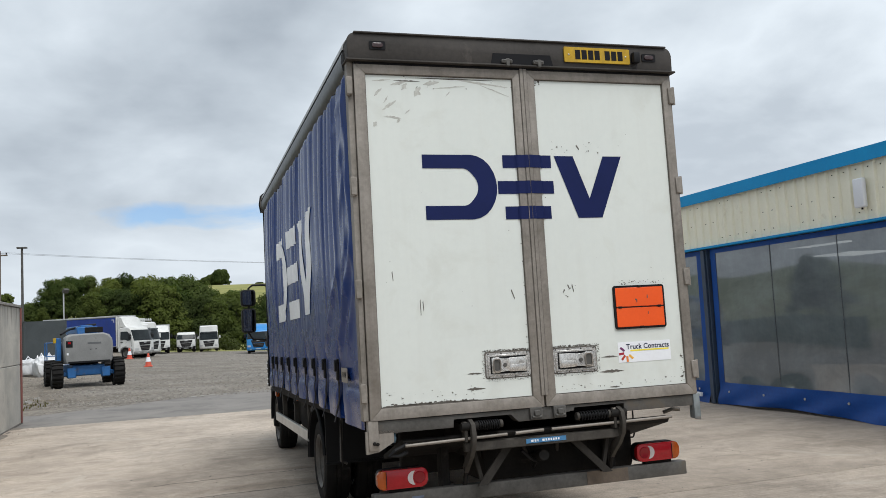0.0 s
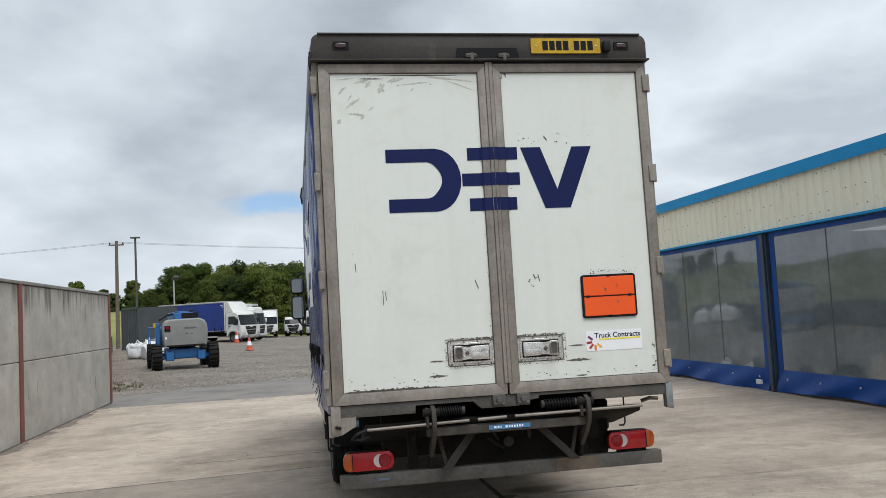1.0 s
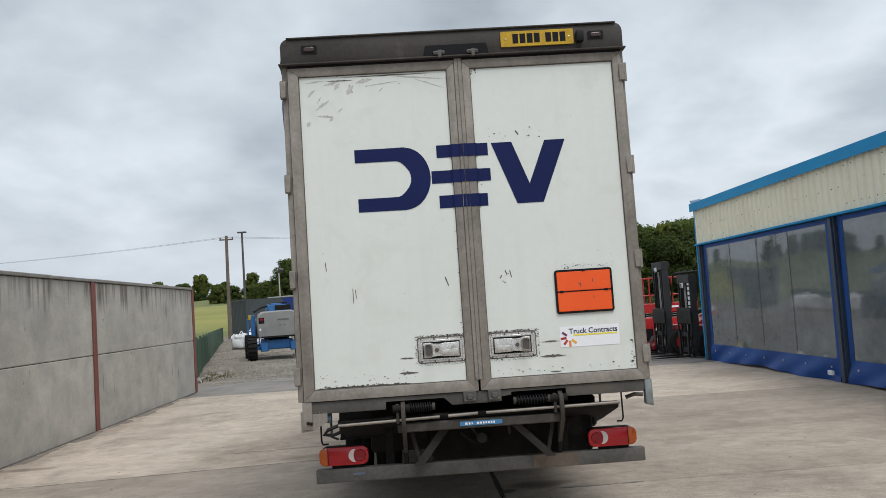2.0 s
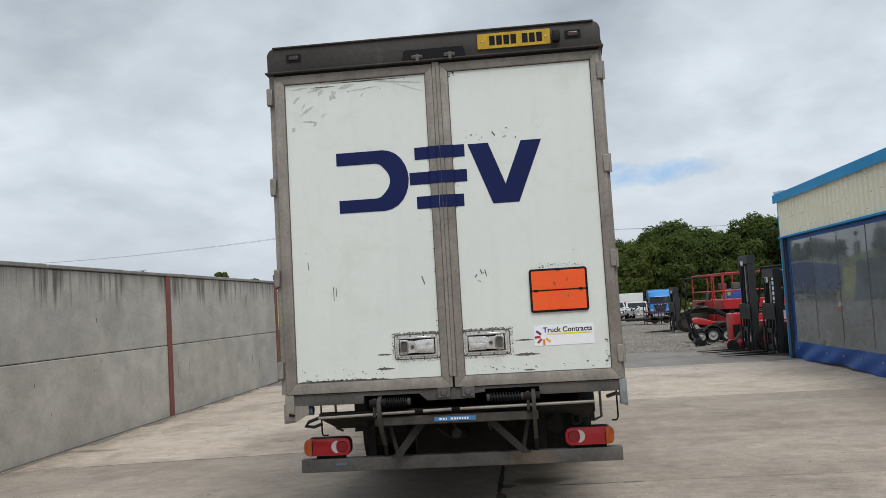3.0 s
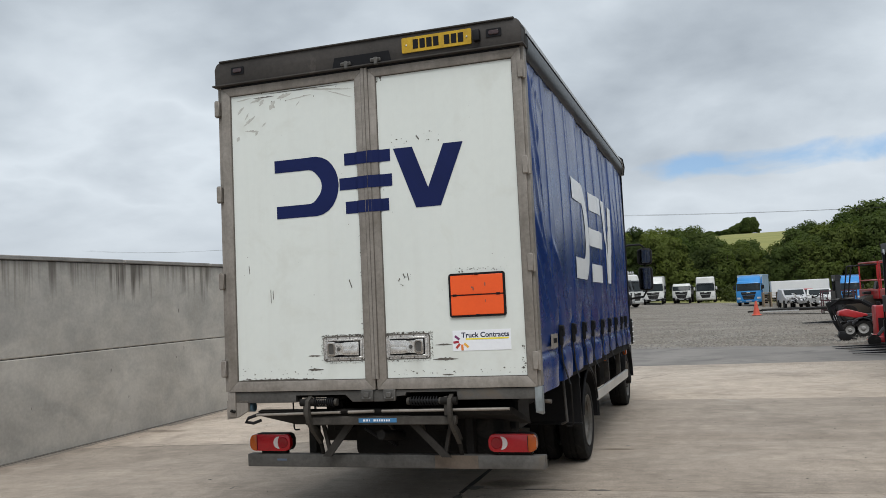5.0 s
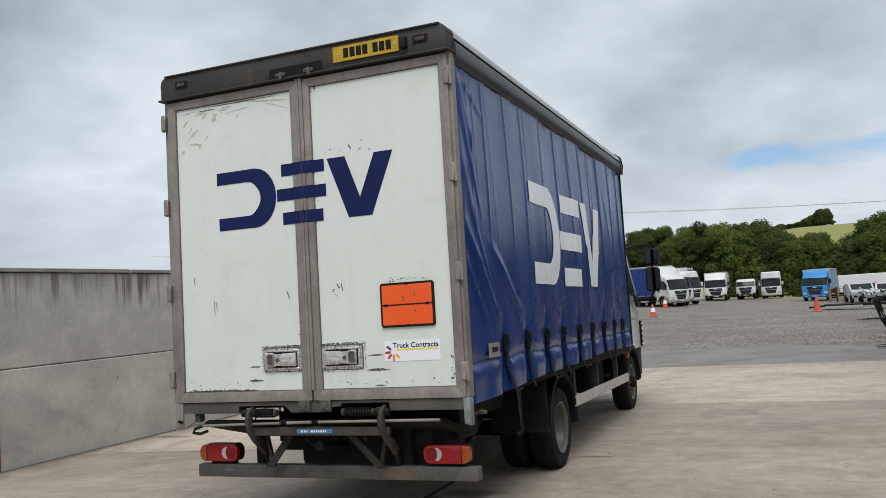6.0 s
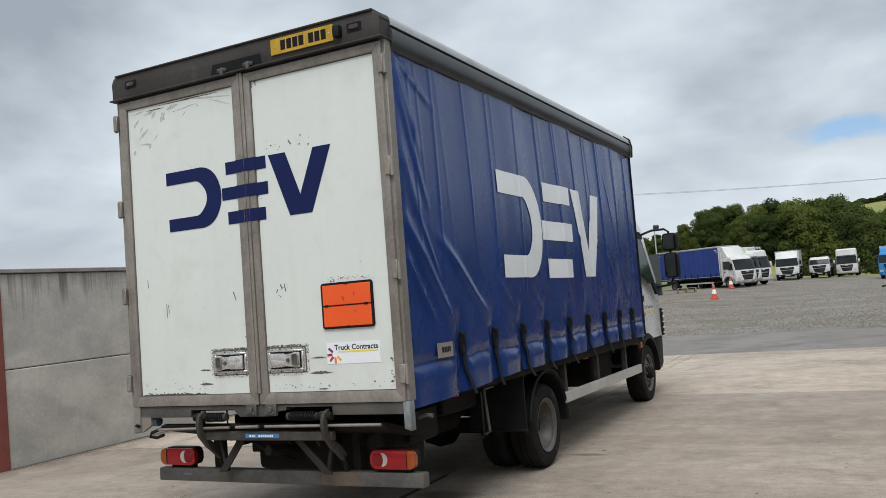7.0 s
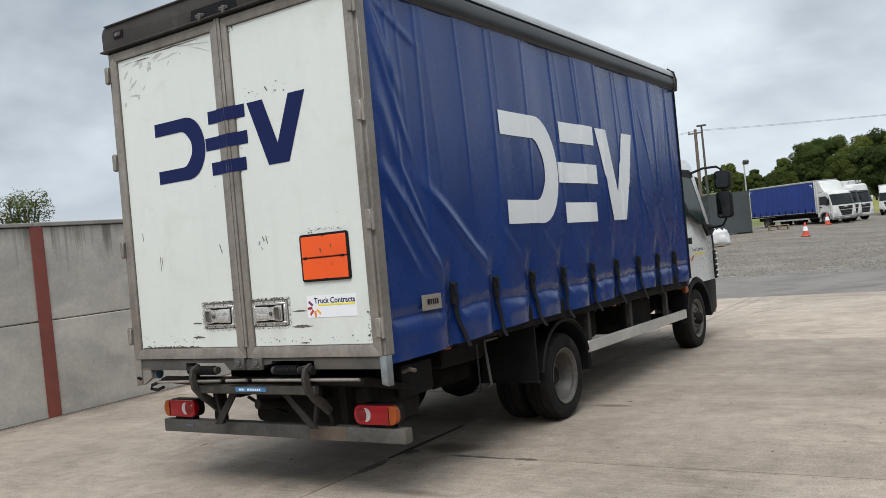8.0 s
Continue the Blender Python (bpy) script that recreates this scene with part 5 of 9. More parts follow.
lb = part("maker_label", bm, surf("label_blue", (0.04, 0.17, 0.36), (0.07, 0.20, 0.36), 20, 60, 0.5, bump=0), lift, "blue label strip")
for a, b in ((-0.09, -0.07), (-0.065, -0.05), (-0.045, -0.035), (-0.01, 0.01), (0.014, 0.028), (0.032, 0.046), (0.05, 0.064), (0.068, 0.082), (0.086, 0.10), (0.104, 0.118)):
    part("label_bar", box(a, b - 0.003, -0.0055, -0.004, 0.761, 0.775), M_STICKER, lb)
for xx in (-0.505, 0.575):
    bm = bmesh.new()
    path = [(0.02, 0.925), (-0.035, 0.90), (-0.05, 0.85), (-0.035, 0.78), (0.03, 0.71), (0.10, 0.66), (0.16, 0.60)]
    wid = [0.022, 0.024, 0.022, 0.022, 0.026, 0.030, 0.026]
    L, R = [], []
    for i, p in enumerate(path):
        q, r = path[max(i - 1, 0)], path[min(i + 1, len(path) - 1)]
        d = Vector((r[0] - q[0], r[1] - q[1])).normalized()
        L.append((p[0] - d.y * wid[i], p[1] + d.x * wid[i]))
        R.append((p[0] + d.y * wid[i], p[1] - d.x * wid[i]))
    prism(bm, L + R[::-1], 0, xx - 0.014, xx + 0.014)
    bx(bm, xx - 0.05, xx - 0.028, -0.02, 0.05, 0.80, 0.93, 0.003)
    part("lift_arm", bm, M_LIFT, lift, "curved steel lift arm")
    bm = bmesh.new()
    cy(bm, (xx - 0.07, -0.01, 0.90), (xx + 0.045, -0.01, 0.90), 0.027, n=12)
    part("pivot", bm, M_DARKSTEEL, lift)
    bm = bmesh.new()
    tube(bm, [(xx, 0.14, 0.62), (xx, 0.17, 0.55), (xx, 0.19, 0.50)], 0.016)
    part("stay", bm, M_DARKSTEEL, lift)
    k = 1 if xx < 0 else -1
    x1, x2 = xx + k * 0.045, xx + k * 0.10
    part("side_strap", prism(bmesh.new(), [(x1 - 0.013, 0.74), (x1 + 0.013, 0.74), (x2 + 0.013, 0.50), (x2 - 0.013, 0.50)], 1, 0.10, 0.125), M_BRACE, lift)
for x0, x1 in ((-0.47, -0.31), (0.275, 0.485)):
    bm = bmesh.new()
    n = 10 * 12
    tube(bm, [(x0 + (x1 - x0) * i / n, 0.0 + 0.029 * math.cos(2 * math.pi * i / 12), 0.90 + 0.029 * math.sin(2 * math.pi * i / 12)) for i in range(n + 1)], 0.0048, 5)
    cy(bm, (x0 - 0.02, 0, 0.90), (x1 + 0.02, 0, 0.90), 0.014, n=10)
    part("coil_spring", bm, M_BLACKTRIM, lift, "greasy coil spring")
    for xe in (x0 - 0.014, x1 + 0.014):
        part("spring_end", lathe(bmesh.new(), [(-0.010, 0.026), (0.010, 0.026)], (xe, 0, 0.90), 0, 14), M_LIFT, lift)
for xa, xb in ((-0.22, -0.42), (0.25, 0.50)):
    part("brace", prism(bmesh.new(), [(xa - 0.034, 0.745), (xa + 0.034, 0.745), (xb + 0.034, 0.50), (xb - 0.034, 0.50)], 1, 0.07, 0.085), M_BRACE, lift, "flat diagonal brace")
for xa, xb in ((-0.02, 0.07), (0.24, 0.26)):
    part("link_rod", tube(bmesh.new(), [(xa, 0.32, 0.70), ((xa + xb) / 2, 0.36, 0.62), (xb, 0.38, 0.53)], 0.014, 6), M_LIFT, lift)
part("ram", cy(bmesh.new(), (0.02, 0.05, 0.66), (0.12, 0.7, 0.56), 0.035), M_DARKSTEEL, lift)
part("hose", tube(bmesh.new(), [(-0.12, 0.1, 0.70), (-0.05, 0.14, 0.64), (0.02, 0.2, 0.60), (0.04, 0.3, 0.55)], 0.012), M_BLACKTRIM, lift)
part("grab_strap", tube(bmesh.new(), [(-0.93, 0.02, 0.82), (-1.02, 0.0, 0.79), (-1.05, 0.01, 0.76), (-0.99, 0.02, 0.75), (-0.93, 0.03, 0.77)], 0.012), M_BLACKTRIM, lift)
bm = bmesh.new()
cy(bm, (-1.06, 0.06, 0.865), (-1.0, 0.06, 0.865), 0.035)
part("coupling", bm, surf("faded_blue_plastic", (0.10, 0.18, 0.24), rough=0.5), lift)

for xr, z0, z1, tail in ((-1.18, 0.92, 0.565, 0.055), (1.235, 0.92, 0.585, -0.05)):
    part("tie_hook", tube(bmesh.new(), [(xr, 1.0, z0), (xr + 0.002, 1.0, z1 + 0.03), (xr + 0.12 * tail, 1.0, z1 + 0.008), (xr + 0.3 * tail, 1.0, z1), (xr + tail, 1.0, z1 + 0.002)], 0.007, 8), M_DARKSTEEL, truck, "bent steel tie hook")

# underrun bar with lamps
bm = bmesh.new()
bx(bm, -1.135, 1.175, 0.165, 0.245, 0.405, 0.500, 0.008, seg=2)
bar = part("underrun_bar", bm, M_BARSTEEL, truck, "grey steel rear underrun bar with worn patch")
bm = bmesh.new()
bx(bm, 0.38, 0.70, 0.1625, 0.168, 0.407, 0.498)
part("rust_patch", bm, surf("brown_rubbed_steel", (0.13, 0.10, 0.075), (0.085, 0.065, 0.05), 8, 60, 0.7, bump=0.04), bar)
bm = bmesh.new()
bx(bm, -0.88, -0.80, 0.1625, 0.168, 0.452, 0.466)
part("faded_label", bm, surf("faded_blue_label", (0.10, 0.13, 0.19), rough=0.6, bump=0), bar)
for xx in (-0.62, 0.62):
    part("bar_bracket", box(xx - 0.03, xx + 0.03, 0.245, 0.33, 0.42, 0.80, 0.004), M_DARKSTEEL, bar)
for s, x0, x1 in ((-1, -1.105, -0.765), (1, 0.778, 1.118)):
    bm = prism(bmesh.new(), round_rect(x0 + 0.006, x1 - 0.006, 0.520, 0.650, 0.04, 6), 1, 0.196, 0.262, 0.006)
    lamp = part("tail_lamp", bm, M_BLACKTRIM, truck, "red and amber tail lamp on the bar")
    xo, xi = (x0, x1) if s < 0 else (x1, x0)
    w = abs(x1 - x0)
    a = xo + (-s) * w * 0.17
    bm = prism(bmesh.new(), round_rect(x0 + 0.003, x1 - 0.003, 0.524, 0.646, 0.036, 7), 1, 0.160, 0.200, 0.009)
    part("red_lens", bm, M_RED, lamp)
    cap = [(a, 0.525)] + arc(xo + s * 0.002 - s * 0.036, 0.561, s * 0.036, 0.036, -90, 0, 7) + arc(xo + s * 0.002 - s * 0.036, 0.609, s * 0.036, 0.036, 0, 90, 7) + [(a, 0.645)]
    bm = prism(bmesh.new(), cap, 1, 0.1575, 0.204, 0.008)
    part("amber_lens", bm, M_AMBER, lamp)
    cx = xo + (-s) * w * 0.72
    out = arc(cx, 0.586, 0.045, 0.045, 90, 270, 10)
    inn = arc(cx + 0.012, 0.586, 0.022, 0.045, 270, 90, 10)
    pts = out + inn[1:-1]
    if s > 0:
        pts = [(2 * cx - p, q) for p, q in pts][::-1]
    bm = prism(bmesh.new(), pts, 1, 0.156, 0.166)
    part("reversing_lens", bm, M_CLEARLENS, lamp)
    cr = cx - s * 0.035
    bm = lathe(bmesh.new(), [(0.157, 0.012), (0.155, 0.036), (0.162, 0.042)], (cr, 0, 0.586), 1, 24)
    part("fog_lens", bm, surf("deep_red_lens", (0.20, 0.003, 0.008), (0.15, 0.002, 0.006), 5, 60, 0.15, bump=0, spec=0.5), lamp)
    part("lens_joint", box(a - 0.002, a + 0.002, 0.1570, 0.17, 0.533, 0.637), M_INK, lamp)
    part("lamp_bracket", box(x0 + 0.08, x1 - 0.05, 0.19, 0.24, 0.498, 0.525), M_DARKSTEEL, lamp)

# ---- chassis, axles, wheels
for s in (-1, 1):
    part("chassis_rail", box(s * 0.36, s * 0.44, 0.25, 7.4, 0.66, 0.88, 0.004), M_DARKSTEEL, truck)
R_HUB, F_HUB, R_R = (2.64, 0.425), (6.62, 0.485), 0.372


def wheel(cx, hub, out, rear, first={}):
    """A tyre on a steel rim; out is the side that shows (+1 or -1)."""
    key = rear
    yv, zv = hub
    m = Matrix.Translation((cx, yv, zv)) @ (Matrix.Identity(4) if out > 0 else Matrix.Rotation(math.pi, 4, "Z"))
    if key not in first:
        bm = bmesh.new()
        lathe(bm, [(-0.10, 0.235), (-0.113, 0.26), (-0.118, 0.31), (-0.108, 0.352), (-0.085, 0.368), (-0.03, 0.372), (-0.028, 0.362), (-0.018, 0.362), (-0.016, 0.372), (0.016, 0.372), (0.018, 0.362), (0.028, 0.362), (0.03, 0.372), (0.085, 0.368), (0.108, 0.352), (0.118, 0.31), (0.113, 0.26), (0.10, 0.235), (0.0, 0.225), (-0.10, 0.235)], n=56, caps=False)
        t = part("tyre", bm, M_RUBBER, None, "dusty black tyre")
        bm = bmesh.new()
        if rear:
            lathe(bm, [(-0.1, 0.2), (0.085, 0.205), (0.104, 0.236), (0.112, 0.242), (0.114, 0.236), (0.104, 0.222), (0.075, 0.205), (-0.02, 0.190), (-0.055, 0.165), (-0.06, 0.10), (-0.06, 0.01)], n=40)
        else:
            lathe(bm, [(-0.1, 0.2), (0.085, 0.205), (0.104, 0.236), (0.112, 0.242), (0.114, 0.236), (0.104, 0.222), (0.06, 0.205), (0.055, 0.19), (0.085, 0.15), (0.088, 0.115), (0.088, 0.01)], n=40)
        r = part("rim", bm, surf("dull_steel_rim", (0.13, 0.122, 0.11), (0.055, 0.05, 0.044), 4, 40, 0.5, 0.1, bump=0.03, dirt=(0.09, 0.075, 0.06), dirt_at=(0.52, 0.68), dirt_scale=6), t, "dull grey steel rim")
        bm = bmesh.new()
        h0, hr = (-0.06, 0.085) if rear else (0.088, 0.075)
        lathe(bm, [(h0, hr), (h0 + 0.06, hr * 0.95), (h0 + 0.075, hr * 0.8), (h0 + 0.08, 0.02)], n=24)
        hb = part("hub", bm, M_DARKSTEEL, t)
        nuts = []
        for i in range(8):
            a = 2 * math.pi * i / 8
            nuts.append(part("wheel_nut", cy(bmesh.new(), (h0, 0.112 * math.cos(a), 0.112 * math.sin(a)), (h0 + 0.028, 0.112 * math.cos(a), 0.112 * math.sin(a)), 0.013, n=6), M_BARSTEEL, t))
        first[key] = (t, [r, hb] + nuts)
        t.parent = truck
        t.matrix_basis = m
        return t
    t, kids = first[key]
    o = again(t, truck, m, "dusty black tyre")
    for k in kids:
        again(k, o)
    return o


for s in (-1, 1):
    wheel(s * 0.985, R_HUB, s, True)
    wheel(s * 0.705, R_HUB, s, True)
    wheel(s * 0.935, F_HUB, s, False)
for hub, name in ((R_HUB, "rear_axle"), (F_HUB, "front_axle")):
    bm = cy(bmesh.new(), (-0.85, hub[0], hub[1]), (0.85, hub[0], hub[1]), 0.075)
    if name == "rear_axle":
        lathe(bm, [(-0.2, 0.08), (-0.12, 0.17), (0, 0.2), (0.12, 0.17), (0.2, 0.08)], (0, hub[0], hub[1]), 0, 20)
    part(name, bm, M_DARKSTEEL, truck)
    for s in (-1, 1):
        part("leaf_spring", prism(bmesh.new(), [(hub[0] - 0.7, hub[1] + 0.2), (hub[0], hub[1] + 0.08), (hub[0] + 0.7, hub[1] + 0.2), (hub[0] + 0.7, hub[1] + 0.24), (hub[0], hub[1] + 0.15), (hub[0] - 0.7, hub[1] + 0.24)], 0, s * 0.36, s * 0.44), M_DARKSTEEL, truck)
part("prop_shaft", cy(bmesh.new(), (0, 2.7, 0.47), (0, 6.2, 0.66), 0.05), M_DARKSTEEL, truck)
for s in (-1, 1):
    # mudguard, flap and its stay
    bm = bmesh.new()
    a0 = [(R_HUB[0] + 0.47 * math.cos(radians(a)), R_HUB[1] + 0.0 + 0.49 * math.sin(radians(a))) for a in range(-2, 178, 10)]
    b0 = [(R_HUB[0] + 0.45 * math.cos(radians(a)), R_HUB[1] + 0.0 + 0.47 * math.sin(radians(a))) for a in range(-2, 178, 10)]
    prism(bm, a0 + b0[::-1], 0, s * 0.60, s * 1.125)
    mg = part("mudguard", bm, M_BLACKTRIM, truck, "black plastic rear mudguard")
    bm = bmesh.new()
    ar = [(R_HUB[0] + 0.478 * math.cos(radians(a)), R_HUB[1] + 0.498 * math.sin(radians(a))) for a in range(-2, 178, 10)]
    tube(bm, [(s * 1.125, p, q) for p, q in ar], 0.016, 8)
    part("mudguard_lip", bm, M_BLACKTRIM, mg)
    bm = bmesh.new()
    bx(bm, s * 0.60, s * 1.125, 2.08, 2.10, 0.47, 0.93, 0.003)
    bx(bm, s * 0.60, s * 1.13, 2.07, 2.11, 0.455, 0.475, 0.003)
    part("mudflap", bm, M_BLACKTRIM, truck, "black rubber mudflap")
    part("flap_stay", tube(bmesh.new(), [(s * 1.08, 1.55, 0.90), (s * 1.12, 1.30, 0.905), (s * 1.125, 1.29, 0.87), (s * 1.13, 1.33, 0.58), (s * 1.08, 1.36, 0.555)], 0.011), M_BARSTEEL, truck)
    # side guard
    bm = bmesh.new()
    bx(bm, s * 1.11, s * 1.14, 3.08, 5.92, 0.560, 0.662, 0.004)
    sg = part("side_guard", bm, M_SILVER, truck, "bright aluminium side guard rail")
    for yv in (3.20, 4.25, 5.35):
        part("guard_post", box(s * 1.06, s * 1.112, yv - 0.03, yv + 0.03, 0.56, 1.0, 0.003), M_LIFT, sg)
    for k, yv in enumerate((0.78, 3.75, 5.75)):
        bm = bmesh.new()
        lathe(bm, [(-0.02, 0.03), (0.0, 0.034), (0.025, 0.028), (0.03, 0.01)], (s * 1.13, yv, 0.945), 0, 14)
        part("side_marker_lamp", bm, M_AMBER, truck, "small amber marker lamp")
# tanks, boxes and grime under the floor
for s, y0, y1, z0, x0, x1 in ((1, 4.4, 5.2, 0.56, 0.48, 0.98), (-1, 3.3, 4.6, 0.56, 0.48, 1.0), (1, 3.35, 3.95, 0.60, 0.48, 0.86), (-1, 4.75, 5.5, 0.58, 0.48, 0.96)):
    part("tank", box(s * x0, s * x1, y0, y1, z0, 0.92, 0.05, seg=3), M_DARKSTEEL, truck)
part("spare_carrier", box(-0.34, 0.34, 1.1, 1.8, 0.58, 0.72, 0.03, seg=2), M_DARKSTEEL, truck)
part("silencer", cy(bmesh.new(), (-0.3, 5.5, 0.6), (0.3, 5.5, 0.6), 0.16), M_DARKSTEEL, truck)
for xx in (0.47, -0.47):
    part("air_tank", cy(bmesh.new(), (xx, 1.5, 0.60), (xx, 1.95, 0.60), 0.10), M_DARKSTEEL, truck)
part("corner_fitting", tube(bmesh.new(), [(1.10, 0.30, 0.84), (1.16, 0.28, 0.86), (1.22, 0.27, 0.855)], 0.014), M_BARSTEEL, truck)

# ---- cab


def cab_shell():
    """Side outline swept across the width, pulled in towards the roof and the nose."""
    side = [(6.12, 1.02), (6.12, 2.30), (6.18, 2.44), (6.40, 2.52), (7.05, 2.54), (7.28, 2.46), (7.42, 2.22), (7.62, 1.72), (7.70, 1.45), (7.74, 1.02), (7.70, 0.92), (7.16, 0.92)]
    arch = [(F_HUB[0] + 0.50 * math.cos(radians(a)), max(0.92, F_HUB[1] + 0.52 * math.sin(radians(a)))) for a in range(50, 131, 10)]
    side = side[:-1] + [(7.10, 0.92)] + arch + [(6.16, 0.92)]
    bm = bmesh.new()
    rows = []
    for k, f in enumerate((-1.0, -0.985, -0.94, -0.80, -0.4, 0.0, 0.4, 0.80, 0.94, 0.985, 1.0)):
        inset = (0.06, 0.03, 0.01, 0, 0, 0, 0, 0, 0.01, 0.03, 0.06)[k]
        row = []
        for yv, zv in side:
            w = 1.065 - 0.10 * smooth(1.55, 2.5, zv) - 0.025 * smooth(7.45, 7.74, yv)
            yy = yv + (-inset if yv > 7.2 else 0) - (0.10 * (abs(f) ** 3) * smooth(7.2, 7.6, yv))
            zz = zv + (-inset if zv > 2.2 else 0)
            row.append(bm.verts.new((w * f, yy, zz)))
        rows.append(row)
    for a, b in zip(rows, rows[1:]):
        skin(bm, a, b)
    bm.faces.new(rows[0])
    bm.faces.new(rows[-1][::-1])
    return bm


M_BUMPER = surf("light_grey_bumper", (0.28, 0.28, 0.275), rough=0.5)
cab = part("cab_shell", cab_shell(), M_CABWHITE, truck, "white painted cab with black trim", smooth=35)
for s in (-1, 1):
    def wx(zv, o=0.004, s=s):
        return s * (1.065 - 0.10 * smooth(1.55, 2.5, zv) + o)
    # side window, pillar trim, door
    def plate(pts, o0, o1, mat_, nm, par, lab=""):
        bm = bmesh.new()
        a = [bm.verts.new((wx(q, o1), p, q)) for p, q in pts]
        b = [bm.verts.new((wx(q, o0), p, q)) for p, q in pts]
        bm.faces.new(a)
        bm.faces.new(b[::-1])
        skin(bm, a, b)
        return part(nm, bm, mat_, par, lab)
    plate([(6.14, 2.29), (6.16, 2.37), (7.02, 2.375), (7.12, 2.34), (7.14, 2.29), (7.08, 2.27)], 0.001, 0.012, M_BLACKTRIM, "roof_trim", cab, "black trim under the roof")
    plate([(6.22, 1.78), (6.20, 2.31), (6.99, 2.31), (7.09, 2.24), (7.30, 1.66), (6.93, 1.655), (6.66, 1.76)], 0.001, 0.005, M_BLACKTRIM, "window_seal", cab, "black window seal")
    plate([(6.26, 1.81), (6.24, 2.28), (6.96, 2.285), (7.04, 2.22), (7.24, 1.695), (6.95, 1.69), (6.70, 1.79)], 0.0065, 0.0095, surf("tinted_cab_glass", (0.020, 0.036, 0.032), rough=0.06, bump=0.0, spec=0.06), "side_window", cab, "dark tinted side window")
    plate([(6.14, 0.98), (6.14, 1.60), (6.17, 1.60), (6.17, 0.98)], 0.002, 0.006, M_BLACKTRIM, "door_gap", cab)
    plate([(6.30, 1.42), (6.30, 1.50), (6.52, 1.50), (6.52, 1.42)], 0.004, 0.03, M_BLACKTRIM, "door_handle", cab, "black door handle")
    plate([(7.06, 1.67), (7.50, 1.63), (7.49, 1.56), (7.40, 1.51), (7.24, 1.50)], 0.001, 0.035, M_BLACKTRIM, "mirror_base", cab, "black moulded mirror base")
    # lettering and line on the door
    bm = letters("Truck Contracts")
    wide = max(v.co.x for v in bm.verts)
    for v in bm.verts:
        u, zv = v.co.x / wide, 1.325 + 0.065 * v.co.y
        v.co = Vector((wx(zv, 0.0045), 6.56 + 0.48 * u if s > 0 else 7.04 - 0.48 * u, zv))
    part("lettering", bm, M_INK, cab, "dark lettering on the cab door", out=(s, 0, 0))
    plate([(6.66, 1.275), (6.66, 1.295), (7.08, 1.295), (7.08, 1.275)], 0.004, 0.006, surf("yellow_line_ink", (0.85, 0.72, 0.05), rough=0.45, bump=0), "yellow_line", cab)
    plate([(6.52, 1.20), (6.50, 1.22), (6.60, 1.28), (6.62, 1.26)], 0.004, 0.006, surf("red_ink", (0.4, 0.03, 0.03), rough=0.45, bump=0), "ray", cab)
    # arch, step, corner vane
    bm = bmesh.new()
    a0 = [(F_HUB[0] + 0.51 * math.cos(radians(a)), F_HUB[1] + 0.50 * math.sin(radians(a))) for a in range(0, 161, 10)]
    b0 = [(F_HUB[0] + 0.47 * math.cos(radians(a)), F_HUB[1] + 0.45 * math.sin(radians(a))) for a in range(0, 161, 10)]
    prism(bm, a0 + b0[::-1], 0, s * 0.70, s * 1.085)
    part("wheel_arch", bm, M_BLACKTRIM, cab, "black front wheel arch")
    bm = bmesh.new()
    prism(bm, [(7.10, 0.92), (7.62, 0.92), (7.56, 0.52), (7.30, 0.44), (7.16, 0.56)], 0, s * 0.72, s * 1.03, 0.02)
    part("cab_step", bm, M_BLACKTRIM, cab, "black step panel")
    part("corner_vane", bx(bmesh.new(), s * 0.95, s * 1.068, 7.535, 7.620, 0.92, 1.30, 0.012), M_BLACKTRIM, cab, "slatted corner vane")
    for k in range(5):
        zz = 0.945 + 0.075 * k
        part("vane_slat", bx(bmesh.new(), s * 0.97, s * 1.080, 7.545, 7.640, zz, zz + 0.022, 0.006), M_CABWHITE, cab)
    # mirrors on their tube
    bm = tube(bmesh.new(), [(s * 0.97, 7.08, 2.33), (s * 1.12, 7.16, 2.385), (s * 1.28, 7.22, 2.39), (s * 1.33, 7.24, 2.35), (s * 1.34, 7.25, 1.70), (s * 1.29, 7.26, 1.62), (s * 1.03, 7.30, 1.59)], 0.016)
    arm = part("mirror_arm", bm, M_BLACKTRIM, cab)
    for z0, z1, w in ((2.09, 2.33, 0.105), (1.71, 2.06, 0.10)):
        bm = prism(bmesh.new(), round_rect(s * 1.34 - w, s * 1.34 + w, z0, z1, 0.05), 1, 7.20, 7.31, 0.02)
        part("mirror_housing", bm, M_BLACKTRIM, arm)
        bm = prism(bmesh.new(), round_rect(s * 1.34 - w + 0.022, s * 1.34 + w - 0.022, z0 + 0.022, z1 - 0.022, 0.03), 1, 7.192, 7.199)
        part("mirror_glass", bm, surf("mirror_glass", (0.20, 0.21, 0.22), rough=0.03, metal=1.0, bump=0, var=0.02), arm, "mirror glass")
    # bumper corner with lamp
    bm = prism(bmesh.new(), [(s * 0.2, 7.70), (s * 0.86, 7.72), (s * 1.02, 7.55), (s * 1.02, 7.40), (s * 0.2, 7.40)][::s], 2, 0.46, 0.74, 0.03)
    part("bumper", bm, M_BUMPER, cab, "grey plastic bumper corner")
    part("front_indicator", box(s * 1.07, s * 1.12, 6.04, 6.14, 0.845, 0.925, 0.012), M_AMBER, truck, "amber side lamp")
bm = bmesh.new()
prism(bm, [(-0.9, 1.62), (0.9, 1.62), (0.84, 2.34), (-0.84, 2.34)], 1, 7.72, 7.70)
for v in bm.verts:
    v.co.y = 7.66 - (v.co.z - 1.62) * 0.36 + (0.0 if v.co.y > 7.71 else -0.01)
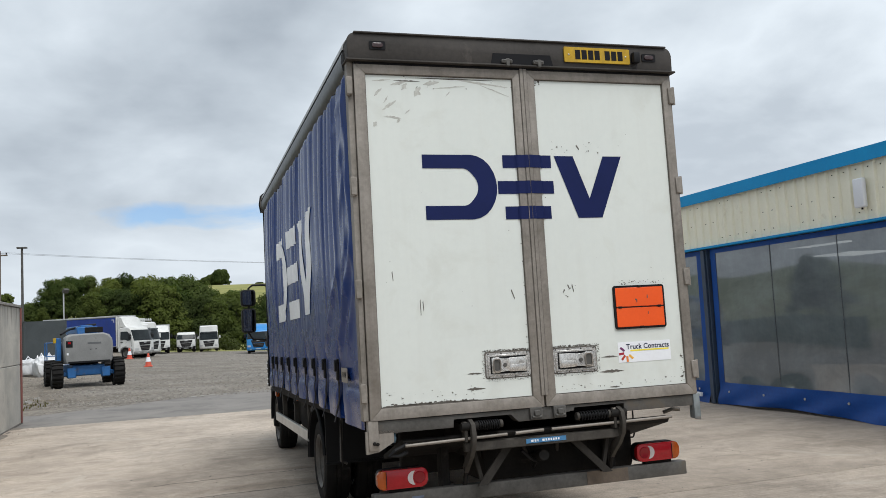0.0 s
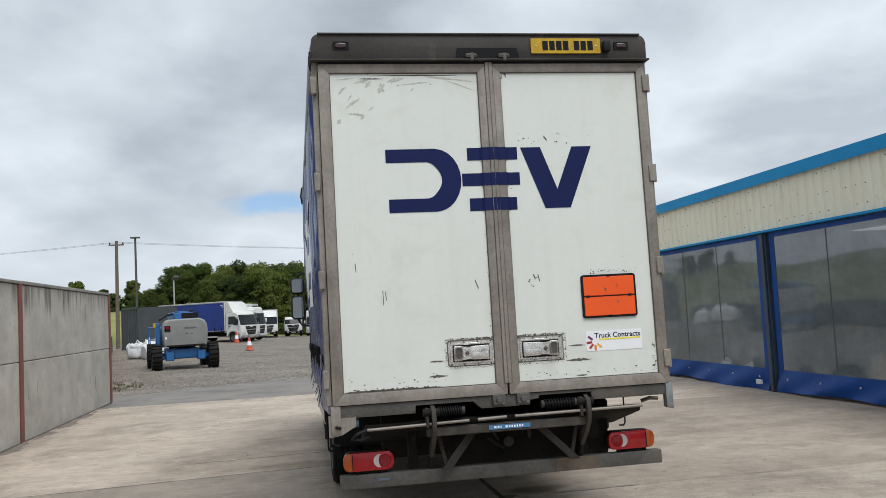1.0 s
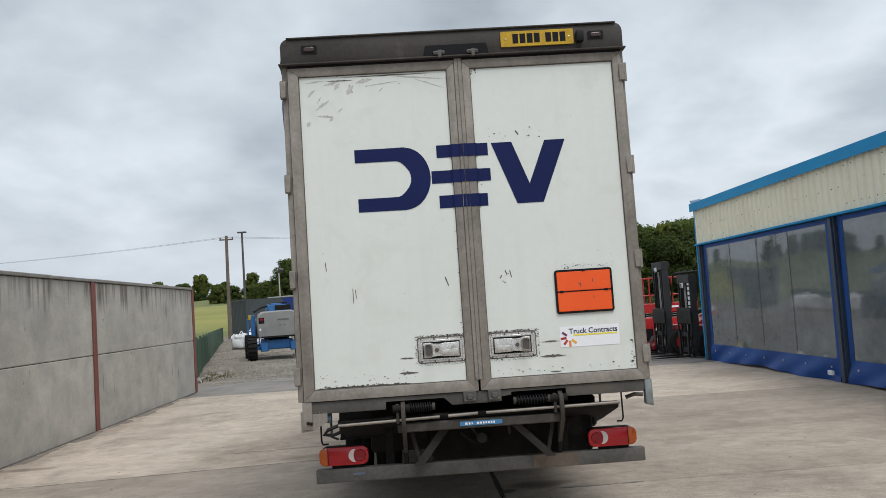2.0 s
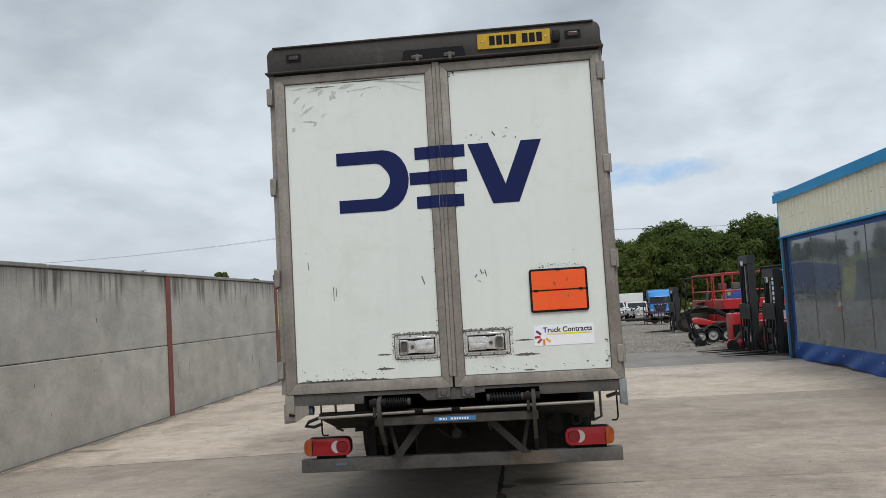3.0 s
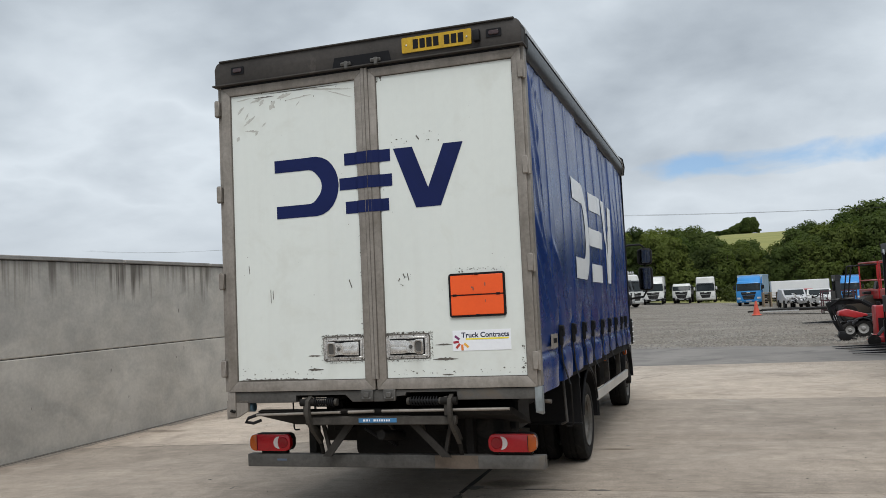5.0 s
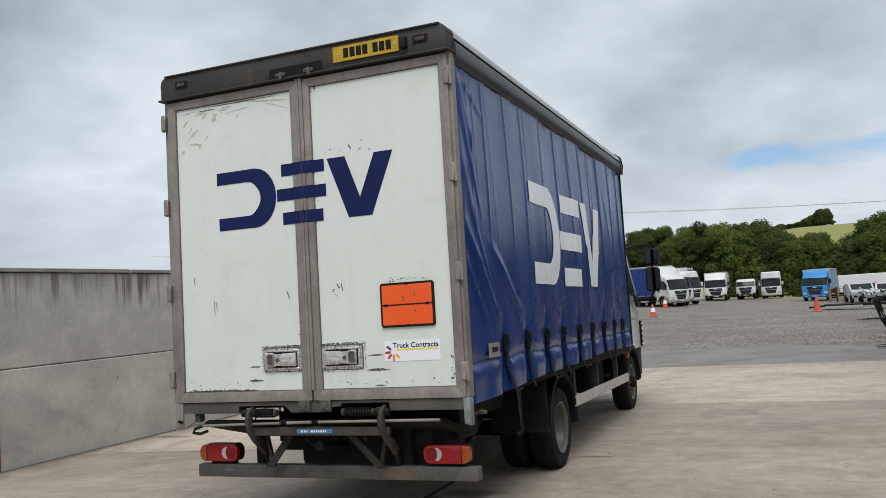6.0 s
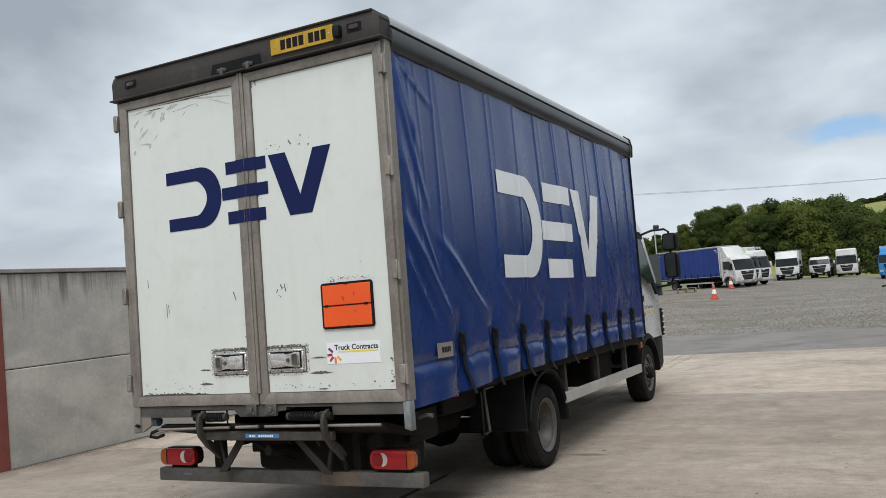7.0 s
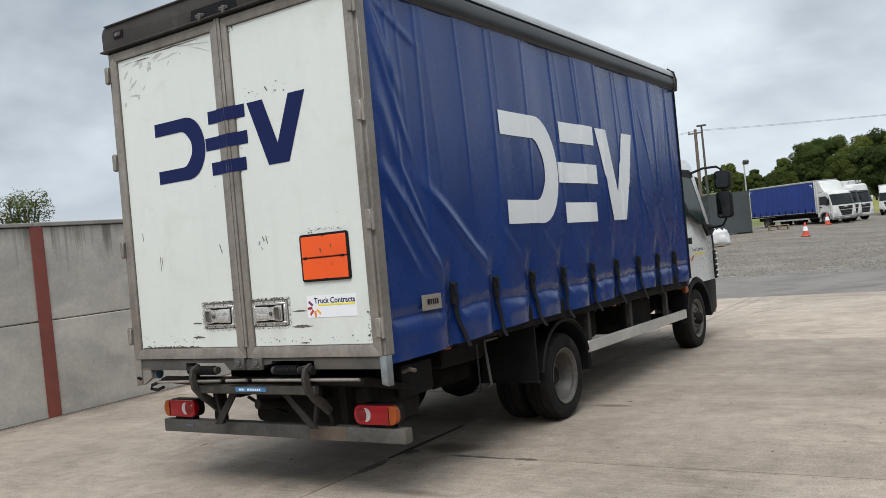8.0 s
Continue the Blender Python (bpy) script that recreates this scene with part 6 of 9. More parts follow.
part("windscreen", bm, M_BLACKTRIM, cab)
bm = bmesh.new()
bx(bm, -0.7, 0.7, 7.70, 7.76, 0.95, 1.3, 0.02)
part("grille", bm, M_BLACKTRIM, cab)
bm = bmesh.new()
cy(bm, (0.82, 6.35, 2.50), (0.82, 6.35, 2.58), 0.035)
lathe(bm, [(0, 0.05), (0.04, 0.045), (0.07, 0.015)], (0.82, 6.35, 2.58), 2, 12)
part("roof_horn", bm, M_BLACKTRIM, cab)


# ---------------------------------------------------------------- trees and hedges
def leaf_mat(name, a, b):
    m = surf(name, a, b, 0.35, 5, 0.7, bump=0.0, island=0.14, spec=0.06)
    t = m.node_tree
    p = t.nodes["Principled BSDF"]
    own = t.nodes.new("ShaderNodeObjectInfo").outputs["Random"]
    shade = ramp(t, own, [(0.0, (0.62, 0.70, 0.60)), (0.35, (0.85, 0.88, 0.85)), (0.7, (1.02, 1.0, 0.95)), (1.0, (1.38, 1.26, 0.98))])
    t.links.new(mix(t, 1.0, p.inputs["Base Color"].links[0].from_socket, shade, "MULTIPLY"), p.inputs["Base Color"])
    thin = t.nodes.new("ShaderNodeBsdfTranslucent")
    t.links.new(mix(t, 1.0, p.inputs["Base Color"].links[0].from_socket, (1.15, 1.25, 0.75), "MULTIPLY"), thin.inputs[0])
    both = t.nodes.new("ShaderNodeMixShader")
    both.inputs[0].default_value = 0.42
    t.links.new(p.outputs[0], both.inputs[1])
    t.links.new(thin.outputs[0], both.inputs[2])
    t.links.new(both.outputs[0], t.nodes["Material Output"].inputs[0])
    return m


M_LEAF = leaf_mat("broad_leaves", (0.105, 0.136, 0.044), (0.058, 0.080, 0.025))
M_LEAF2 = leaf_mat("light_leaves", (0.125, 0.150, 0.044), (0.072, 0.095, 0.028))
M_LEAF3 = leaf_mat("dark_leaves", (0.068, 0.090, 0.032), (0.036, 0.052, 0.018))
M_BARK = surf("bark", (0.10, 0.08, 0.06), (0.05, 0.042, 0.033), 3, 20, 0.9, bump=0.15)


def leaf_mesh(rng, lobes, per, size, middle=None):
    """Ragged leaf sprays scattered through the lobes of a crown, as vertices and faces."""
    vs, fs, ns = [], [], []

    def whole(c):
        return (c - middle).normalized() if middle is not None else Vector((0, 0, 1))
    for (cx, cyv, cz), (rx, ry, rz) in lobes:
        n = int(per * rx * rz)
        for _ in range(n):
            while True:
                p = Vector((rng.uniform(-1, 1), rng.uniform(-1, 1), rng.uniform(-1, 1)))
                if 0.25 < p.length < 1:
                    break
            p = p.normalized() * (p.length ** 0.45) * rng.uniform(0.88, 1.14)
            if p.z < -0.75 and rng.random() < 0.6:
                continue
            wob = 1 + 0.40 * noise.noise((p.x * 2.3 + cx, p.y * 2.3 + cyv, p.z * 2.3 + cz))
            c = Vector((cx + p.x * rx * wob, cyv + p.y * ry * wob, cz + p.z * rz * wob))
            s = size * (0.5 + rng.random())
            d = (p + 0.9 * Vector((rng.uniform(-1, 1), rng.uniform(-1, 1), rng.uniform(-0.4, 1)))).normalized()
            u, v = basis(d)
            a = rng.random() * 6.28
            u, v = u * math.cos(a) + v * math.sin(a), v * math.cos(a) - u * math.sin(a)
            k = len(vs)
            vs += [c - u * s, c - v * s * 0.5 - d * s * 0.15, c + u * s * (0.7 + 0.5 * rng.random()), c + v * s * (0.4 + 0.4 * rng.random()) - d * s * 0.2]
            fs += [(k, k + 1, k + 2), (k, k + 2, k + 3)]
            soft = (0.50 * p.normalized() + 0.30 * d + 0.35 * whole(c) + Vector((0, 0, 0.28))).normalized()
            ns += [soft] * 4
    return vs, fs, ns


def leaf_object(name, vs, fs, ns, material):
    """Leaves as one mesh, each shaded with the bend of the spray that it sits in."""
    me = bpy.data.meshes.new(name)
    me.from_pydata(vs, [], fs)
    me.materials.append(material)
    me.polygons.foreach_set("use_smooth", [True] * len(fs))
    me.normals_split_custom_set_from_vertices(ns)
    return new(name, me)


def make_tree(seed, h, spread, material, label, size=0.15, per=480, trunk=True, name="tree", cat="tree"):
    rng = random.Random(seed)
    root = thing(name, pose(0, 0, 0), label, cat)
    lobes = []
    bm = bmesh.new()
    th = h * 0.28
    tube(bm, [(0, 0, -0.3), (0.05, 0.03, th * 0.5), (0.0, 0.08, th), (0.1, 0.0, h * 0.6)], 0.02 * h, 8)
    for i in range(38):
        a = 2.4 * i + rng.random()
        f = i / 37
        zz = h * (0.20 + 0.68 * f + 0.05 * rng.random())
        reach = spread * (0.80 - 0.62 * max(0, f - 0.35) - 0.25 * max(0, 0.25 - f)) * (0.45 + 0.65 * rng.random())
        e = (reach * math.cos(a), reach * math.sin(a), zz)
        r = spread * (0.15 + 0.17 * rng.random())
        lobes.append((e, (r, r, r * (0.68 + 0.3 * rng.random()))))
        tube(bm, [(0, 0, th + 0.25 * i * h / 45), (e[0] * 0.5, e[1] * 0.5, (th + zz) / 2), (e[0] * 0.92, e[1] * 0.92, zz)], 0.006 * h, 5)
    lobes.append(((0, 0, h * 0.84), (spread * 0.30, spread * 0.30, h * 0.14)))
    lobes.append(((0.1, 0, h * 0.5), (spread * 0.50, spread * 0.50, h * 0.26)))
    if trunk:
        part("trunk", bm, M_BARK, root)
    else:
        bm.free()
    o = leaf_object("crown", *leaf_mesh(rng, lobes, per, size, Vector((0, 0, 0.45 * h))), material)
    o.parent = root
    return root


def at_land(x, y, s=1.0, turn=0.0, dz=0.0):
    return pose(x, y, land(x, y) + dz, 0, 0, turn) @ Matrix.Diagonal((s, s, s, 1))


def plant(src, x, y, s, turn, dz=0.0):
    """A copy of a tree; dz sets its bole down behind the bank that hides its foot."""
    o = copy_thing(src, at_land(x, y, 1.0, turn, dz))
    o.scale = (s, s, s)
    return o


PLACES = [(-15.0, 129.0), (-6.6, 129.5), (20.5, 124.0), (24.0, 130.0)]
TREES = [make_tree(1, 10.0, 4.2, M_LEAF, "broad green deciduous tree in full leaf"), make_tree(2, 9.6, 4.6, M_LEAF3, "dark green deciduous tree in full leaf"),
         make_tree(3, 8.6, 3.6, M_LEAF2, "light green young deciduous tree"), make_tree(4, 11.0, 4.0, M_LEAF, "tall green deciduous tree in full leaf")]
_t = random.Random(9)
# how high the wood stands along its length, as x and height
WOOD = [(-26, 3.5), (-21.4, 5.9), (-19, 7.4), (-18.2, 7.0), (-17.3, 8.6), (-16.2, 9.8), (-14.8, 10.3), (-11.6, 9.9), (-10.7, 8.9), (-9.3, 8.2), (-8.6, 10.0), (-7, 10.6), (-5.8, 10.5), (-4.3, 9.8), (-2.5, 10.1), (0, 9.8), (1.8, 9.5),
        (3.6, 9.0), (5.2, 8.1), (6.6, 7.5), (8.6, 8.2), (10.2, 6.9), (11.2, 4.2), (11.9, 5.2), (13.1, 8.6), (14.6, 9.6), (16, 9.9), (16.9, 8.8), (18.6, 9.4), (20.5, 10.0), (22.6, 11.6), (24, 12.0), (25.7, 10.8), (29, 10.9), (30.4, 9.2), (32.9, 10.4), (34.2, 12.0), (37, 12.8), (44, 12.0), (62, 12.0)]


def wood_top(x):
    for (a, p), (b, r) in zip(WOOD, WOOD[1:]):
        if x <= b:
            return p + (r - p) * max(0, x - a) / (b - a)
    return WOOD[-1][1]


def tree_scale(xx, yy, k, share):
    """Where a tree stands behind the yard and how large it is, so that its crown ends at the wood's height."""
    top = 0.45 * min(wood_top(xx + d) for d in (-1.9, -1.2, -0.6, 0, 0.6, 1.2, 1.9)) + 0.55 * wood_top(xx)
    far = (yy + 2) / 127
    share += 0.09 * smooth(-5, -9.5, xx)
    px = 3 + (xx - 3) * far
    return px, (1.6 + (top - 1.6) * far * share - land(px, yy)) / ((1 - 0.20 * smooth(-14, -8, xx)) * (9.9, 9.5, 8.5, 10.9)[k])


for k, (o, (x, y)) in enumerate(zip(TREES, PLACES)):
    px, s = tree_scale(x, y, k, 0.96)
    o.matrix_basis = at_land(px, y, 1.0, 30 * x, -2.0 * s * smooth(-14, -8, x))
    o.scale = (s, s, s)
    o["group"] = "trees behind the yard"
for y0, step, share, low in ((129, 1.75, 0.97, 0.05), (123.5, 2.3, 0.82, 0.14)):
    x = -22.5 + step * _t.random()
    while x < 58:
        xx, yy, k = x + 0.4 * _t.uniform(-1, 1), y0 + 2.0 * _t.uniform(-1, 1), _t.choice((0, 0, 1, 3, 3, 2))
        px, s = tree_scale(xx, yy, k, share + low * _t.uniform(-1, 1))
        if s > 0.16:
            plant(TREES[k], px, yy, s, _t.random() * 360, -2.0 * s * smooth(-14, -8, xx))["group"] = "trees behind the yard"
        x += step * (0.8 + 0.4 * _t.random()) * (0.7 if wood_top(xx) < 8.5 else 1.0)
# far ridge trees and hedge line on the hill
FAR = [make_tree(5, 10.0, 4.4, M_LEAF, "dark distant deciduous tree on the hill", 0.30, 240), make_tree(6, 9.6, 4.2, M_LEAF, "green distant deciduous tree on the hill", 0.30, 240)]
for o, (x, y) in zip(FAR, ((-60, 238), (-66, 241))):
    o.matrix_basis = at_land(x, y, 1.0, 0)
    o.scale = (0.5, 0.5, 0.5)
    o["group"] = "trees on the ridge"
for i in range(20):
    x = 5.5 + 0.62 * i + 0.5 * _t.random()
    o = plant(FAR[i % 2], x, 332 + 8 * _t.random(), 0.5, _t.random() * 360)
    k = (2.4 + 3.6 * smooth(6, 15.5, x) * smooth(18.6, 17.0, x)) * (0.85 + 0.3 * _t.random()) / 10
    o.scale = (0.5, 0.5, k)
    o["group"] = "trees on the ridge"
for i in range(26):
    x = -14 + 1.0 * i if i < 19 else 30 + 4 * (i - 19)
    o = plant(FAR[i % 2], x + 0.5 * _t.random(), 334 + 8 * _t.random(), 0.4, _t.random() * 360)
    o.scale = (0.55, 0.5, (3.0 if i < 19 else 2.0) / 10 * (0.8 + 0.4 * _t.random()))
    o["group"] = "trees on the ridge"
for i in range(12):
    plant(FAR[i % 2], -42 - 7 * i + 3 * _t.random(), 235 + 10 * _t.random(), 0.45 + 0.3 * _t.random(), _t.random() * 360)["group"] = "trees on the ridge"
for x, y, s, k in ((-33, 170, 0.50, 1), (-37, 175, 0.52, 0), (-30, 172, 0.46, 1), (-27.5, 168, 0.42, 0)):
    plant(FAR[k], x, y, s, _t.random() * 360, -2.6 * s)["group"] = "trees on the ridge"
# trees over the wall to the west
sapling = make_tree(8, 5.7, 1.75, leaf_mat("pale_leaves", (0.135, 0.165, 0.065), (0.08, 0.10, 0.038)), "small light green tree with a thin crown", 0.045, 1500)
sapling.matrix_basis = at_land(-27.9, 21.6, 1.0, 80)
sapling["group"] = "trees west of the wall"
for x, y, s, k in ((-15.2, 37.0, 0.37, 0), (-34, 8, 0.55, 1), (-40, -2, 0.6, 0), (-38, -14, 0.55, 1), (-42, 15, 0.5, 3), (-36, -28, 0.6, 0)):
    plant(TREES[k], x, y, s, _t.random() * 360)["group"] = "trees west of the wall"


def make_hedge():
    """Scrub, brambles and long grass along the far side of the yard: too many stems to count."""
    rng = random.Random(31)
    lobes = []
    for i in range(150):
        x = -4 + 65 * rng.random()
        y = 101 + 8 * rng.random() - (4 if x > 6 else 0)
        r = 0.45 + 0.75 * rng.random()
        lobes.append(((x, y, land(x, y) + r * 0.45), (r * 1.3, r, r * (0.7 + 0.5 * rng.random()))))
    for i in range(70):
        x = -19 + 19 * rng.random()
        y = 118 + 8 * rng.random() + 3 * smooth(-8, -18, x)
        r = 0.3 + 0.55 * rng.random()
        lobes.append(((x, y, land(x, y) + r * 0.5), (r * 1.3, r, r * (0.8 + 0.5 * rng.random()))))
    tagged(leaf_object("scrub", *leaf_mesh(rng, lobes, 110, 0.2), leaf_mat("scrub_leaves", (0.070, 0.086, 0.032), (0.034, 0.042, 0.016))), "rough green scrub and brambles behind the yard", "scrub", kind="stuff")
    lobes = [((-60 + 3.2 * i + rng.random(), 228 + 3 * rng.random(), land(-60 + 3.2 * i, 228) + 0.8), (2.2, 1.2, 1.2)) for i in range(9)]
    tagged(leaf_object("far_hedge", *leaf_mesh(rng, lobes, 70, 0.42), M_LEAF3), "dark field hedge on the rising land", "hedge", kind="stuff")
    # weeds along the fence by the wall end
    vs, fs = [], []
    for _ in range(1500):
        k = rng.random() ** 1.6
        x, y = -4.1 - 5.0 * k + rng.gauss(0, 0.35), 23.8 + 30 * k + rng.gauss(0, 0.6)
        h = 0.02 + 0.09 * rng.random() ** 2
        a = rng.random() * 6.28
        dx, dy = 0.02 * math.cos(a), 0.02 * math.sin(a)
        n = len(vs)
        vs += [(x - dx, y - dy, -0.03), (x + dx, y + dy, -0.03), (x + 0.1 * h * rng.uniform(-4, 4), y + 0.1 * h * rng.uniform(-4, 4), h)]
        fs.append((n, n + 1, n + 2))
    me = bpy.data.meshes.new("weeds")
    me.from_pydata(vs, [], fs)
    me.materials.append(leaf_mat("dry_weeds", (0.17, 0.13, 0.065), (0.08, 0.085, 0.03)))
    tagged(new("weeds", me), "thin dry weeds along the yard edge", "weeds", kind="stuff")


make_hedge()


# ---------------------------------------------------------------- parked lorries
def paint(name, col):
    return surf(name, col, tuple(c * 0.85 for c in col), 1.0, 20, 0.35, bump=0.005, coat=0.2)


M_WHITE = surf("white_vehicle_paint", (0.66, 0.66, 0.64), (0.52, 0.52, 0.50), 1.0, 20, 0.4, bump=0.005, dirt=(0.34, 0.33, 0.31), dirt_at=(0.60, 0.80), dirt_scale=2.0)
M_BLUECAB = paint("sky_blue_vehicle_paint", (0.02, 0.22, 0.55))
M_BLUESIDE = surf("bright_blue_curtain", (0.008, 0.036, 0.24), (0.006, 0.026, 0.17), 0.8, 20, 0.45, bump=0.02)
M_DARKGLASS = surf("dark_windscreen", (0.025, 0.03, 0.032), rough=0.08, bump=0, spec=0.2)
M_SCREEN = surf("windscreen", (0.022, 0.028, 0.030), (0.010, 0.013, 0.015), 1.5, 6, 0.08, bump=0, spec=0.2)
M_SMOKE = surf("smoked_visor", (0.05, 0.055, 0.06), rough=0.2, bump=0)
M_LAMPGLASS = surf("headlamp_glass", (0.55, 0.56, 0.56), rough=0.15, bump=0)


def small_wheel(parent, cx, yv, r, w, s, mat_r=None):
    bm = bmesh.new()
    lathe(bm, [(-w / 2, r * 0.6), (-w / 2, r * 0.93), (-w * 0.36, r), (w * 0.36, r), (w / 2, r * 0.93), (w / 2, r * 0.6), (-w / 2, r * 0.6)], (cx, yv, r), 0, 22, caps=False)
    t = part("wheel", bm, M_RUBBER, parent)
    bm = bmesh.new()
    lathe(bm, [(-w * 0.45, r * 0.3), (-w * 0.48, r * 0.6), (w * 0.48, r * 0.6), (w * 0.30, r * 0.5), (w * 0.34, r * 0.22), (w * 0.4, r * 0.2)][::1], (cx, yv, r), 0, 18)
    part("rim", bm, mat_r or M_BARSTEEL, t)
    return t


def lorry(name, m, label, cab_m, body, body_m, length, height, cab_h, grille, width=2.35, sleeper=0.0, s=1.0, deflector=True, lamps=False):
    """A rigid lorry; its own frame has the front at +y end of its length, on the ground."""
    root = thing(name, m, label, "lorry", "parked lorries")
    root.scale = (s, s, s)
    cl = 1.75 + sleeper
    y1 = length
    w = width / 2
    zt = min(cab_h - 0.28, 2.34)
    nose = [(0.34, -0.12), (0.44, -0.02), (0.72, 0.0), (1.28, -0.02), (1.48, -0.07), (zt, -0.34), (cab_h - 0.14, -0.45), (cab_h - 0.04, -0.60), (cab_h, -0.85)]

    def fy(z):
        for (a, p), (b, r) in zip(nose, nose[1:]):
            if z <= b:
                return y1 + p + (r - p) * max(0, z - a) / (b - a)
        return y1 + nose[-1][1]

    def plan(f):
        return -0.20 * abs(f) ** 4

    def half(z):
        return w - 0.03 - 0.06 * smooth(1.5, cab_h, z)
    bm = bmesh.new()
    back = [(y1 - cl, cab_h - 0.10), (y1 - cl, 0.62), (y1 - 1.60, 0.62), (y1 - 1.50, 0.90), (y1 - 1.05, 1.03), (y1 - 0.60, 0.90), (y1 - 0.50, 0.50)]
    rows = []
    for f in (-1, -0.99, -0.96, -0.9, -0.8, -0.65, -0.4, 0, 0.4, 0.65, 0.8, 0.9, 0.96, 0.99, 1):
        tuck = 0.07 * max(0, (abs(f) - 0.9) / 0.1) ** 2
        row = [bm.verts.new((half(z) * f, y1 + p + plan(f), z - (tuck if z > cab_h - 0.15 else 0))) for z, p in nose]
        row += [bm.verts.new((half(z) * f, yv, z - (tuck if z > cab_h - 0.15 else 0))) for yv, z in back]
        rows.append(row)
    for a, b in zip(rows, rows[1:]):
        skin(bm, a, b)
    bm.faces.new(rows[0])
    bm.faces.new(rows[-1][::-1])
    cab_ = part("cab", bm, cab_m, root, smooth=32)
    low_m = {"dark": M_BLACKTRIM, "grey": M_BUMPER}.get(grille, cab_m)

    def front(x0, x1, z0, z1, o, mat_, nm, lab="", par=cab_, cut=0.0):
        """A plate that lies on the curved nose; cut narrows its lower edge."""
        bm = bmesh.new()
        a, b = [], []
        for j in range(6):
            z = z0 + (z1 - z0) * j / 5
            n = cut * (1 - j / 5)
            xs = [x0 + n + (x1 - x0 - 2 * n) * i / 12 for i in range(13)]
            a.append([bm.verts.new((x, fy(z) + plan(x / w) + o, z)) for x in xs])
            b.append([bm.verts.new((x, fy(z) + plan(x / w) - 0.05, z)) for x in xs])
        for j in range(5):
            for i in range(12):
                bm.faces.new((a[j][i], a[j][i + 1], a[j + 1][i + 1], a[j + 1][i]))
            bm.faces.new((b[j][0], a[j][0], a[j + 1][0], b[j + 1][0]))
            bm.faces.new((a[j][12], b[j][12], b[j + 1][12], a[j + 1][12]))
        for i in range(12):
            bm.faces.new((b[0][i], b[0][i + 1], a[0][i + 1], a[0][i]))
            bm.faces.new((a[5][i], a[5][i + 1], b[5][i + 1], b[5][i]))
        return part(nm, bm, mat_, par, lab)
    front(-w + 0.10, w - 0.10, 1.46, zt, 0.012, M_SCREEN, "windscreen", "dark windscreen", cut=-0.03)
    front(-0.70, 0.70, 1.08, 1.34, 0.012, M_BLACKTRIM, "grille_surround", cut=0.06)
    front(-0.62, 0.62, 0.62, 1.04, 0.012, M_BLACKTRIM, "grille_surround", cut=0.16)
    for q in (-1, 1):
        front(q * 0.45 - 0.34, q * 0.45 + 0.34, 1.47, 1.50, 0.024, M_BLACKTRIM, "wiper")
        front(min(q * (w - 0.42), q * (w - 0.10)), max(q * (w - 0.42), q * (w - 0.10)), 0.66, 0.84, 0.016, M_LAMPGLASS, "headlamp")
    if cab_h > 2.8:
        front(-w + 0.16, w - 0.16, zt + 0.01, zt + 0.13, 0.10, M_SMOKE, "sun_visor", "smoked sun visor")
    for i in range(3):
        front(-0.52 + 0.03 * i, 0.52 - 0.03 * i, 0.98 - 0.13 * i, 1.01 - 0.13 * i, 0.022, M_BARSTEEL, "grille_slat")
    front(-0.60, 0.60, 1.20, 1.225, 0.022, M_BARSTEEL, "grille_slat")
    front(-0.16, 0.16, 1.26, 1.32, 0.024, M_SILVER, "badge_bar")
    front(-w + 0.03, w - 0.03, 0.33, 0.58, 0.03, low_m, "bumper", cut=0.03)
    front(-0.26, 0.26, 0.42, 0.51, 0.036, M_LAMPGLASS, "plate_blank")
    for q in (-1, 1):
        if grille == "dark":
            front(min(q * (w - 0.30), q * (w - 0.02)), max(q * (w - 0.30), q * (w - 0.02)), 0.585, 0.65, 0.02, low_m, "bumper_corner")
        front(min(q * (w - 0.50), q * (w - 0.32)), max(q * (w - 0.50), q * (w - 0.32)), 0.40, 0.48, 0.036, M_LAMPGLASS, "fog_lamp")
        bm = bx(bmesh.new(), q * (w + 0.05), q * (w + 0.25), y1 - 0.52, y1 - 0.38, 1.60, 1.98, 0.04, seg=2)
        part("mirror", bm, cab_m if cab_h > 3 else M_BLACKTRIM, cab_)
        part("mirror_arm", tube(bmesh.new(), [(q * (w - 0.10), y1 - 0.50, 2.10), (q * (w + 0.14), y1 - 0.46, 2.08), (q * (w + 0.15), y1 - 0.46, 1.62), (q * (w - 0.06), y1 - 0.48, 1.50)], 0.018, 6), M_BLACKTRIM, cab_)

        def panel(pts, o0, o1, mat_, nm, lab=""):
            bm = bmesh.new()
            a = [bm.verts.new((q * (half(z) + o1), yv, z)) for yv, z in pts]
            b = [bm.verts.new((q * (half(z) - o0), yv, z)) for yv, z in pts]
            bm.faces.new(a)
            bm.faces.new(b[::-1])
            skin(bm, a, b)
            return part(nm, bm, mat_, cab_, lab)
        yd = max(y1 - cl + 0.15, y1 - 1.62)
        panel([(yd + 0.08, 1.56), (yd + 0.08, zt - 0.10), (y1 - 0.88, zt - 0.10), (y1 - 0.72, zt - 0.22), (y1 - 0.50, 1.50), (y1 - 0.80, 1.46), (y1 - 1.05, 1.56)], 0.01, 0.010, M_DARKGLASS, "side_window", "dark side window")
        panel([(yd, 1.02), (yd, zt - 0.03), (yd + 0.022, zt - 0.03), (yd + 0.022, 1.02)], 0.01, 0.004, M_BLACKTRIM, "door_gap")
        panel([(y1 - 0.44, 0.98), (y1 - 0.48, 1.46), (y1 - 0.46, 1.46), (y1 - 0.42, 0.98)], 0.01, 0.004, M_BLACKTRIM, "door_gap")
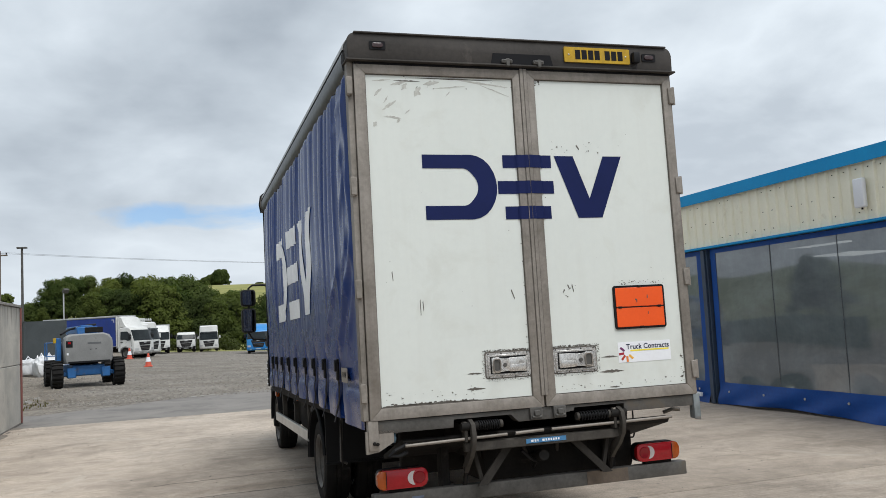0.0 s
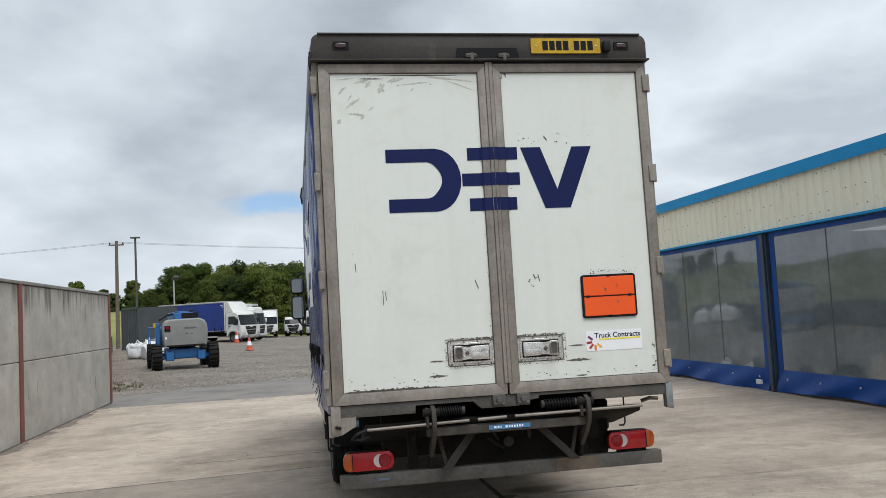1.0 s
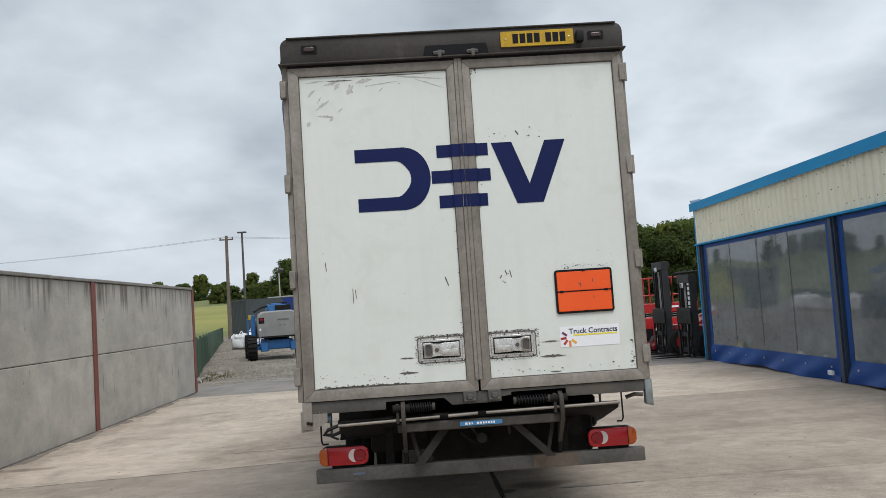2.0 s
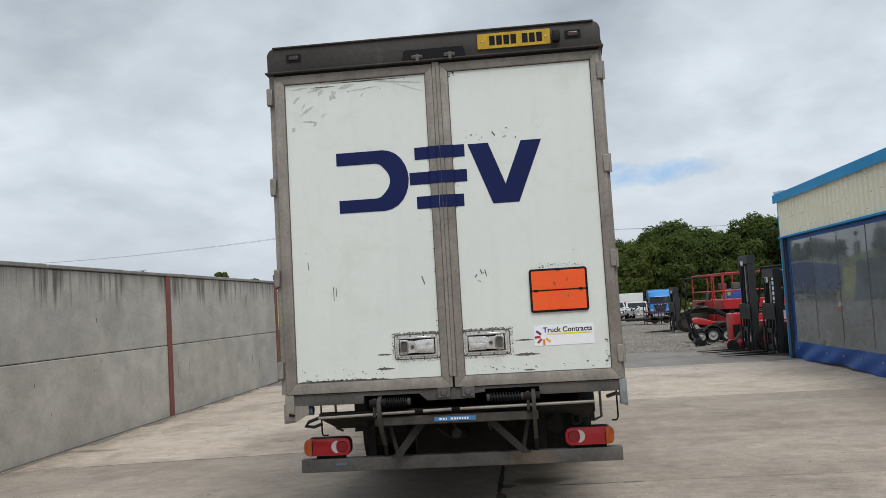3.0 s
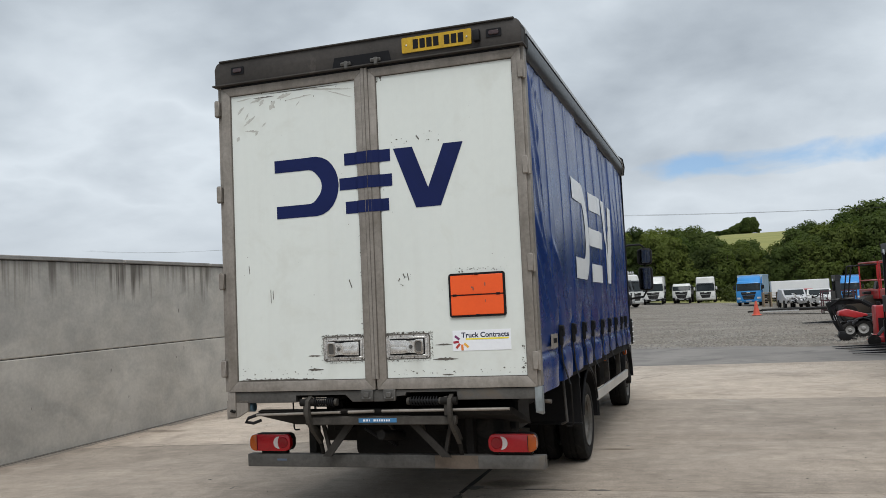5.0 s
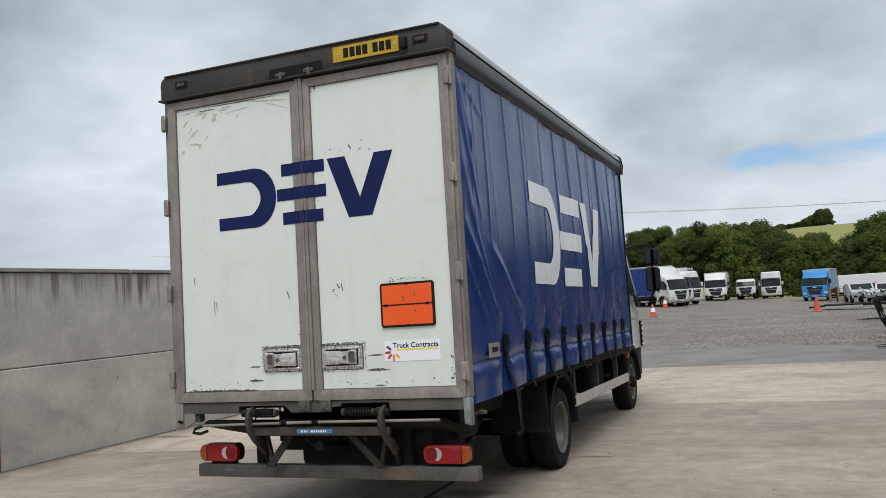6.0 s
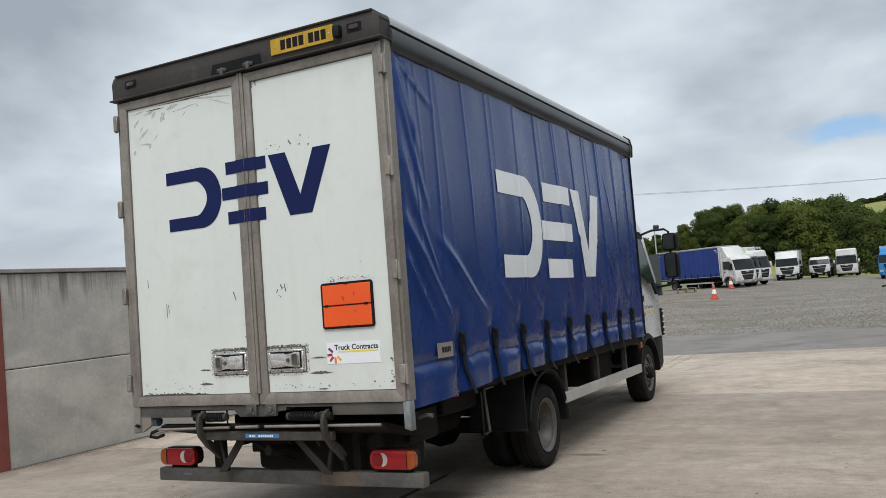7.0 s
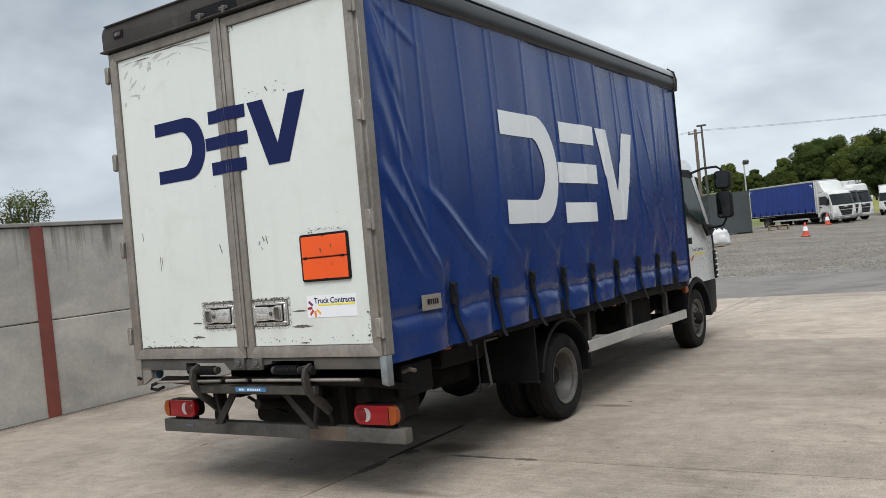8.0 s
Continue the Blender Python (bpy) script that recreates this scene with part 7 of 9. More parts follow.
        panel([(yd + 0.10, 1.34), (yd + 0.10, 1.40), (yd + 0.30, 1.40), (yd + 0.30, 1.34)], 0.01, 0.03, M_BLACKTRIM, "door_handle")
        panel([(y1 - 0.52, 0.40), (y1 - 0.50, 0.90), (y1 - 0.30, 0.72), (y1 - 0.27, 0.40)], 0.10, 0.012, low_m, "step")
        bm = bmesh.new()
        aa = [(y1 - 1.05 + 0.58 * math.cos(radians(d)), 0.45 + 0.58 * math.sin(radians(d))) for d in range(-5, 186, 15)]
        bb = [(y1 - 1.05 + 0.50 * math.cos(radians(d)), 0.45 + 0.50 * math.sin(radians(d))) for d in range(-5, 186, 15)]
        prism(bm, aa + bb[::-1], 0, q * (w - 0.42), q * (w - 0.005))
        part("wheel_arch", bm, low_m if grille != "body" else M_BLACKTRIM, cab_)
    if deflector:
        bm = bmesh.new()
        rows = []
        for f in (-1, -0.96, -0.88, -0.7, -0.35, 0, 0.35, 0.7, 0.88, 0.96, 1):
            e = abs(f) ** 5
            pts = [(y1 - cl + 0.03, cab_h - 0.04), (y1 - 0.80 - 0.2 * e, cab_h - 0.03), (y1 - 0.92 - 0.2 * e, cab_h + 0.10), (y1 - cl + 0.55 - 0.2 * e, cab_h + 0.55 * (height - cab_h)), (y1 - cl + 0.25, height - 0.16 - 0.04 * e), (y1 - cl + 0.03, height - 0.08 - 0.06 * e)]
            rows.append([bm.verts.new((f * (w - 0.13), yv, z)) for yv, z in pts])
        for a, b in zip(rows, rows[1:]):
            skin(bm, a, b)
        bm.faces.new(rows[0])
        bm.faces.new(rows[-1][::-1])
        part("wind_deflector", bm, cab_m, cab_, smooth=35)
        for q in (-1, 1):
            part("side_fairing", prism(bmesh.new(), [(y1 - cl - 0.02, 1.0), (y1 - cl + 0.06, 1.0), (y1 - cl + 0.10, cab_h), (y1 - cl + 0.02, height - 0.2), (y1 - cl - 0.02, height - 0.2)], 0, q * (w - 0.09), q * (w - 0.02)), cab_m, cab_)
    if lamps:
        part("lamp_bar", tube(bmesh.new(), [(-0.8, y1 - 0.88, cab_h - 0.02), (-0.75, y1 - 0.86, cab_h + 0.10), (0.75, y1 - 0.86, cab_h + 0.10), (0.8, y1 - 0.88, cab_h - 0.02)], 0.022, 8), M_SILVER, cab_, "steel roof lamp bar")
        for i in range(5):
            part("spot_lamp", lathe(bmesh.new(), [(-0.06, 0.03), (-0.02, 0.085), (0.05, 0.095), (0.06, 0.09)], (-0.6 + 0.3 * i, y1 - 0.84, cab_h + 0.20), 1, 16), M_LAMPGLASS, cab_)
    for q in (-1, 1):
        small_wheel(root, q * (w - 0.20), y1 - 1.05, 0.45, 0.28, q)
        small_wheel(root, q * (w - 0.24), min(1.9, length * 0.25), 0.45, 0.46, q)
    part("chassis", bx(bmesh.new(), -0.45, 0.45, 0.1, y1 - 0.6, 0.6, 0.88, 0.01), M_DARKSTEEL, root)
    yb = y1 - cl - 0.12
    if body in ("curtain", "box"):
        part("roof", bx(bmesh.new(), -w - 0.02, w + 0.02, 0, yb, height - 0.14, height, 0.03), M_ROOF if body == "curtain" else body_m, root)
        part("headboard", bx(bmesh.new(), -w, w, yb - 0.08, yb, 0.9, height - 0.1, 0.01), M_WHITE, root)
        for q in (-1, 1):
            if body == "curtain":
                bm = bmesh.new()
                last = None
                for i in range(61):
                    yv = 0.05 + (yb - 0.15) * i / 60
                    xx = w - 0.01 + 0.012 * math.sin(i * 1.3) + 0.012 * math.sin(i * 0.47)
                    c = [bm.verts.new((q * (xx + 0.01 * j * (2 - j)), yv, 1.05 + (height - 1.2) * j / 2)) for j in range(3)]
                    if last:
                        for j in range(2):
                            bm.faces.new((last[j], c[j], c[j + 1], last[j + 1]))
                    last = c
                part("curtain", bm, body_m, root, "plain side curtain", smooth=70)
                part("curtain_hem", bx(bmesh.new(), q * (w - 0.02), q * (w + 0.022), 0.05, yb - 0.1, 1.03, 1.06), M_SILVER, root)
                for yv, sg in ((0.18, 1), (yb - 0.32, -1)):
                    bm = bx(bmesh.new(), q * (w + 0.03), q * (w + 0.034), yv - 0.13, yv + 0.13, height - 0.36, height - 0.31)
                    yy = yv - 0.13 if sg > 0 else yv + 0.08
                    bx(bm, q * (w + 0.03), q * (w + 0.034), yy, yy + 0.05, height - 0.56, height - 0.36)
                    part("corner_mark", bm, M_WHITEDECAL, root, "white reflective corner mark")
                for i in range(10):
                    yv = 0.4 + (yb - 0.8) * i / 9
                    part("strap", bx(bmesh.new(), q * (w - 0.01), q * (w + 0.03), yv - 0.025, yv + 0.025, 0.98, 1.35), M_STRAP, root)
            else:
                part("side_panel", bx(bmesh.new(), q * (w - 0.04), q * w, 0.02, yb - 0.02, 0.98, height - 0.14), body_m, root)
            part("side_guard", bx(bmesh.new(), q * (w - 0.08), q * (w - 0.04), 2.6, yb - 0.9, 0.50, 0.62), M_SILVER, root)
        part("floor", bx(bmesh.new(), -w, w, 0, yb, 0.92, 1.05), M_DARKSTEEL, root)
        part("rear_door", bx(bmesh.new(), -w + 0.02, w - 0.02, -0.03, 0.0, 1.0, height - 0.12), M_WHITE, root)
    elif body == "flat":
        part("bed", bx(bmesh.new(), -w, w, 0, yb, 0.88, 1.02, 0.01), M_DARKSTEEL, root)
        for q in (-1, 1):
            part("dropside", bx(bmesh.new(), q * (w - 0.04), q * w, 0, yb, 1.02, 1.45, 0.008), M_BARSTEEL, root)
        part("headboard", bx(bmesh.new(), -w, w, yb - 0.06, yb, 1.02, 2.1, 0.01), M_BARSTEEL, root)
    return root


def facing(front, yaw, length, s=1.0):
    """Pose that puts the middle of the front at a place; yaw: the way the front points, from +x."""
    m = Matrix.Translation((front[0], front[1], land(*front))) @ Matrix.Rotation(radians(yaw - 90), 4, "Z") @ Matrix.Translation((0, -length * s, 0))
    return m


YAW = math.degrees(math.atan2(-6.5, 8.65))
lorry("curtainsider_lorry", facing((-2.45, 63.6), YAW, 9.5, 0.855), "white cab lorry with a bright blue curtain side", M_WHITE, "curtain", M_BLUESIDE, 9.5, 3.55, 2.6, "grey", s=0.855)
_h = Vector((math.cos(radians(YAW)), math.sin(radians(YAW))))
_n = Vector((0.12, 0.99))
for k, (off, back, lab, hgt) in enumerate(((2.6, 0.4, "white lorry with a tall cab in a parked row", 3.2), (5.1, 0.2, "white sleeper cab lorry with roof lamps in a row", 3.4))):
    p = Vector((-2.45, 63.6)) + _n * off - _h * back
    lorry("lorry", facing(p, YAW, 8.5, 0.86), lab, M_WHITE, "box", M_WHITE, 8.5, hgt, hgt - 0.35, "body" if k else "grey", s=0.86, deflector=False, lamps=k == 1)
lorry("box_lorry", facing((-2.05, 86.5), -88, 8.0, 0.89), "white box lorry with a black grille facing out", M_WHITE, "curtain", M_ROOF, 8.0, 3.1, 2.55, "dark", s=0.89)
lorry("tipper_lorry", facing((0.46, 90.5), -92, 5.5, 0.89), "small white drop-side lorry with black bumper", M_WHITE, "flat", M_BARSTEEL, 5.5, 2.2, 2.25, "dark", width=2.1, s=0.89, deflector=False)
lorry("tractor_unit", facing((2.77, 93), -92, 5.8, 0.83), "white sleeper tractor unit with dark grille", M_WHITE, "none", M_WHITE, 5.8, 3.4, 3.25, "body", s=0.83, sleeper=0.5, deflector=False)
lorry("box_lorry", facing((6.6, 79), -98, 8.0, 0.90), "sky blue cab lorry with a blue box body", M_BLUECAB, "box", surf("light_blue_box", (0.30, 0.42, 0.52), rough=0.5), 8.0, 3.0, 2.45, "body", s=0.90)
lorry("box_lorry", facing((14.1, 75.0), -96, 8.0, 0.93), "sky blue cab lorry beside a white trailer", M_BLUECAB, "box", surf("mid_blue_box", (0.06, 0.16, 0.36), rough=0.5), 8.0, 3.0, 2.45, "body", s=0.80)

tr = thing("box_trailer", pose(8.4, 77, land(10, 78)), "plain white box trailer parked side on", "trailer", "parked lorries")
part("body", bx(bmesh.new(), 0, 4.5, 0, 2.4, 0.75, 2.15, 0.03), M_CABWHITE, tr)
part("chassis", bx(bmesh.new(), 0.2, 4.3, 0.5, 1.9, 0.5, 0.75), M_DARKSTEEL, tr)
for xx in (2.5, 3.5):
    bm = lathe(bmesh.new(), [(-0.12, 0.25), (-0.12, 0.4), (0.12, 0.4), (0.12, 0.25)], (xx, 0.2, 0.4), 1, 20)
    part("wheel", bm, M_RUBBER, tr)


# ---------------------------------------------------------------- yard things on the left
def container():
    d = Vector((-12.1 + 6.5, 64.6 - 55.0)).normalized()
    m = Matrix.Translation((-6.5, 55.0, land(-6.5, 55.0) - 0.03)) @ Matrix.Rotation(math.atan2(d.y, d.x), 4, "Z")
    mat_ = surf("slate_grey_container", (0.055, 0.065, 0.068), (0.038, 0.045, 0.048), 1.2, 20, 0.55, bump=0.02)
    root = thing("shipping_container", m, "dark slate grey corrugated shipping container on gravel", "container")
    L, W, H = 2.9, 2.44, 2.6
    for nm, side in (("side_panel", 0), ("side_panel", 1)):
        bm = bmesh.new()
        pts, x = [], 0.12
        while x < L - 0.12:
            for dx, dy in ((0, 0), (0.08, 0), (0.13, 0.035), (0.21, 0.035)):
                pts.append((x + dx, dy))
            x += 0.26
        sgn, y0 = (1, 0.02) if side == 0 else (-1, W - 0.02)
        a = [bm.verts.new((px, y0 + sgn * py, 0.16)) for px, py in pts]
        b = [bm.verts.new((px, y0 + sgn * py, H - 0.1)) for px, py in pts]
        for i in range(len(pts) - 1):
            bm.faces.new((a[i], a[i + 1], b[i + 1], b[i]))
        part(nm, bm, mat_, root, smooth=20)
    for yv in (0, W - 0.1):
        part("rail", bx(bmesh.new(), 0, L, yv, yv + 0.1, H - 0.11, H, 0.005), mat_, root)
        part("rail", bx(bmesh.new(), 0, L, yv, yv + 0.1, 0.0, 0.16, 0.005), mat_, root)
        for xx in (0, L - 0.14):
            part("corner_post", bx(bmesh.new(), xx, xx + 0.14, yv, yv + 0.14 if yv == 0 else yv + 0.1, 0, H, 0.006), mat_, root)
    part("end_panel", bx(bmesh.new(), 0.02, 0.06, 0.05, W - 0.05, 0.1, H - 0.05), mat_, root)
    part("roof", bx(bmesh.new(), 0.05, L - 0.05, 0.05, W - 0.05, H - 0.06, H - 0.02), mat_, root)
    part("notice", bx(bmesh.new(), 0.5, 0.95, -0.012, 0.018, 1.95, 2.35), M_STICKER, root, "small white notice")


container()


def boom_lift():
    blue = surf("faded_plant_blue", (0.02, 0.13, 0.36), (0.015, 0.09, 0.25), 3, 30, 0.5, bump=0.02, dirt=(0.12, 0.11, 0.09), dirt_at=(0.58, 0.75))
    grey = surf("plant_grey_cover", (0.25, 0.25, 0.245), (0.19, 0.19, 0.187), 2, 25, 0.5, bump=0.02, dirt=(0.14, 0.125, 0.11), dirt_at=(0.60, 0.8))
    root = thing("boom_lift", pose(-3.05, 30.2, 0.10, 0, 0, 13), "blue and grey boom lift with big lugged tyres", "boom lift")
    root.scale = (0.9, 0.9, 0.9)
    for x in (-1.03, 1.03):
        for y in (0.0, 2.3):
            bm = bmesh.new()
            r, w = 0.48, 0.36
            lathe(bm, [(-w / 2, r * 0.55), (-w / 2, r * 0.9), (-w * 0.4, r * 0.96), (w * 0.4, r * 0.96), (w / 2, r * 0.9), (w / 2, r * 0.55), (-w / 2, r * 0.55)], (x, y, r), 0, 28, caps=False)
            for i in range(18):
                a = 2 * math.pi * i / 18
                for q in (-1, 1):
                    c = Vector((x + q * w * 0.24, y + r * 0.975 * math.cos(a + 0.17 * q), r + r * 0.975 * math.sin(a + 0.17 * q)))
                    mm = Matrix.Translation(c) @ Matrix.Rotation(a + 0.17 * q, 4, "X")
                    n0 = len(bm.verts)
                    bx(bm, -w * 0.25, w * 0.25, -0.03, 0.03, -0.035, 0.035)
                    bm.verts.ensure_lookup_table()
                    for v in bm.verts[n0:]:
                        v.co = mm @ v.co
            t = part("wheel", bm, M_RUBBER, root, "heavy lugged tyre")
            part("rim", lathe(bmesh.new(), [(-w * 0.3, 0.1), (-w * 0.42, r * 0.55), (w * 0.42, r * 0.55), (w * 0.2, r * 0.45), (w * 0.24, 0.1)], (x, y, r), 0, 18), grey, t)
    bm = bmesh.new()
    bx(bm, -0.55, 0.55, -0.25, 2.6, 0.42, 0.78, 0.05, seg=2)
    bx(bm, -0.9, 0.9, -0.12, 0.12, 0.40, 0.56, 0.03)
    bx(bm, -0.9, 0.9, 2.18, 2.42, 0.40, 0.56, 0.03)
    bx(bm, -0.72, -0.42, -0.34, -0.1, 0.34, 0.7, 0.03)
    bx(bm, 0.42, 0.72, -0.34, -0.1, 0.34, 0.7, 0.03)
    part("chassis", bm, blue, root, "blue painted chassis")
    bm = bmesh.new()
    rows = []
    for yv, k in ((-0.44, 0.90), (-0.40, 0.965), (-0.30, 1.0), (0.10, 1.0), (0.55, 0.97)):
        out = [(-0.80, 0.95), (-0.76, 0.86), (0.76, 0.86), (0.80, 0.95), (0.83, 1.45), (0.80, 1.68), (0.70, 1.84), (0.50, 1.91), (-0.62, 1.89), (-0.76, 1.80), (-0.83, 1.60)]
        rows.append([bm.verts.new((px * k, yv, 1.40 + (pz - 1.40) * k)) for px, pz in out])
    for p, q in zip(rows, rows[1:]):
        skin(bm, p, q)
    bm.faces.new(rows[0][::-1])
    bm.faces.new(rows[-1])
    cw = part("counterweight", bm, grey, root, "grey rounded counterweight cover", smooth=35)
    part("bumper_strip", bx(bmesh.new(), -0.70, 0.70, -0.46, -0.40, 0.86, 0.93, 0.01), M_BLACKTRIM, cw)
    for x0, x1 in ((-0.86, -0.5), (0.5, 0.86)):
        part("engine_cover", bx(bmesh.new(), x0, x1, 0.56, 2.2, 0.84, 1.62, 0.06, seg=2), grey, root)
    part("turntable", lathe(bmesh.new(), [(0.76, 0.5), (0.84, 0.5), (0.86, 0.4)], (0, 1.0, 0), 2, 24), M_DARKSTEEL, root)
    bm = bmesh.new()
    bx(bm, -0.36, 0.36, -0.1, 0.5, 1.86, 2.14, 0.03)
    bx(bm, -0.2, 0.2, 0.1, 4.6, 1.92, 2.2, 0.02)
    part("boom", bm, blue, root, "blue folded boom")
    bm = bmesh.new()
    tube(bm, [(-0.9, -0.2, 1.9), (-0.6, 0.3, 2.06), (0.1, 0.9, 2.2), (0.5, 1.6, 2.24)], 0.04)
    tube(bm, [(-0.98, 0.6, 1.65), (-0.98, 0.6, 1.2)], 0.03)
    part("hose_run", bm, M_BLACKTRIM, root)
    bm = bmesh.new()
    for z in (0.62, 1.1, 1.62):
        tube(bm, [(-1.00, 4.4, z), (-1.00, 3.6, z), (-0.15, 3.6, z)], 0.022, 6)
    for x, y in ((-1.00, 4.4), (-1.00, 3.6), (-0.55, 3.6), (-0.15, 3.6)):
        tube(bm, [(x, y, 0.5), (x, y, 1.62)], 0.022, 6)
    bx(bm, -1.03, -0.10, 3.55, 4.45, 0.48, 0.54)
    part("platform_cage", bm, blue, root, "blue work platform cage")
    bm = bmesh.new()
    bx(bm, -0.57, -0.27, 3.5, 3.58, 1.2, 1.6, 0.02)
    part("control_box", bm, M_BLACKTRIM, root)
    part("maker_mark", bx(bmesh.new(), -0.05, 0.40, -0.446, -0.41, 1.52, 1.58), surf("grey_mark", (0.12, 0.125, 0.13), rough=0.5, bump=0), root)
    part("vent", bx(bmesh.new(), -0.76, -0.54, -0.446, -0.41, 1.42, 1.66, 0.01), M_BLACKTRIM, cw, "black lamp recess")
    part("lamp", bx(bmesh.new(), -0.70, -0.60, -0.452, -0.44, 1.55, 1.62), M_RED, cw)
    part("label_plate", bx(bmesh.new(), -0.74, -0.68, -0.446, -0.41, 1.16, 1.24), M_STICKER, cw)
    for x in (0.02, 0.20):
        part("slot", bx(bmesh.new(), x, x + 0.05, -0.446, -0.41, 1.32, 1.345), M_BLACKTRIM, cw)
    part("riser", bx(bmesh.new(), -1.02, -0.86, 0.05, 0.55, 0.95, 1.78, 0.02), blue, root, "blue boom riser")
    part("yellow_tag", bx(bmesh.new(), -1.12, -1.03, 0.05, 0.20, 1.60, 1.78, 0.01), M_YELLOW, root)
    part("jib_pivot", bx(bmesh.new(), -0.10, 0.52, -0.12, -0.02, 1.92, 2.12, 0.02), M_DARKSTEEL, root)


boom_lift()


def bulk_bag(x, y, s, seed):
    root = thing("bulk_bag", pose(x, y, 0.10, 0, 0, 20 * seed), "slumped white woven bulk bag on gravel", "bulk bag", "bulk bags")
    bm = bmesh.new()
    bmesh.ops.create_icosphere(bm, subdivisions=4, radius=1.0)
    for v in bm.verts:
        p = v.co.copy()
        q = Vector([math.copysign(abs(c) ** 0.55, c) for c in p])
        a = math.atan2(p.y, p.x)
        k = 1 + 0.14 * noise.noise((p.x * 2.2 + seed, p.y * 2.2, p.z * 2.2)) + 0.05 * abs(noise.noise((a * 5, p.z * 1.5 + seed, 3))) - 0.06 * abs(noise.noise((p.x * 7, p.y * 7 + seed, p.z * 5)))
        peak = 0.16 * max(0, q.z) * (abs(noise.noise((p.x * 4 + seed, p.y * 4, 7))) * 2 - 0.2)
        v.co = Vector((q.x * 0.62 * k, q.y * 0.62 * k, max(0.0, 0.45 + q.z * 0.44 * k + peak))) * s
    part("sack", bm, surf("white_woven_plastic", (0.70, 0.70, 0.70), (0.52, 0.52, 0.53), 3, 40, 0.6, bump=0.05), root, smooth=35)
    for i in range(2):
        a = i * 1.7 + seed
        part("lifting_loop", tube(bmesh.new(), [(0.4 * math.cos(a) * s, 0.4 * math.sin(a) * s, 0.85 * s), (0.3 * math.cos(a + 0.3) * s, 0.3 * math.sin(a + 0.3) * s, 1.1 * s), (0.2 * math.cos(a + 0.8) * s, 0.3 * math.sin(a + 0.8) * s, 0.85 * s)], 0.025, 5), M_STICKER, root)


bulk_bag(-5.45, 39.6, 0.95, 1)
bulk_bag(-4.75, 41.0, 0.85, 2)
bulk_bag(-6.3, 40.8, 0.85, 3)


def pallet(x, y, z, turn, n=1):
    wood = surf("weathered_pallet_wood", (0.27, 0.20, 0.13), (0.17, 0.13, 0.09), 4, 30, 0.85, bump=0.06)
    for k in range(n):
        root = thing("pallet", pose(x, y, z + 0.145 * k, 0, 0, turn), "weathered wooden pallet on the yard", "pallet", "pallets")
        for i in range(7):
            part("deck_board", bx(bmesh.new(), -0.6, 0.6, -0.5 + i * 0.15, -0.40 + i * 0.15, 0.12, 0.142), wood, root)
        for i in range(3):
            part("bearer", bx(bmesh.new(), -0.6 + i * 0.55, -0.5 + i * 0.55, -0.5, 0.5, 0.0, 0.12), wood, root)


pallet(-5.5, 57.4, land(-5.5, 57.4) - 0.02, 15, 2)
pallet(-4.7, 39.4, 0.09, 40, 1)
pallet(8.1, 73.5, land(8.1, 73.5) - 0.02, 5, 8)


def traffic_cone(x, y, s=1.0, plain=False):
    root = thing("traffic_cone", pose(x, y, land(x, y) - 0.02), "orange traffic cone" + (" faded plain" if plain else " with white sleeve") + " standing on gravel", "traffic cone", "traffic cones")
    org = surf("cone_orange", (0.62, 0.085, 0.04), (0.46, 0.075, 0.045), 3, 20, 0.5, bump=0.01)
    part("base", bx(bmesh.new(), -0.24 * s, 0.24 * s, -0.24 * s, 0.24 * s, 0, 0.05 * s, 0.02), org if not plain else org, root)
    part("body", lathe(bmesh.new(), [(0.04 * s, 0.18 * s), (0.40 * s, 0.11 * s), (0.68 * s, 0.055 * s), (0.75 * s, 0.04 * s)], axis=2, n=18), org, root)
    if not plain:
        part("sleeve", lathe(bmesh.new(), [(0.28 * s, 0.142 * s), (0.52 * s, 0.094 * s)], axis=2, n=18), M_STICKER, root, "white reflective sleeve")


traffic_cone(-1.68, 45.2, 0.9)
traffic_cone(-3.42, 62.0, 1.0)
traffic_cone(6.17, 49.6, 1.05, True)


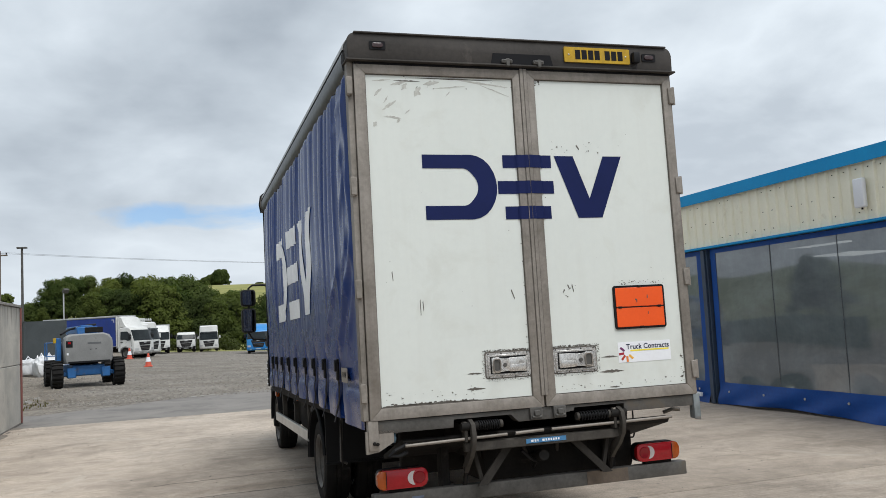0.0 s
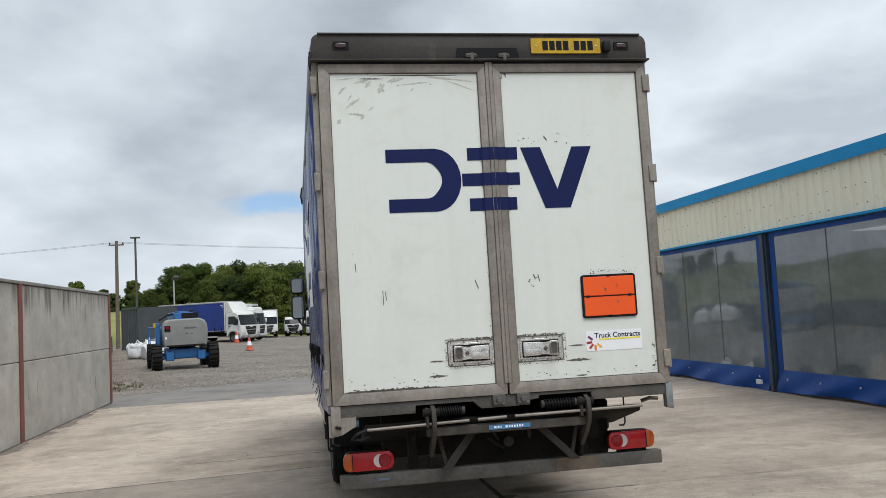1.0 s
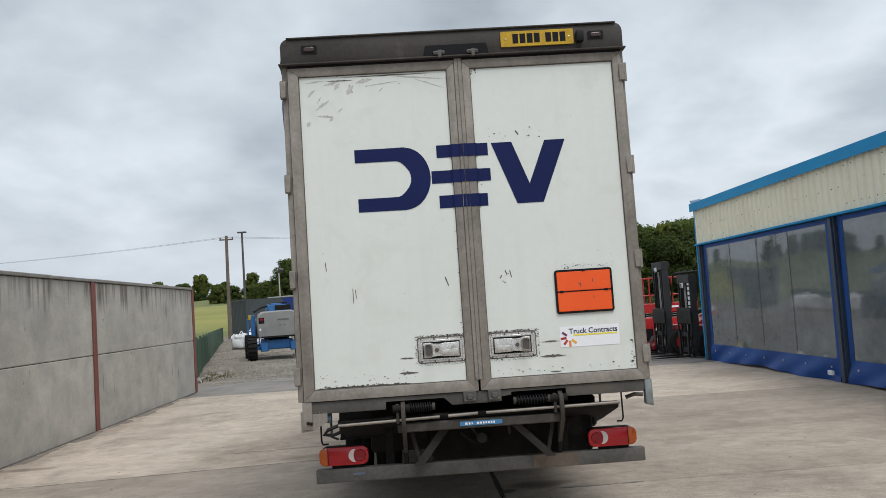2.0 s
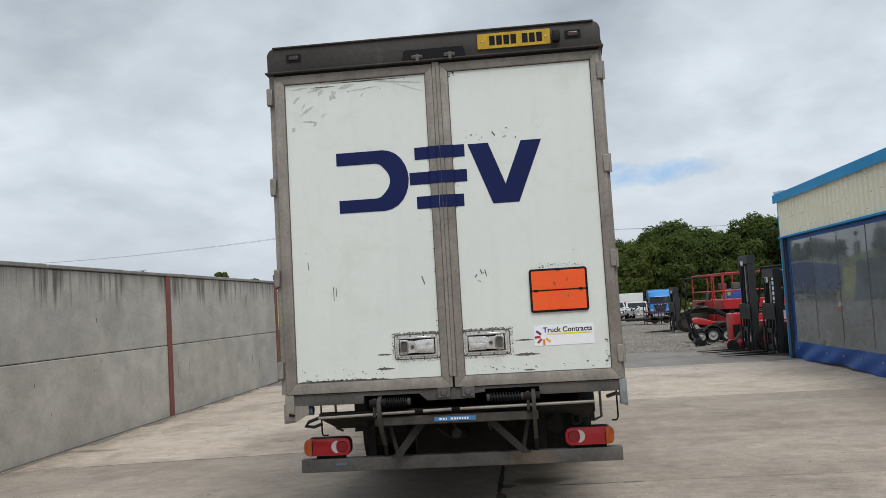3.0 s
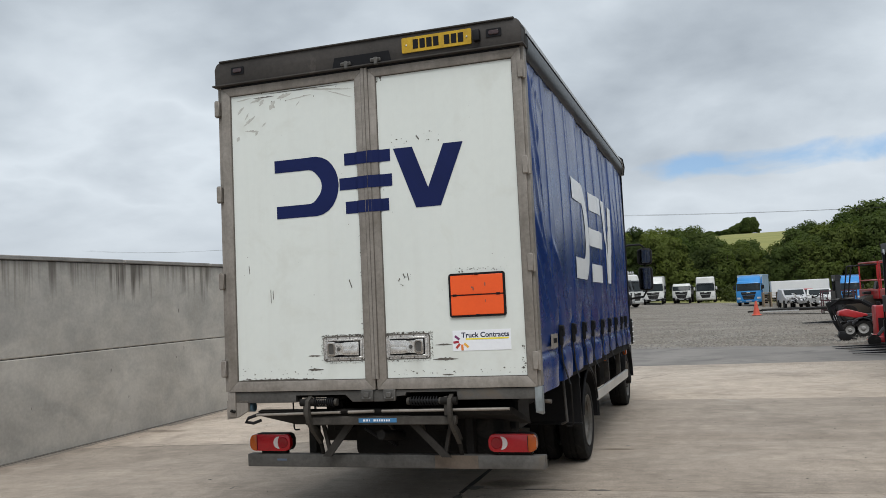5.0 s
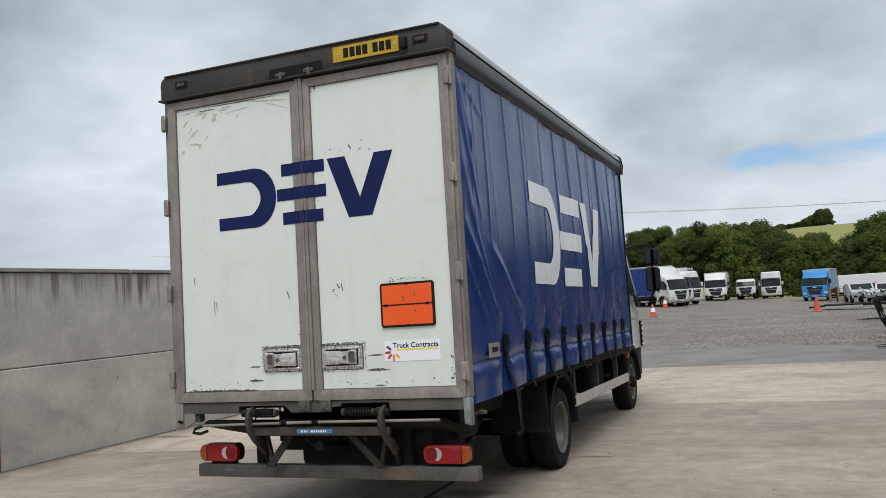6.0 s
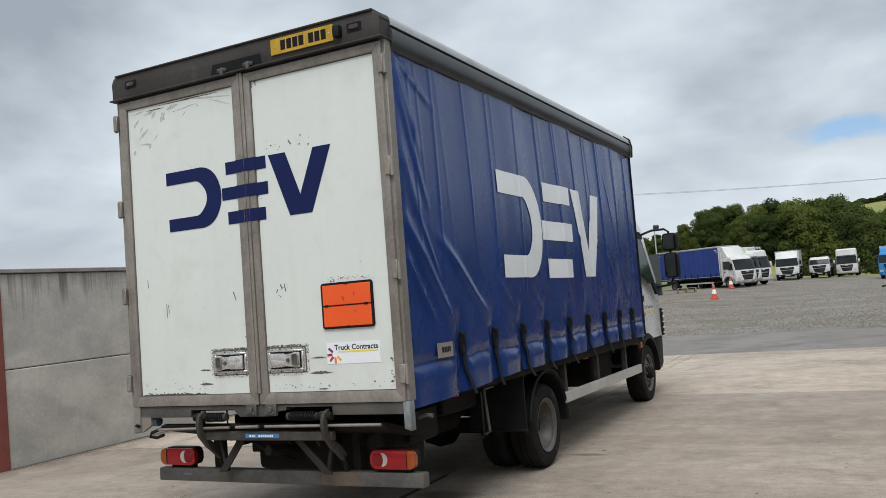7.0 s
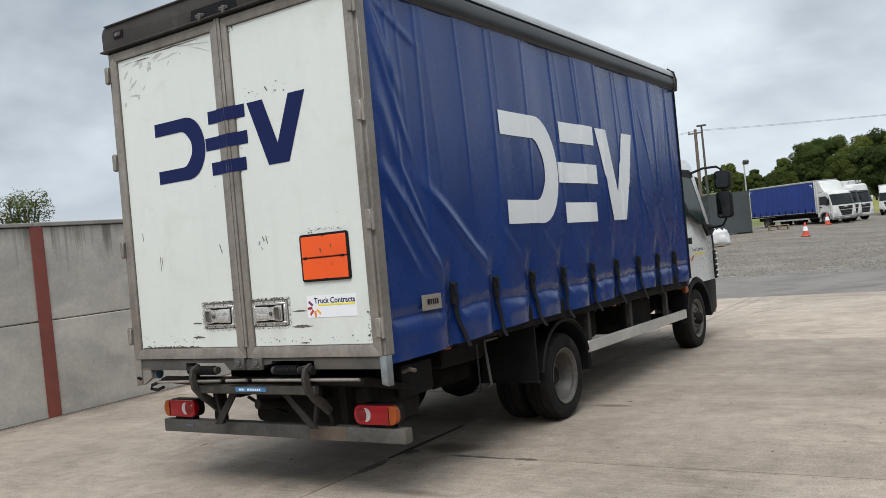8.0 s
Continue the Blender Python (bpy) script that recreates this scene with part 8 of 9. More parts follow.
# ---------------------------------------------------------------- poles, wires, fence
def poles():
    wood = surf("grey_pole_wood", (0.17, 0.14, 0.11), (0.11, 0.09, 0.07), 2, 15, 0.9, bump=0.1)
    root = thing("telegraph_pole", pose(-11.2, 61.0, 0.0), "weathered wooden pole carrying overhead wires", "pole")
    part("shaft", cy(bmesh.new(), (0, 0, 0), (0.06, 0, 7.6), 0.14, 0.10, 12), wood, root)
    part("crossarm", bx(bmesh.new(), -0.45, 0.55, -0.05, 0.05, 7.28, 7.37, 0.01), wood, root)
    for x in (-0.38, 0.48):
        part("insulator", lathe(bmesh.new(), [(7.37, 0.02), (7.40, 0.045), (7.46, 0.045), (7.50, 0.02)], (x, 0, 0), 2, 10), M_BLACKTRIM, root)
    root = thing("lamp_column", pose(-8.73, 54.2, 0.0), "tall grey steel lamp column", "lamp post")
    part("column", cy(bmesh.new(), (0, 0, 0), (0, 0, 7.05), 0.085, 0.06, 12), M_BARSTEEL, root)
    part("head", bx(bmesh.new(), -0.28, 0.28, -0.12, 0.12, 7.05, 7.14, 0.02), M_BARSTEEL, root)
    root = thing("floodlight_post", pose(-6.66, 55.09, land(-6.5, 55.0) + 2.57), "slim grey floodlight post on the container", "lamp post")
    part("post", cy(bmesh.new(), (0, 0, 0), (0, 0, 1.60), 0.042, 0.04, 10), M_SILVER, root)
    o = part("floodlight", bx(bmesh.new(), -0.17, 0.17, -0.09, 0.09, -0.13, 0.13, 0.02), M_BARSTEEL, root)
    o.matrix_basis = pose(0.12, 0, 1.72, 35, 0, 40)
    for k, dx in enumerate((-0.38, 0.48)):
        for end, sag in ((Vector((75, 66.0, 8.6)), 2.0), (Vector((-85, 104, 11.5)), 1.2)):
            p = Vector((-11.2 + dx, 61.0, 7.50))
            q = end + Vector((dx, 0.6 * k, 0))
            pts = []
            for i in range(41):
                f = i / 40
                c = p.lerp(q, f)
                c.z -= sag * 4 * f * (1 - f)
                pts.append(c)
            tagged(part("overhead_wire", tube(bmesh.new(), pts, 0.007, 5), M_BLACKTRIM, None), "thin dark overhead wire between poles", "wire", "overhead wires")


poles()


def fence():
    root = thing("fence", pose(0, 0, 0), "green mesh panel fence along the yard edge", "fence")
    green = surf("green_fence_paint", (0.05, 0.10, 0.06), (0.035, 0.07, 0.045), 3, 20, 0.6, bump=0.02)
    a, b = Vector((-4.15, 22.5)), Vector((-10.2, 54))
    n = 14
    for i in range(n + 1):
        p = a.lerp(b, i / n)
        part("post", bx(bmesh.new(), p.x - 0.03, p.x + 0.03, p.y - 0.03, p.y + 0.03, -0.1, 1.15), green, root)
        if i < n:
            q = a.lerp(b, (i + 1) / n)
            bm = bmesh.new()
            for k in range(16):
                c = p.lerp(q, (k + 0.5) / 16)
                bx(bm, c.x - 0.012, c.x + 0.012, c.y - 0.05, c.y + 0.05, 0.05, 1.08)
            for z in (0.2, 0.62, 1.0):
                tube(bm, [(p.x, p.y, z), (q.x, q.y, z)], 0.018, 5)
            part("panel", bm, green, root)
    # rubble by the wall end
    rng = random.Random(14)
    for i in range(26):
        x, y = -4.0 - 1.2 * rng.random() ** 2, 21 + 8 * rng.random()
        r = 0.05 + 0.13 * rng.random() ** 2
        bm = bmesh.new()
        bmesh.ops.create_icosphere(bm, subdivisions=1, radius=r)
        for v in bm.verts:
            v.co *= 0.7 + 0.5 * rng.random()
            v.co.z *= 0.7
        o = tagged(part("rubble", bm, M_COPING, None), "broken concrete rubble lump on dirt", "rubble", "rubble")
        o.matrix_basis = pose(x, y, r * 0.3 - 0.03)
    for x, y, ln, t in ((-4.2, 25.5, 1.5, 20), (-4.5, 27.2, 1.1, -30), (-4.0, 24.4, 0.7, 60)):
        o = tagged(part("plank", bx(bmesh.new(), -ln / 2, ln / 2, -0.07, 0.07, 0, 0.04, 0.004), surf("grey_plank", (0.25, 0.21, 0.16), rough=0.9), None), "loose grey timber plank on dirt", "plank", "planks")
        o.matrix_basis = pose(x, y, -0.01, 0, 0, t)


fence()


# ---------------------------------------------------------------- machines by the workshop corner
M_PLANTRED = paint("plant_red", (0.40, 0.015, 0.018))
M_PLANTBLACK = surf("black_machine_steel", (0.012, 0.012, 0.013), (0.007, 0.007, 0.008), 3, 30, 0.45, bump=0.03, spec=0.25)
M_PLANTGREY = surf("charcoal_machine_steel", (0.034, 0.036, 0.039), (0.022, 0.023, 0.025), 3, 30, 0.5, bump=0.03, spec=0.3)


def forklift(m, label, body_m, mast_h, marks=False, width=1.1):
    """Front (forks) along +y of its own frame."""
    root = thing("forklift", m, label, "forklift", "forklifts")
    for x in (-0.34, 0.34):
        bm = bmesh.new()
        for dx in (-0.075, 0.075):
            bx(bm, x + dx - 0.02, x + dx + 0.02, -0.16, 0.0, 0.06, mast_h, 0.004)
        bx(bm, x - 0.075, x + 0.075, -0.15, -0.11, 0.06, mast_h)
        ml = part("mast_channel", bm, M_PLANTGREY, root, "charcoal mast channel")
        if marks and x < 0:
            for k in range(8):
                z = mast_h * 0.46 + 0.115 * k
                part("marking_bar", bx(bmesh.new(), x - 0.062, x + 0.062, 0.0, 0.004, z, z + 0.082), M_STICKER, ml)
        part("lift_ram", cy(bmesh.new(), (x * 0.55, -0.1, 0.1), (x * 0.55, -0.1, mast_h * 0.9), 0.035, n=10), M_SILVER, root)
        part("chain", bx(bmesh.new(), x * 0.42 - 0.02, x * 0.42 + 0.02, -0.03, -0.015, 0.4, mast_h - 0.15), M_DARKSTEEL, root)
    for z in (0.35, mast_h * 0.55, mast_h - 0.08):
        part("mast_tie", bx(bmesh.new(), -0.42, 0.42, -0.2, -0.14, z - 0.05, z + 0.05), M_PLANTGREY, root)
    part("carriage", bx(bmesh.new(), -0.52, 0.52, 0.02, 0.06, 0.12, 0.24, 0.006), M_PLANTBLACK, root)
    part("carriage", bx(bmesh.new(), -0.52, 0.52, 0.02, 0.06, 0.5, 0.6, 0.006), M_PLANTBLACK, root)
    for x in (-0.5, -0.25, 0.0, 0.25, 0.5):
        part("guard_bar", bx(bmesh.new(), x - 0.02, x + 0.02, 0.02, 0.05, 0.6, 1.10), M_PLANTBLACK, root)
    part("load_guard", bx(bmesh.new(), -0.52, 0.52, 0.02, 0.05, 0.80, 1.18, 0.01), M_PLANTBLACK, root, "black load guard plate")
    part("mast_head", bx(bmesh.new(), -0.44, 0.44, -0.17, 0.012, mast_h - 0.20, mast_h + 0.01, 0.008), M_PLANTGREY, root)
    part("data_plate", bx(bmesh.new(), -0.02, 0.20, 0.012, 0.018, mast_h - 0.24 - 0.06 * marks, mast_h - 0.12 - 0.06 * marks), M_STICKER, root, "small white data plate")
    part("hose", tube(bmesh.new(), [(0.12, -0.05, 0.4), (0.14, 0.03, mast_h * 0.5), (0.10, 0.02, mast_h - 0.2)], 0.016, 6), M_BLACKTRIM, root)
    for x in (-0.3, 0.3):
        part("fork", prism(bmesh.new(), [(0.06, 0.62), (0.10, 0.62), (0.10, 0.08), (1.22, 0.045), (1.22, 0.035), (0.06, 0.03)], 0, x - 0.05, x + 0.05), M_PLANTBLACK, root, "long steel fork")
    part("body", prism(bmesh.new(), [(-0.3, 0.25), (-0.3, 0.75), (-0.75, 0.72), (-1.0, 0.95), (-2.0, 1.02), (-2.25, 0.8), (-2.25, 0.25)], 0, -width / 2, width / 2, 0.04), body_m, root, "painted body")
    part("seat", prism(bmesh.new(), [(-0.95, 1.0), (-1.4, 1.0), (-1.5, 1.45), (-1.4, 1.45), (-1.33, 1.1), (-0.95, 1.1)], 0, -0.24, 0.24, 0.02), M_PLANTBLACK, root)
    for x in (-0.45, 0.45):
        part("overhead_guard", tube(bmesh.new(), [(x, -0.35, 0.75), (x, -0.55, 2.05), (x, -1.65, 2.08), (x, -1.95, 1.0)], 0.03, 6), M_PLANTBLACK, root)
    for k in range(6):
        part("roof_bar", tube(bmesh.new(), [(-0.45, -0.6 - 0.2 * k, 2.07), (0.45, -0.6 - 0.2 * k, 2.07)], 0.018, 5), M_PLANTBLACK, root)
    for x in (-width / 2 + 0.1, width / 2 - 0.1):
        small_wheel(root, x, -0.38, 0.33, 0.24, 1, body_m)
        small_wheel(root, x, -1.85, 0.26, 0.2, 1, body_m)
    return root


forklift(pose(8.05, 21.25, -0.02, 0, 0, 90), "charcoal mast forklift with red body, forks lowered", M_PLANTRED, 2.35)
forklift(pose(8.20, 19.70, -0.01, 0, 0, 90), "charcoal forklift with white markings on its mast", M_PLANTRED, 1.95, True)
forklift(pose(8.4, 34.2, -0.03, 0, 0, 92), "old grimy yellow forklift with a black mast", surf("grimy_plant_yellow", (0.040, 0.028, 0.016), (0.018, 0.015, 0.012), 3, 20, rough=0.7), 1.75, width=0.9)


def scissor_lift(m, label, w=2.6, d=1.3, h=2.15):
    root = thing("scissor_lift", m, label, "scissor lift", "scissor lifts")
    part("base", bx(bmesh.new(), 0, w, 0, d, 0.28, 0.62, 0.03), M_PLANTRED, root)
    part("deck", bx(bmesh.new(), -0.05, w + 0.05, -0.03, d + 0.03, 0.84, 1.18, 0.01), M_PLANTRED, root)
    part("maker_mark", bx(bmesh.new(), 0.62 * w - 0.3, 0.62 * w + 0.3, -0.04, -0.031, 1.0, 1.07), M_STICKER, root)
    for k in range(3):
        bm = bmesh.new()
        tube(bm, [(0.1, 0.1 + 0.01 * k, 0.64 + 0.07 * k), (w - 0.1, 0.1 + 0.01 * k, 0.70 + 0.07 * k)], 0.03, 6)
        part("scissor_arm", bm, M_PLANTBLACK, root)
    for x, y in ((0, 0), (w * 0.33, 0), (w * 0.66, 0), (w, 0), (0, d), (w * 0.5, d), (w, d)):
        part("rail_post", tube(bmesh.new(), [(x, y, 1.0), (x, y, h)], 0.024, 6), M_PLANTRED, root)
    for z in (1.5, h):
        part("guard_rail", tube(bmesh.new(), [(0, 0, z), (w, 0, z), (w, d, z), (0, d, z), (0, 0, z)], 0.024, 6), M_PLANTRED, root, "red tubular guard rail")
    for x in (0.35, w - 0.35):
        for y in (0.05, d - 0.05):
            bm = lathe(bmesh.new(), [(-0.1, 0.12), (-0.1, 0.26), (0.1, 0.26), (0.1, 0.12)], (x, y, 0.26), 1, 20)
            part("wheel", bm, M_RUBBER, root)
    part("control_box", bx(bmesh.new(), 0.3, 0.6, 0.02, 0.16, 1.55, 1.8, 0.02), M_BARSTEEL, root)


scissor_lift(pose(9.75, 33.2, -0.03, 0, 0, 8), "red scissor lift with tubular rails, lowered", 1.25, 2.2)
scissor_lift(pose(9.85, 31.6, -0.03, 0, 0, 4), "large red scissor lift with black tyres", 2.7, 1.3)
skip = thing("blue_tank", pose(10.2, 36.2, -0.02), "blue steel tank with yellow marks behind the lifts", "tank")
part("shell", bx(bmesh.new(), 0.75, 1.6, 0, 1.0, 0.3, 1.56, 0.06, seg=2), paint("tank_blue", (0.02, 0.06, 0.30)), skip)
part("mark", bx(bmesh.new(), 0.80, 0.92, -0.012, 0.0, 1.28, 1.42), M_YELLOW, skip)
for x in (0.8, 1.3):
    part("skid", bx(bmesh.new(), x, x + 0.2, 0.1, 1.1, 0.0, 0.3), M_DARKSTEEL, skip)


def backhoe():
    root = thing("backhoe_attachment", pose(7.30, 24.3, -0.02), "black backhoe arm resting on its bucket", "digger arm")

    def arm(pts, w, t):
        bm = bmesh.new()
        for (a, b), (c, d) in zip(pts, pts[1:]):
            v = Vector((c - a, d - b)).normalized()
            n = Vector((-v.y, v.x)) * w
            prism(bm, [(a - n.x, b - n.y), (c - n.x * 0.8, d - n.y * 0.8), (c + n.x * 0.8, d + n.y * 0.8), (a + n.x, b + n.y)], 1, -t, t, 0.008)
        return bm
    part("dipper", arm([(-0.17, 0.98), (-0.06, 0.55), (0.10, 0.20)], 0.085, 0.05), M_PLANTBLACK, root, "black dipper arm")
    part("boom", arm([(-0.22, 0.92), (-0.12, 1.0), (0.62, 1.0), (1.02, 0.76), (1.34, 0.34)], 0.068, 0.06), M_PLANTBLACK, root, "black curved boom")
    part("ram", cy(bmesh.new(), (-0.02, -0.1, 1.07), (0.42, -0.1, 1.09), 0.024, n=10), M_BARSTEEL, root)
    part("ram", cy(bmesh.new(), (-0.12, -0.08, 0.80), (0.02, -0.08, 0.36), 0.022, n=10), M_DARKSTEEL, root)
    bm = prism(bmesh.new(), [(0.02, 0.24), (0.14, 0.24), (0.24, 0.12), (0.36, 0.04), (0.26, 0.0), (0.06, 0.0), (-0.02, 0.10)], 1, -0.14, 0.14, 0.01)
    b = part("bucket", bm, M_PLANTBLACK, root, "black digging bucket")
    for k in range(3):
        part("tooth", bx(bmesh.new(), 0.32, 0.42, -0.12 + 0.10 * k, -0.08 + 0.10 * k, 0.02, 0.045), M_DARKSTEEL, b)
    part("marking", prism(bmesh.new(), [(-0.07, 0.52), (0.0, 0.50), (-0.04, 0.66), (-0.11, 0.68)], 1, -0.06, -0.053), M_STICKER, root)
    for k in range(3):
        part("hose", tube(bmesh.new(), [(-0.18, -0.12 + 0.05 * k, 0.9), (0.1, -0.14 + 0.05 * k, 1.10), (0.55, -0.1 + 0.05 * k, 1.04), (1.1, 0, 0.7)], 0.014, 5), M_BLACKTRIM, root)
    part("mount", bx(bmesh.new(), 1.2, 1.42, -0.25, 0.25, 0.03, 0.5, 0.02), M_PLANTBLACK, root)

    root = thing("compact_tractor", pose(8.45, 26.0, -0.02), "small red and black machine with pale grey wheels", "tractor")
    part("bonnet", prism(bmesh.new(), [(-0.95, 0.58), (-0.93, 0.70), (-0.70, 0.76), (-0.20, 0.60), (-0.22, 0.50), (-0.55, 0.52)], 1, -0.24, 0.24, 0.03), M_PLANTRED, root, "sloping red bonnet")
    part("frame", bx(bmesh.new(), -0.7, 0.7, -0.22, 0.22, 0.26, 0.42, 0.02), M_PLANTBLACK, root)
    part("engine", bx(bmesh.new(), -0.38, 0.35, -0.24, 0.24, 0.42, 0.60, 0.04), M_PLANTBLACK, root)
    part("seat", prism(bmesh.new(), [(0.36, 0.45), (0.75, 0.45), (0.82, 0.80), (0.74, 0.80), (0.68, 0.56), (0.36, 0.56)], 1, -0.2, 0.2, 0.02), M_PLANTBLACK, root)
    part("mudguard", prism(bmesh.new(), arc(-0.38, 0.24, 0.30, 0.30, 20, 160, 8) + arc(-0.38, 0.24, 0.27, 0.27, 160, 20, 8), 1, -0.60, -0.36), M_PLANTGREY, root)
    pale = surf("pale_wheel_paint", (0.36, 0.355, 0.34), (0.22, 0.21, 0.20), 8, 40, rough=0.6)
    for x, r in ((-0.72, 0.20), (-0.38, 0.23), (0.05, 0.22)):
        for y in (-0.48, 0.48):
            bm = lathe(bmesh.new(), [(-0.08, r * 0.6), (-0.08, r * 0.95), (0.08, r * 0.95), (0.08, r * 0.6), (-0.08, r * 0.6)], (x, y, r), 1, 24, caps=False)
            w = part("wheel", bm, M_RUBBER, root)
            part("rim", lathe(bmesh.new(), [(-0.085, 0.03), (-0.05, r * 0.3), (-0.07, r * 0.66), (0.07, r * 0.66)], (x, y, r), 1, 18), pale, w)
    part("drag_link", tube(bmesh.new(), [(-0.5, -0.4, 0.45), (0.1, -0.42, 0.62), (0.5, -0.4, 0.42)], 0.025, 6), M_PLANTBLACK, root)

    root = thing("red_mower_deck", pose(7.75, 22.1, -0.02), "low red and black mower deck on the yard", "mower deck")
    part("deck", prism(bmesh.new(), [(-0.05, 0.10), (0.1, 0.24), (0.8, 0.26), (0.95, 0.08)], 1, -0.4, 0.5, 0.03), M_PLANTRED, root)
    part("frame", tube(bmesh.new(), [(0.1, -0.3, 0.24), (0.3, 0, 0.42), (0.6, 0.3, 0.40), (0.9, 0.4, 0.26)], 0.04, 6), M_PLANTBLACK, root)
    for x, y in ((0.0, -0.42), (0.9, -0.42), (0.45, 0.5)):
        part("wheel", lathe(bmesh.new(), [(-0.05, 0.05), (-0.05, 0.14), (0.05, 0.14), (0.05, 0.05)], (x, y, 0.14), 1, 16), M_RUBBER, root)
    root = thing("red_power_unit", pose(8.08, 22.9, -0.02), "tall red power unit beside the forklift", "power unit")
    part("case", bx(bmesh.new(), -0.12, 0.2, -0.25, 0.3, 0.05, 0.92, 0.05, seg=2), M_PLANTRED, root)
    part("panel", bx(bmesh.new(), -0.07, 0.14, -0.262, -0.248, 0.30, 0.62), M_PLANTBLACK, root)
    part("cap", cy(bmesh.new(), (0, 0, 0.9), (0, 0, 1.0), 0.05), M_PLANTBLACK, root)


backhoe()


def wrecks():
    root = thing("flatbed_trailer", pose(7.3, 52.0, land(9, 52) - 0.02), "low dark flatbed trailer on the gravel", "trailer")
    part("bed", bx(bmesh.new(), -0.7, 4.6, 0, 1.9, 0.22, 0.34, 0.01), M_DARKSTEEL, root)
    part("side_rail", bx(bmesh.new(), -0.7, 1.2, -0.05, 0.0, 0.20, 0.27), M_SILVER, root)
    for x in (2.9, 3.6):
        part("wheel", lathe(bmesh.new(), [(-0.1, 0.1), (-0.1, 0.22), (0.1, 0.22), (0.1, 0.1)], (x, 0.1, 0.22), 1, 16), M_RUBBER, root)
    part("drawbar", tube(bmesh.new(), [(-0.7, 0.9, 0.28), (-1.5, 0.9, 0.22)], 0.05, 6), M_DARKSTEEL, root)
    for k, (x, y, turn, col, lab) in enumerate(((9.4, 68, 96, (0.48, 0.48, 0.49), "crumpled silver car with its front torn off"), (11.2, 68.3, 84, (0.58, 0.58, 0.57), "stripped white car with exposed engine"), (10.3, 70.5, 90, (0.40, 0.03, 0.03), "red scrap car behind others"))):
        rng = random.Random(60 + k)
        root = thing("scrap_car", pose(x, y, land(x, y) - 0.02, 0, 0, turn), lab, "car", "scrap cars")
        pm = paint("scrap_car_paint", col)
        bm = prism(bmesh.new(), [(-1.4, 0.35), (-1.45, 0.8), (-0.7, 0.92), (-0.1, 1.38), (1.5, 1.42), (2.0, 0.95), (2.1, 0.4)], 1, -0.8, 0.8, 0.06)
        bmesh.ops.subdivide_edges(bm, edges=bm.edges[:], cuts=2, use_grid_fill=True)
        for v in bm.verts:
            v.co += Vector((1, 1, 1)) * 0.05 * noise.noise(v.co * 2.1 + Vector((k, 0, 0))) * (1.5 if v.co.x < -0.6 else 0.4)
        part("body", bm, pm, root, smooth=30)
        part("windscreen", prism(bmesh.new(), [(-0.66, 0.96), (-0.16, 1.34), (-0.12, 1.33), (-0.6, 0.95)], 1, -0.68, 0.68), M_SCREEN, root)
        for i in range(40):
            c = Vector((-1.75 + 0.6 * rng.random(), rng.uniform(-0.7, 0.7), 0.35 + 0.65 * rng.random()))
            g = c + Vector((rng.uniform(-0.15, 0.15), rng.uniform(-0.35, 0.35), rng.uniform(-0.15, 0.2)))
            part("engine_piece", tube(bmesh.new(), [c, (c + g) / 2 + Vector((-0.05, 0.04, 0.06)), g], 0.025 + 0.05 * rng.random() ** 2, 6), (M_BLACKTRIM, M_SILVER, M_SILVER, M_STICKER, M_DARKSTEEL)[i % 5], root)
        for wx_ in (-0.95, 1.35):
            for wy in (-0.76, 0.76):
                part("wheel", lathe(bmesh.new(), [(-0.09, 0.16), (-0.09, 0.3), (0.09, 0.3), (0.09, 0.16)], (wx_, wy, 0.3), 1, 18), M_RUBBER, root)
    root = thing("stillage", pose(10.0, 54.0, land(10.9, 54.5) - 0.02), "rusty red steel stillage frames", "stillage")
    rust = surf("rusty_steel", (0.075, 0.022, 0.032), (0.04, 0.016, 0.02), 3, 30, 0.8, bump=0.05)
    for x in (0, 0.9, 1.8):
        for y in (0, 1.1):
            part("upright", bx(bmesh.new(), x - 0.03, x + 0.03, y - 0.03, y + 0.03, 0, 1.35), rust, root)
    for z in (0.2, 0.75, 1.3):
        for y in (0, 1.1):
            part("rail", bx(bmesh.new(), 0, 1.8, y - 0.025, y + 0.025, z - 0.03, z + 0.03), rust, root)
    for x in (0.25, 0.5, 0.75, 1.1, 1.4, 1.6):
        part("bar", bx(bmesh.new(), x - 0.015, x + 0.015, -0.015, 0.015, 0.2, 1.3), rust, root)


wrecks()

eye_box = thing("security_camera", pose(BX + 0.05, B_END - 0.06, 3.46, 0, -6, -30), "white bullet security camera on the workshop eaves", "security camera")
M_CCTV = surf("white_camera_paint", (0.66, 0.67, 0.68), (0.56, 0.57, 0.58), 6, 40, 0.45, bump=0.01)
part("housing", lathe(bmesh.new(), [(-0.15, 0.042), (-0.145, 0.048), (0.10, 0.048), (0.12, 0.035)], (0, 0, 0.13), 0, 20), M_CCTV, eye_box)
part("sun_shield", prism(bmesh.new(), arc(0, 0.13, 0.060, 0.060, 10, 170, 10) + arc(0, 0.13, 0.055, 0.055, 170, 10, 10), 0, -0.165, 0.09), M_CCTV, eye_box)
part("lens", lathe(bmesh.new(), [(-0.156, 0.005), (-0.154, 0.034), (-0.146, 0.040)], (0, 0, 0.13), 0, 16), M_BLACKTRIM, eye_box, "dark lens window")
part("bracket", tube(bmesh.new(), [(0.02, 0, 0.12), (0.03, 0, 0.05), (0.03, 0, 0.0)], 0.016, 8), M_CCTV, eye_box)


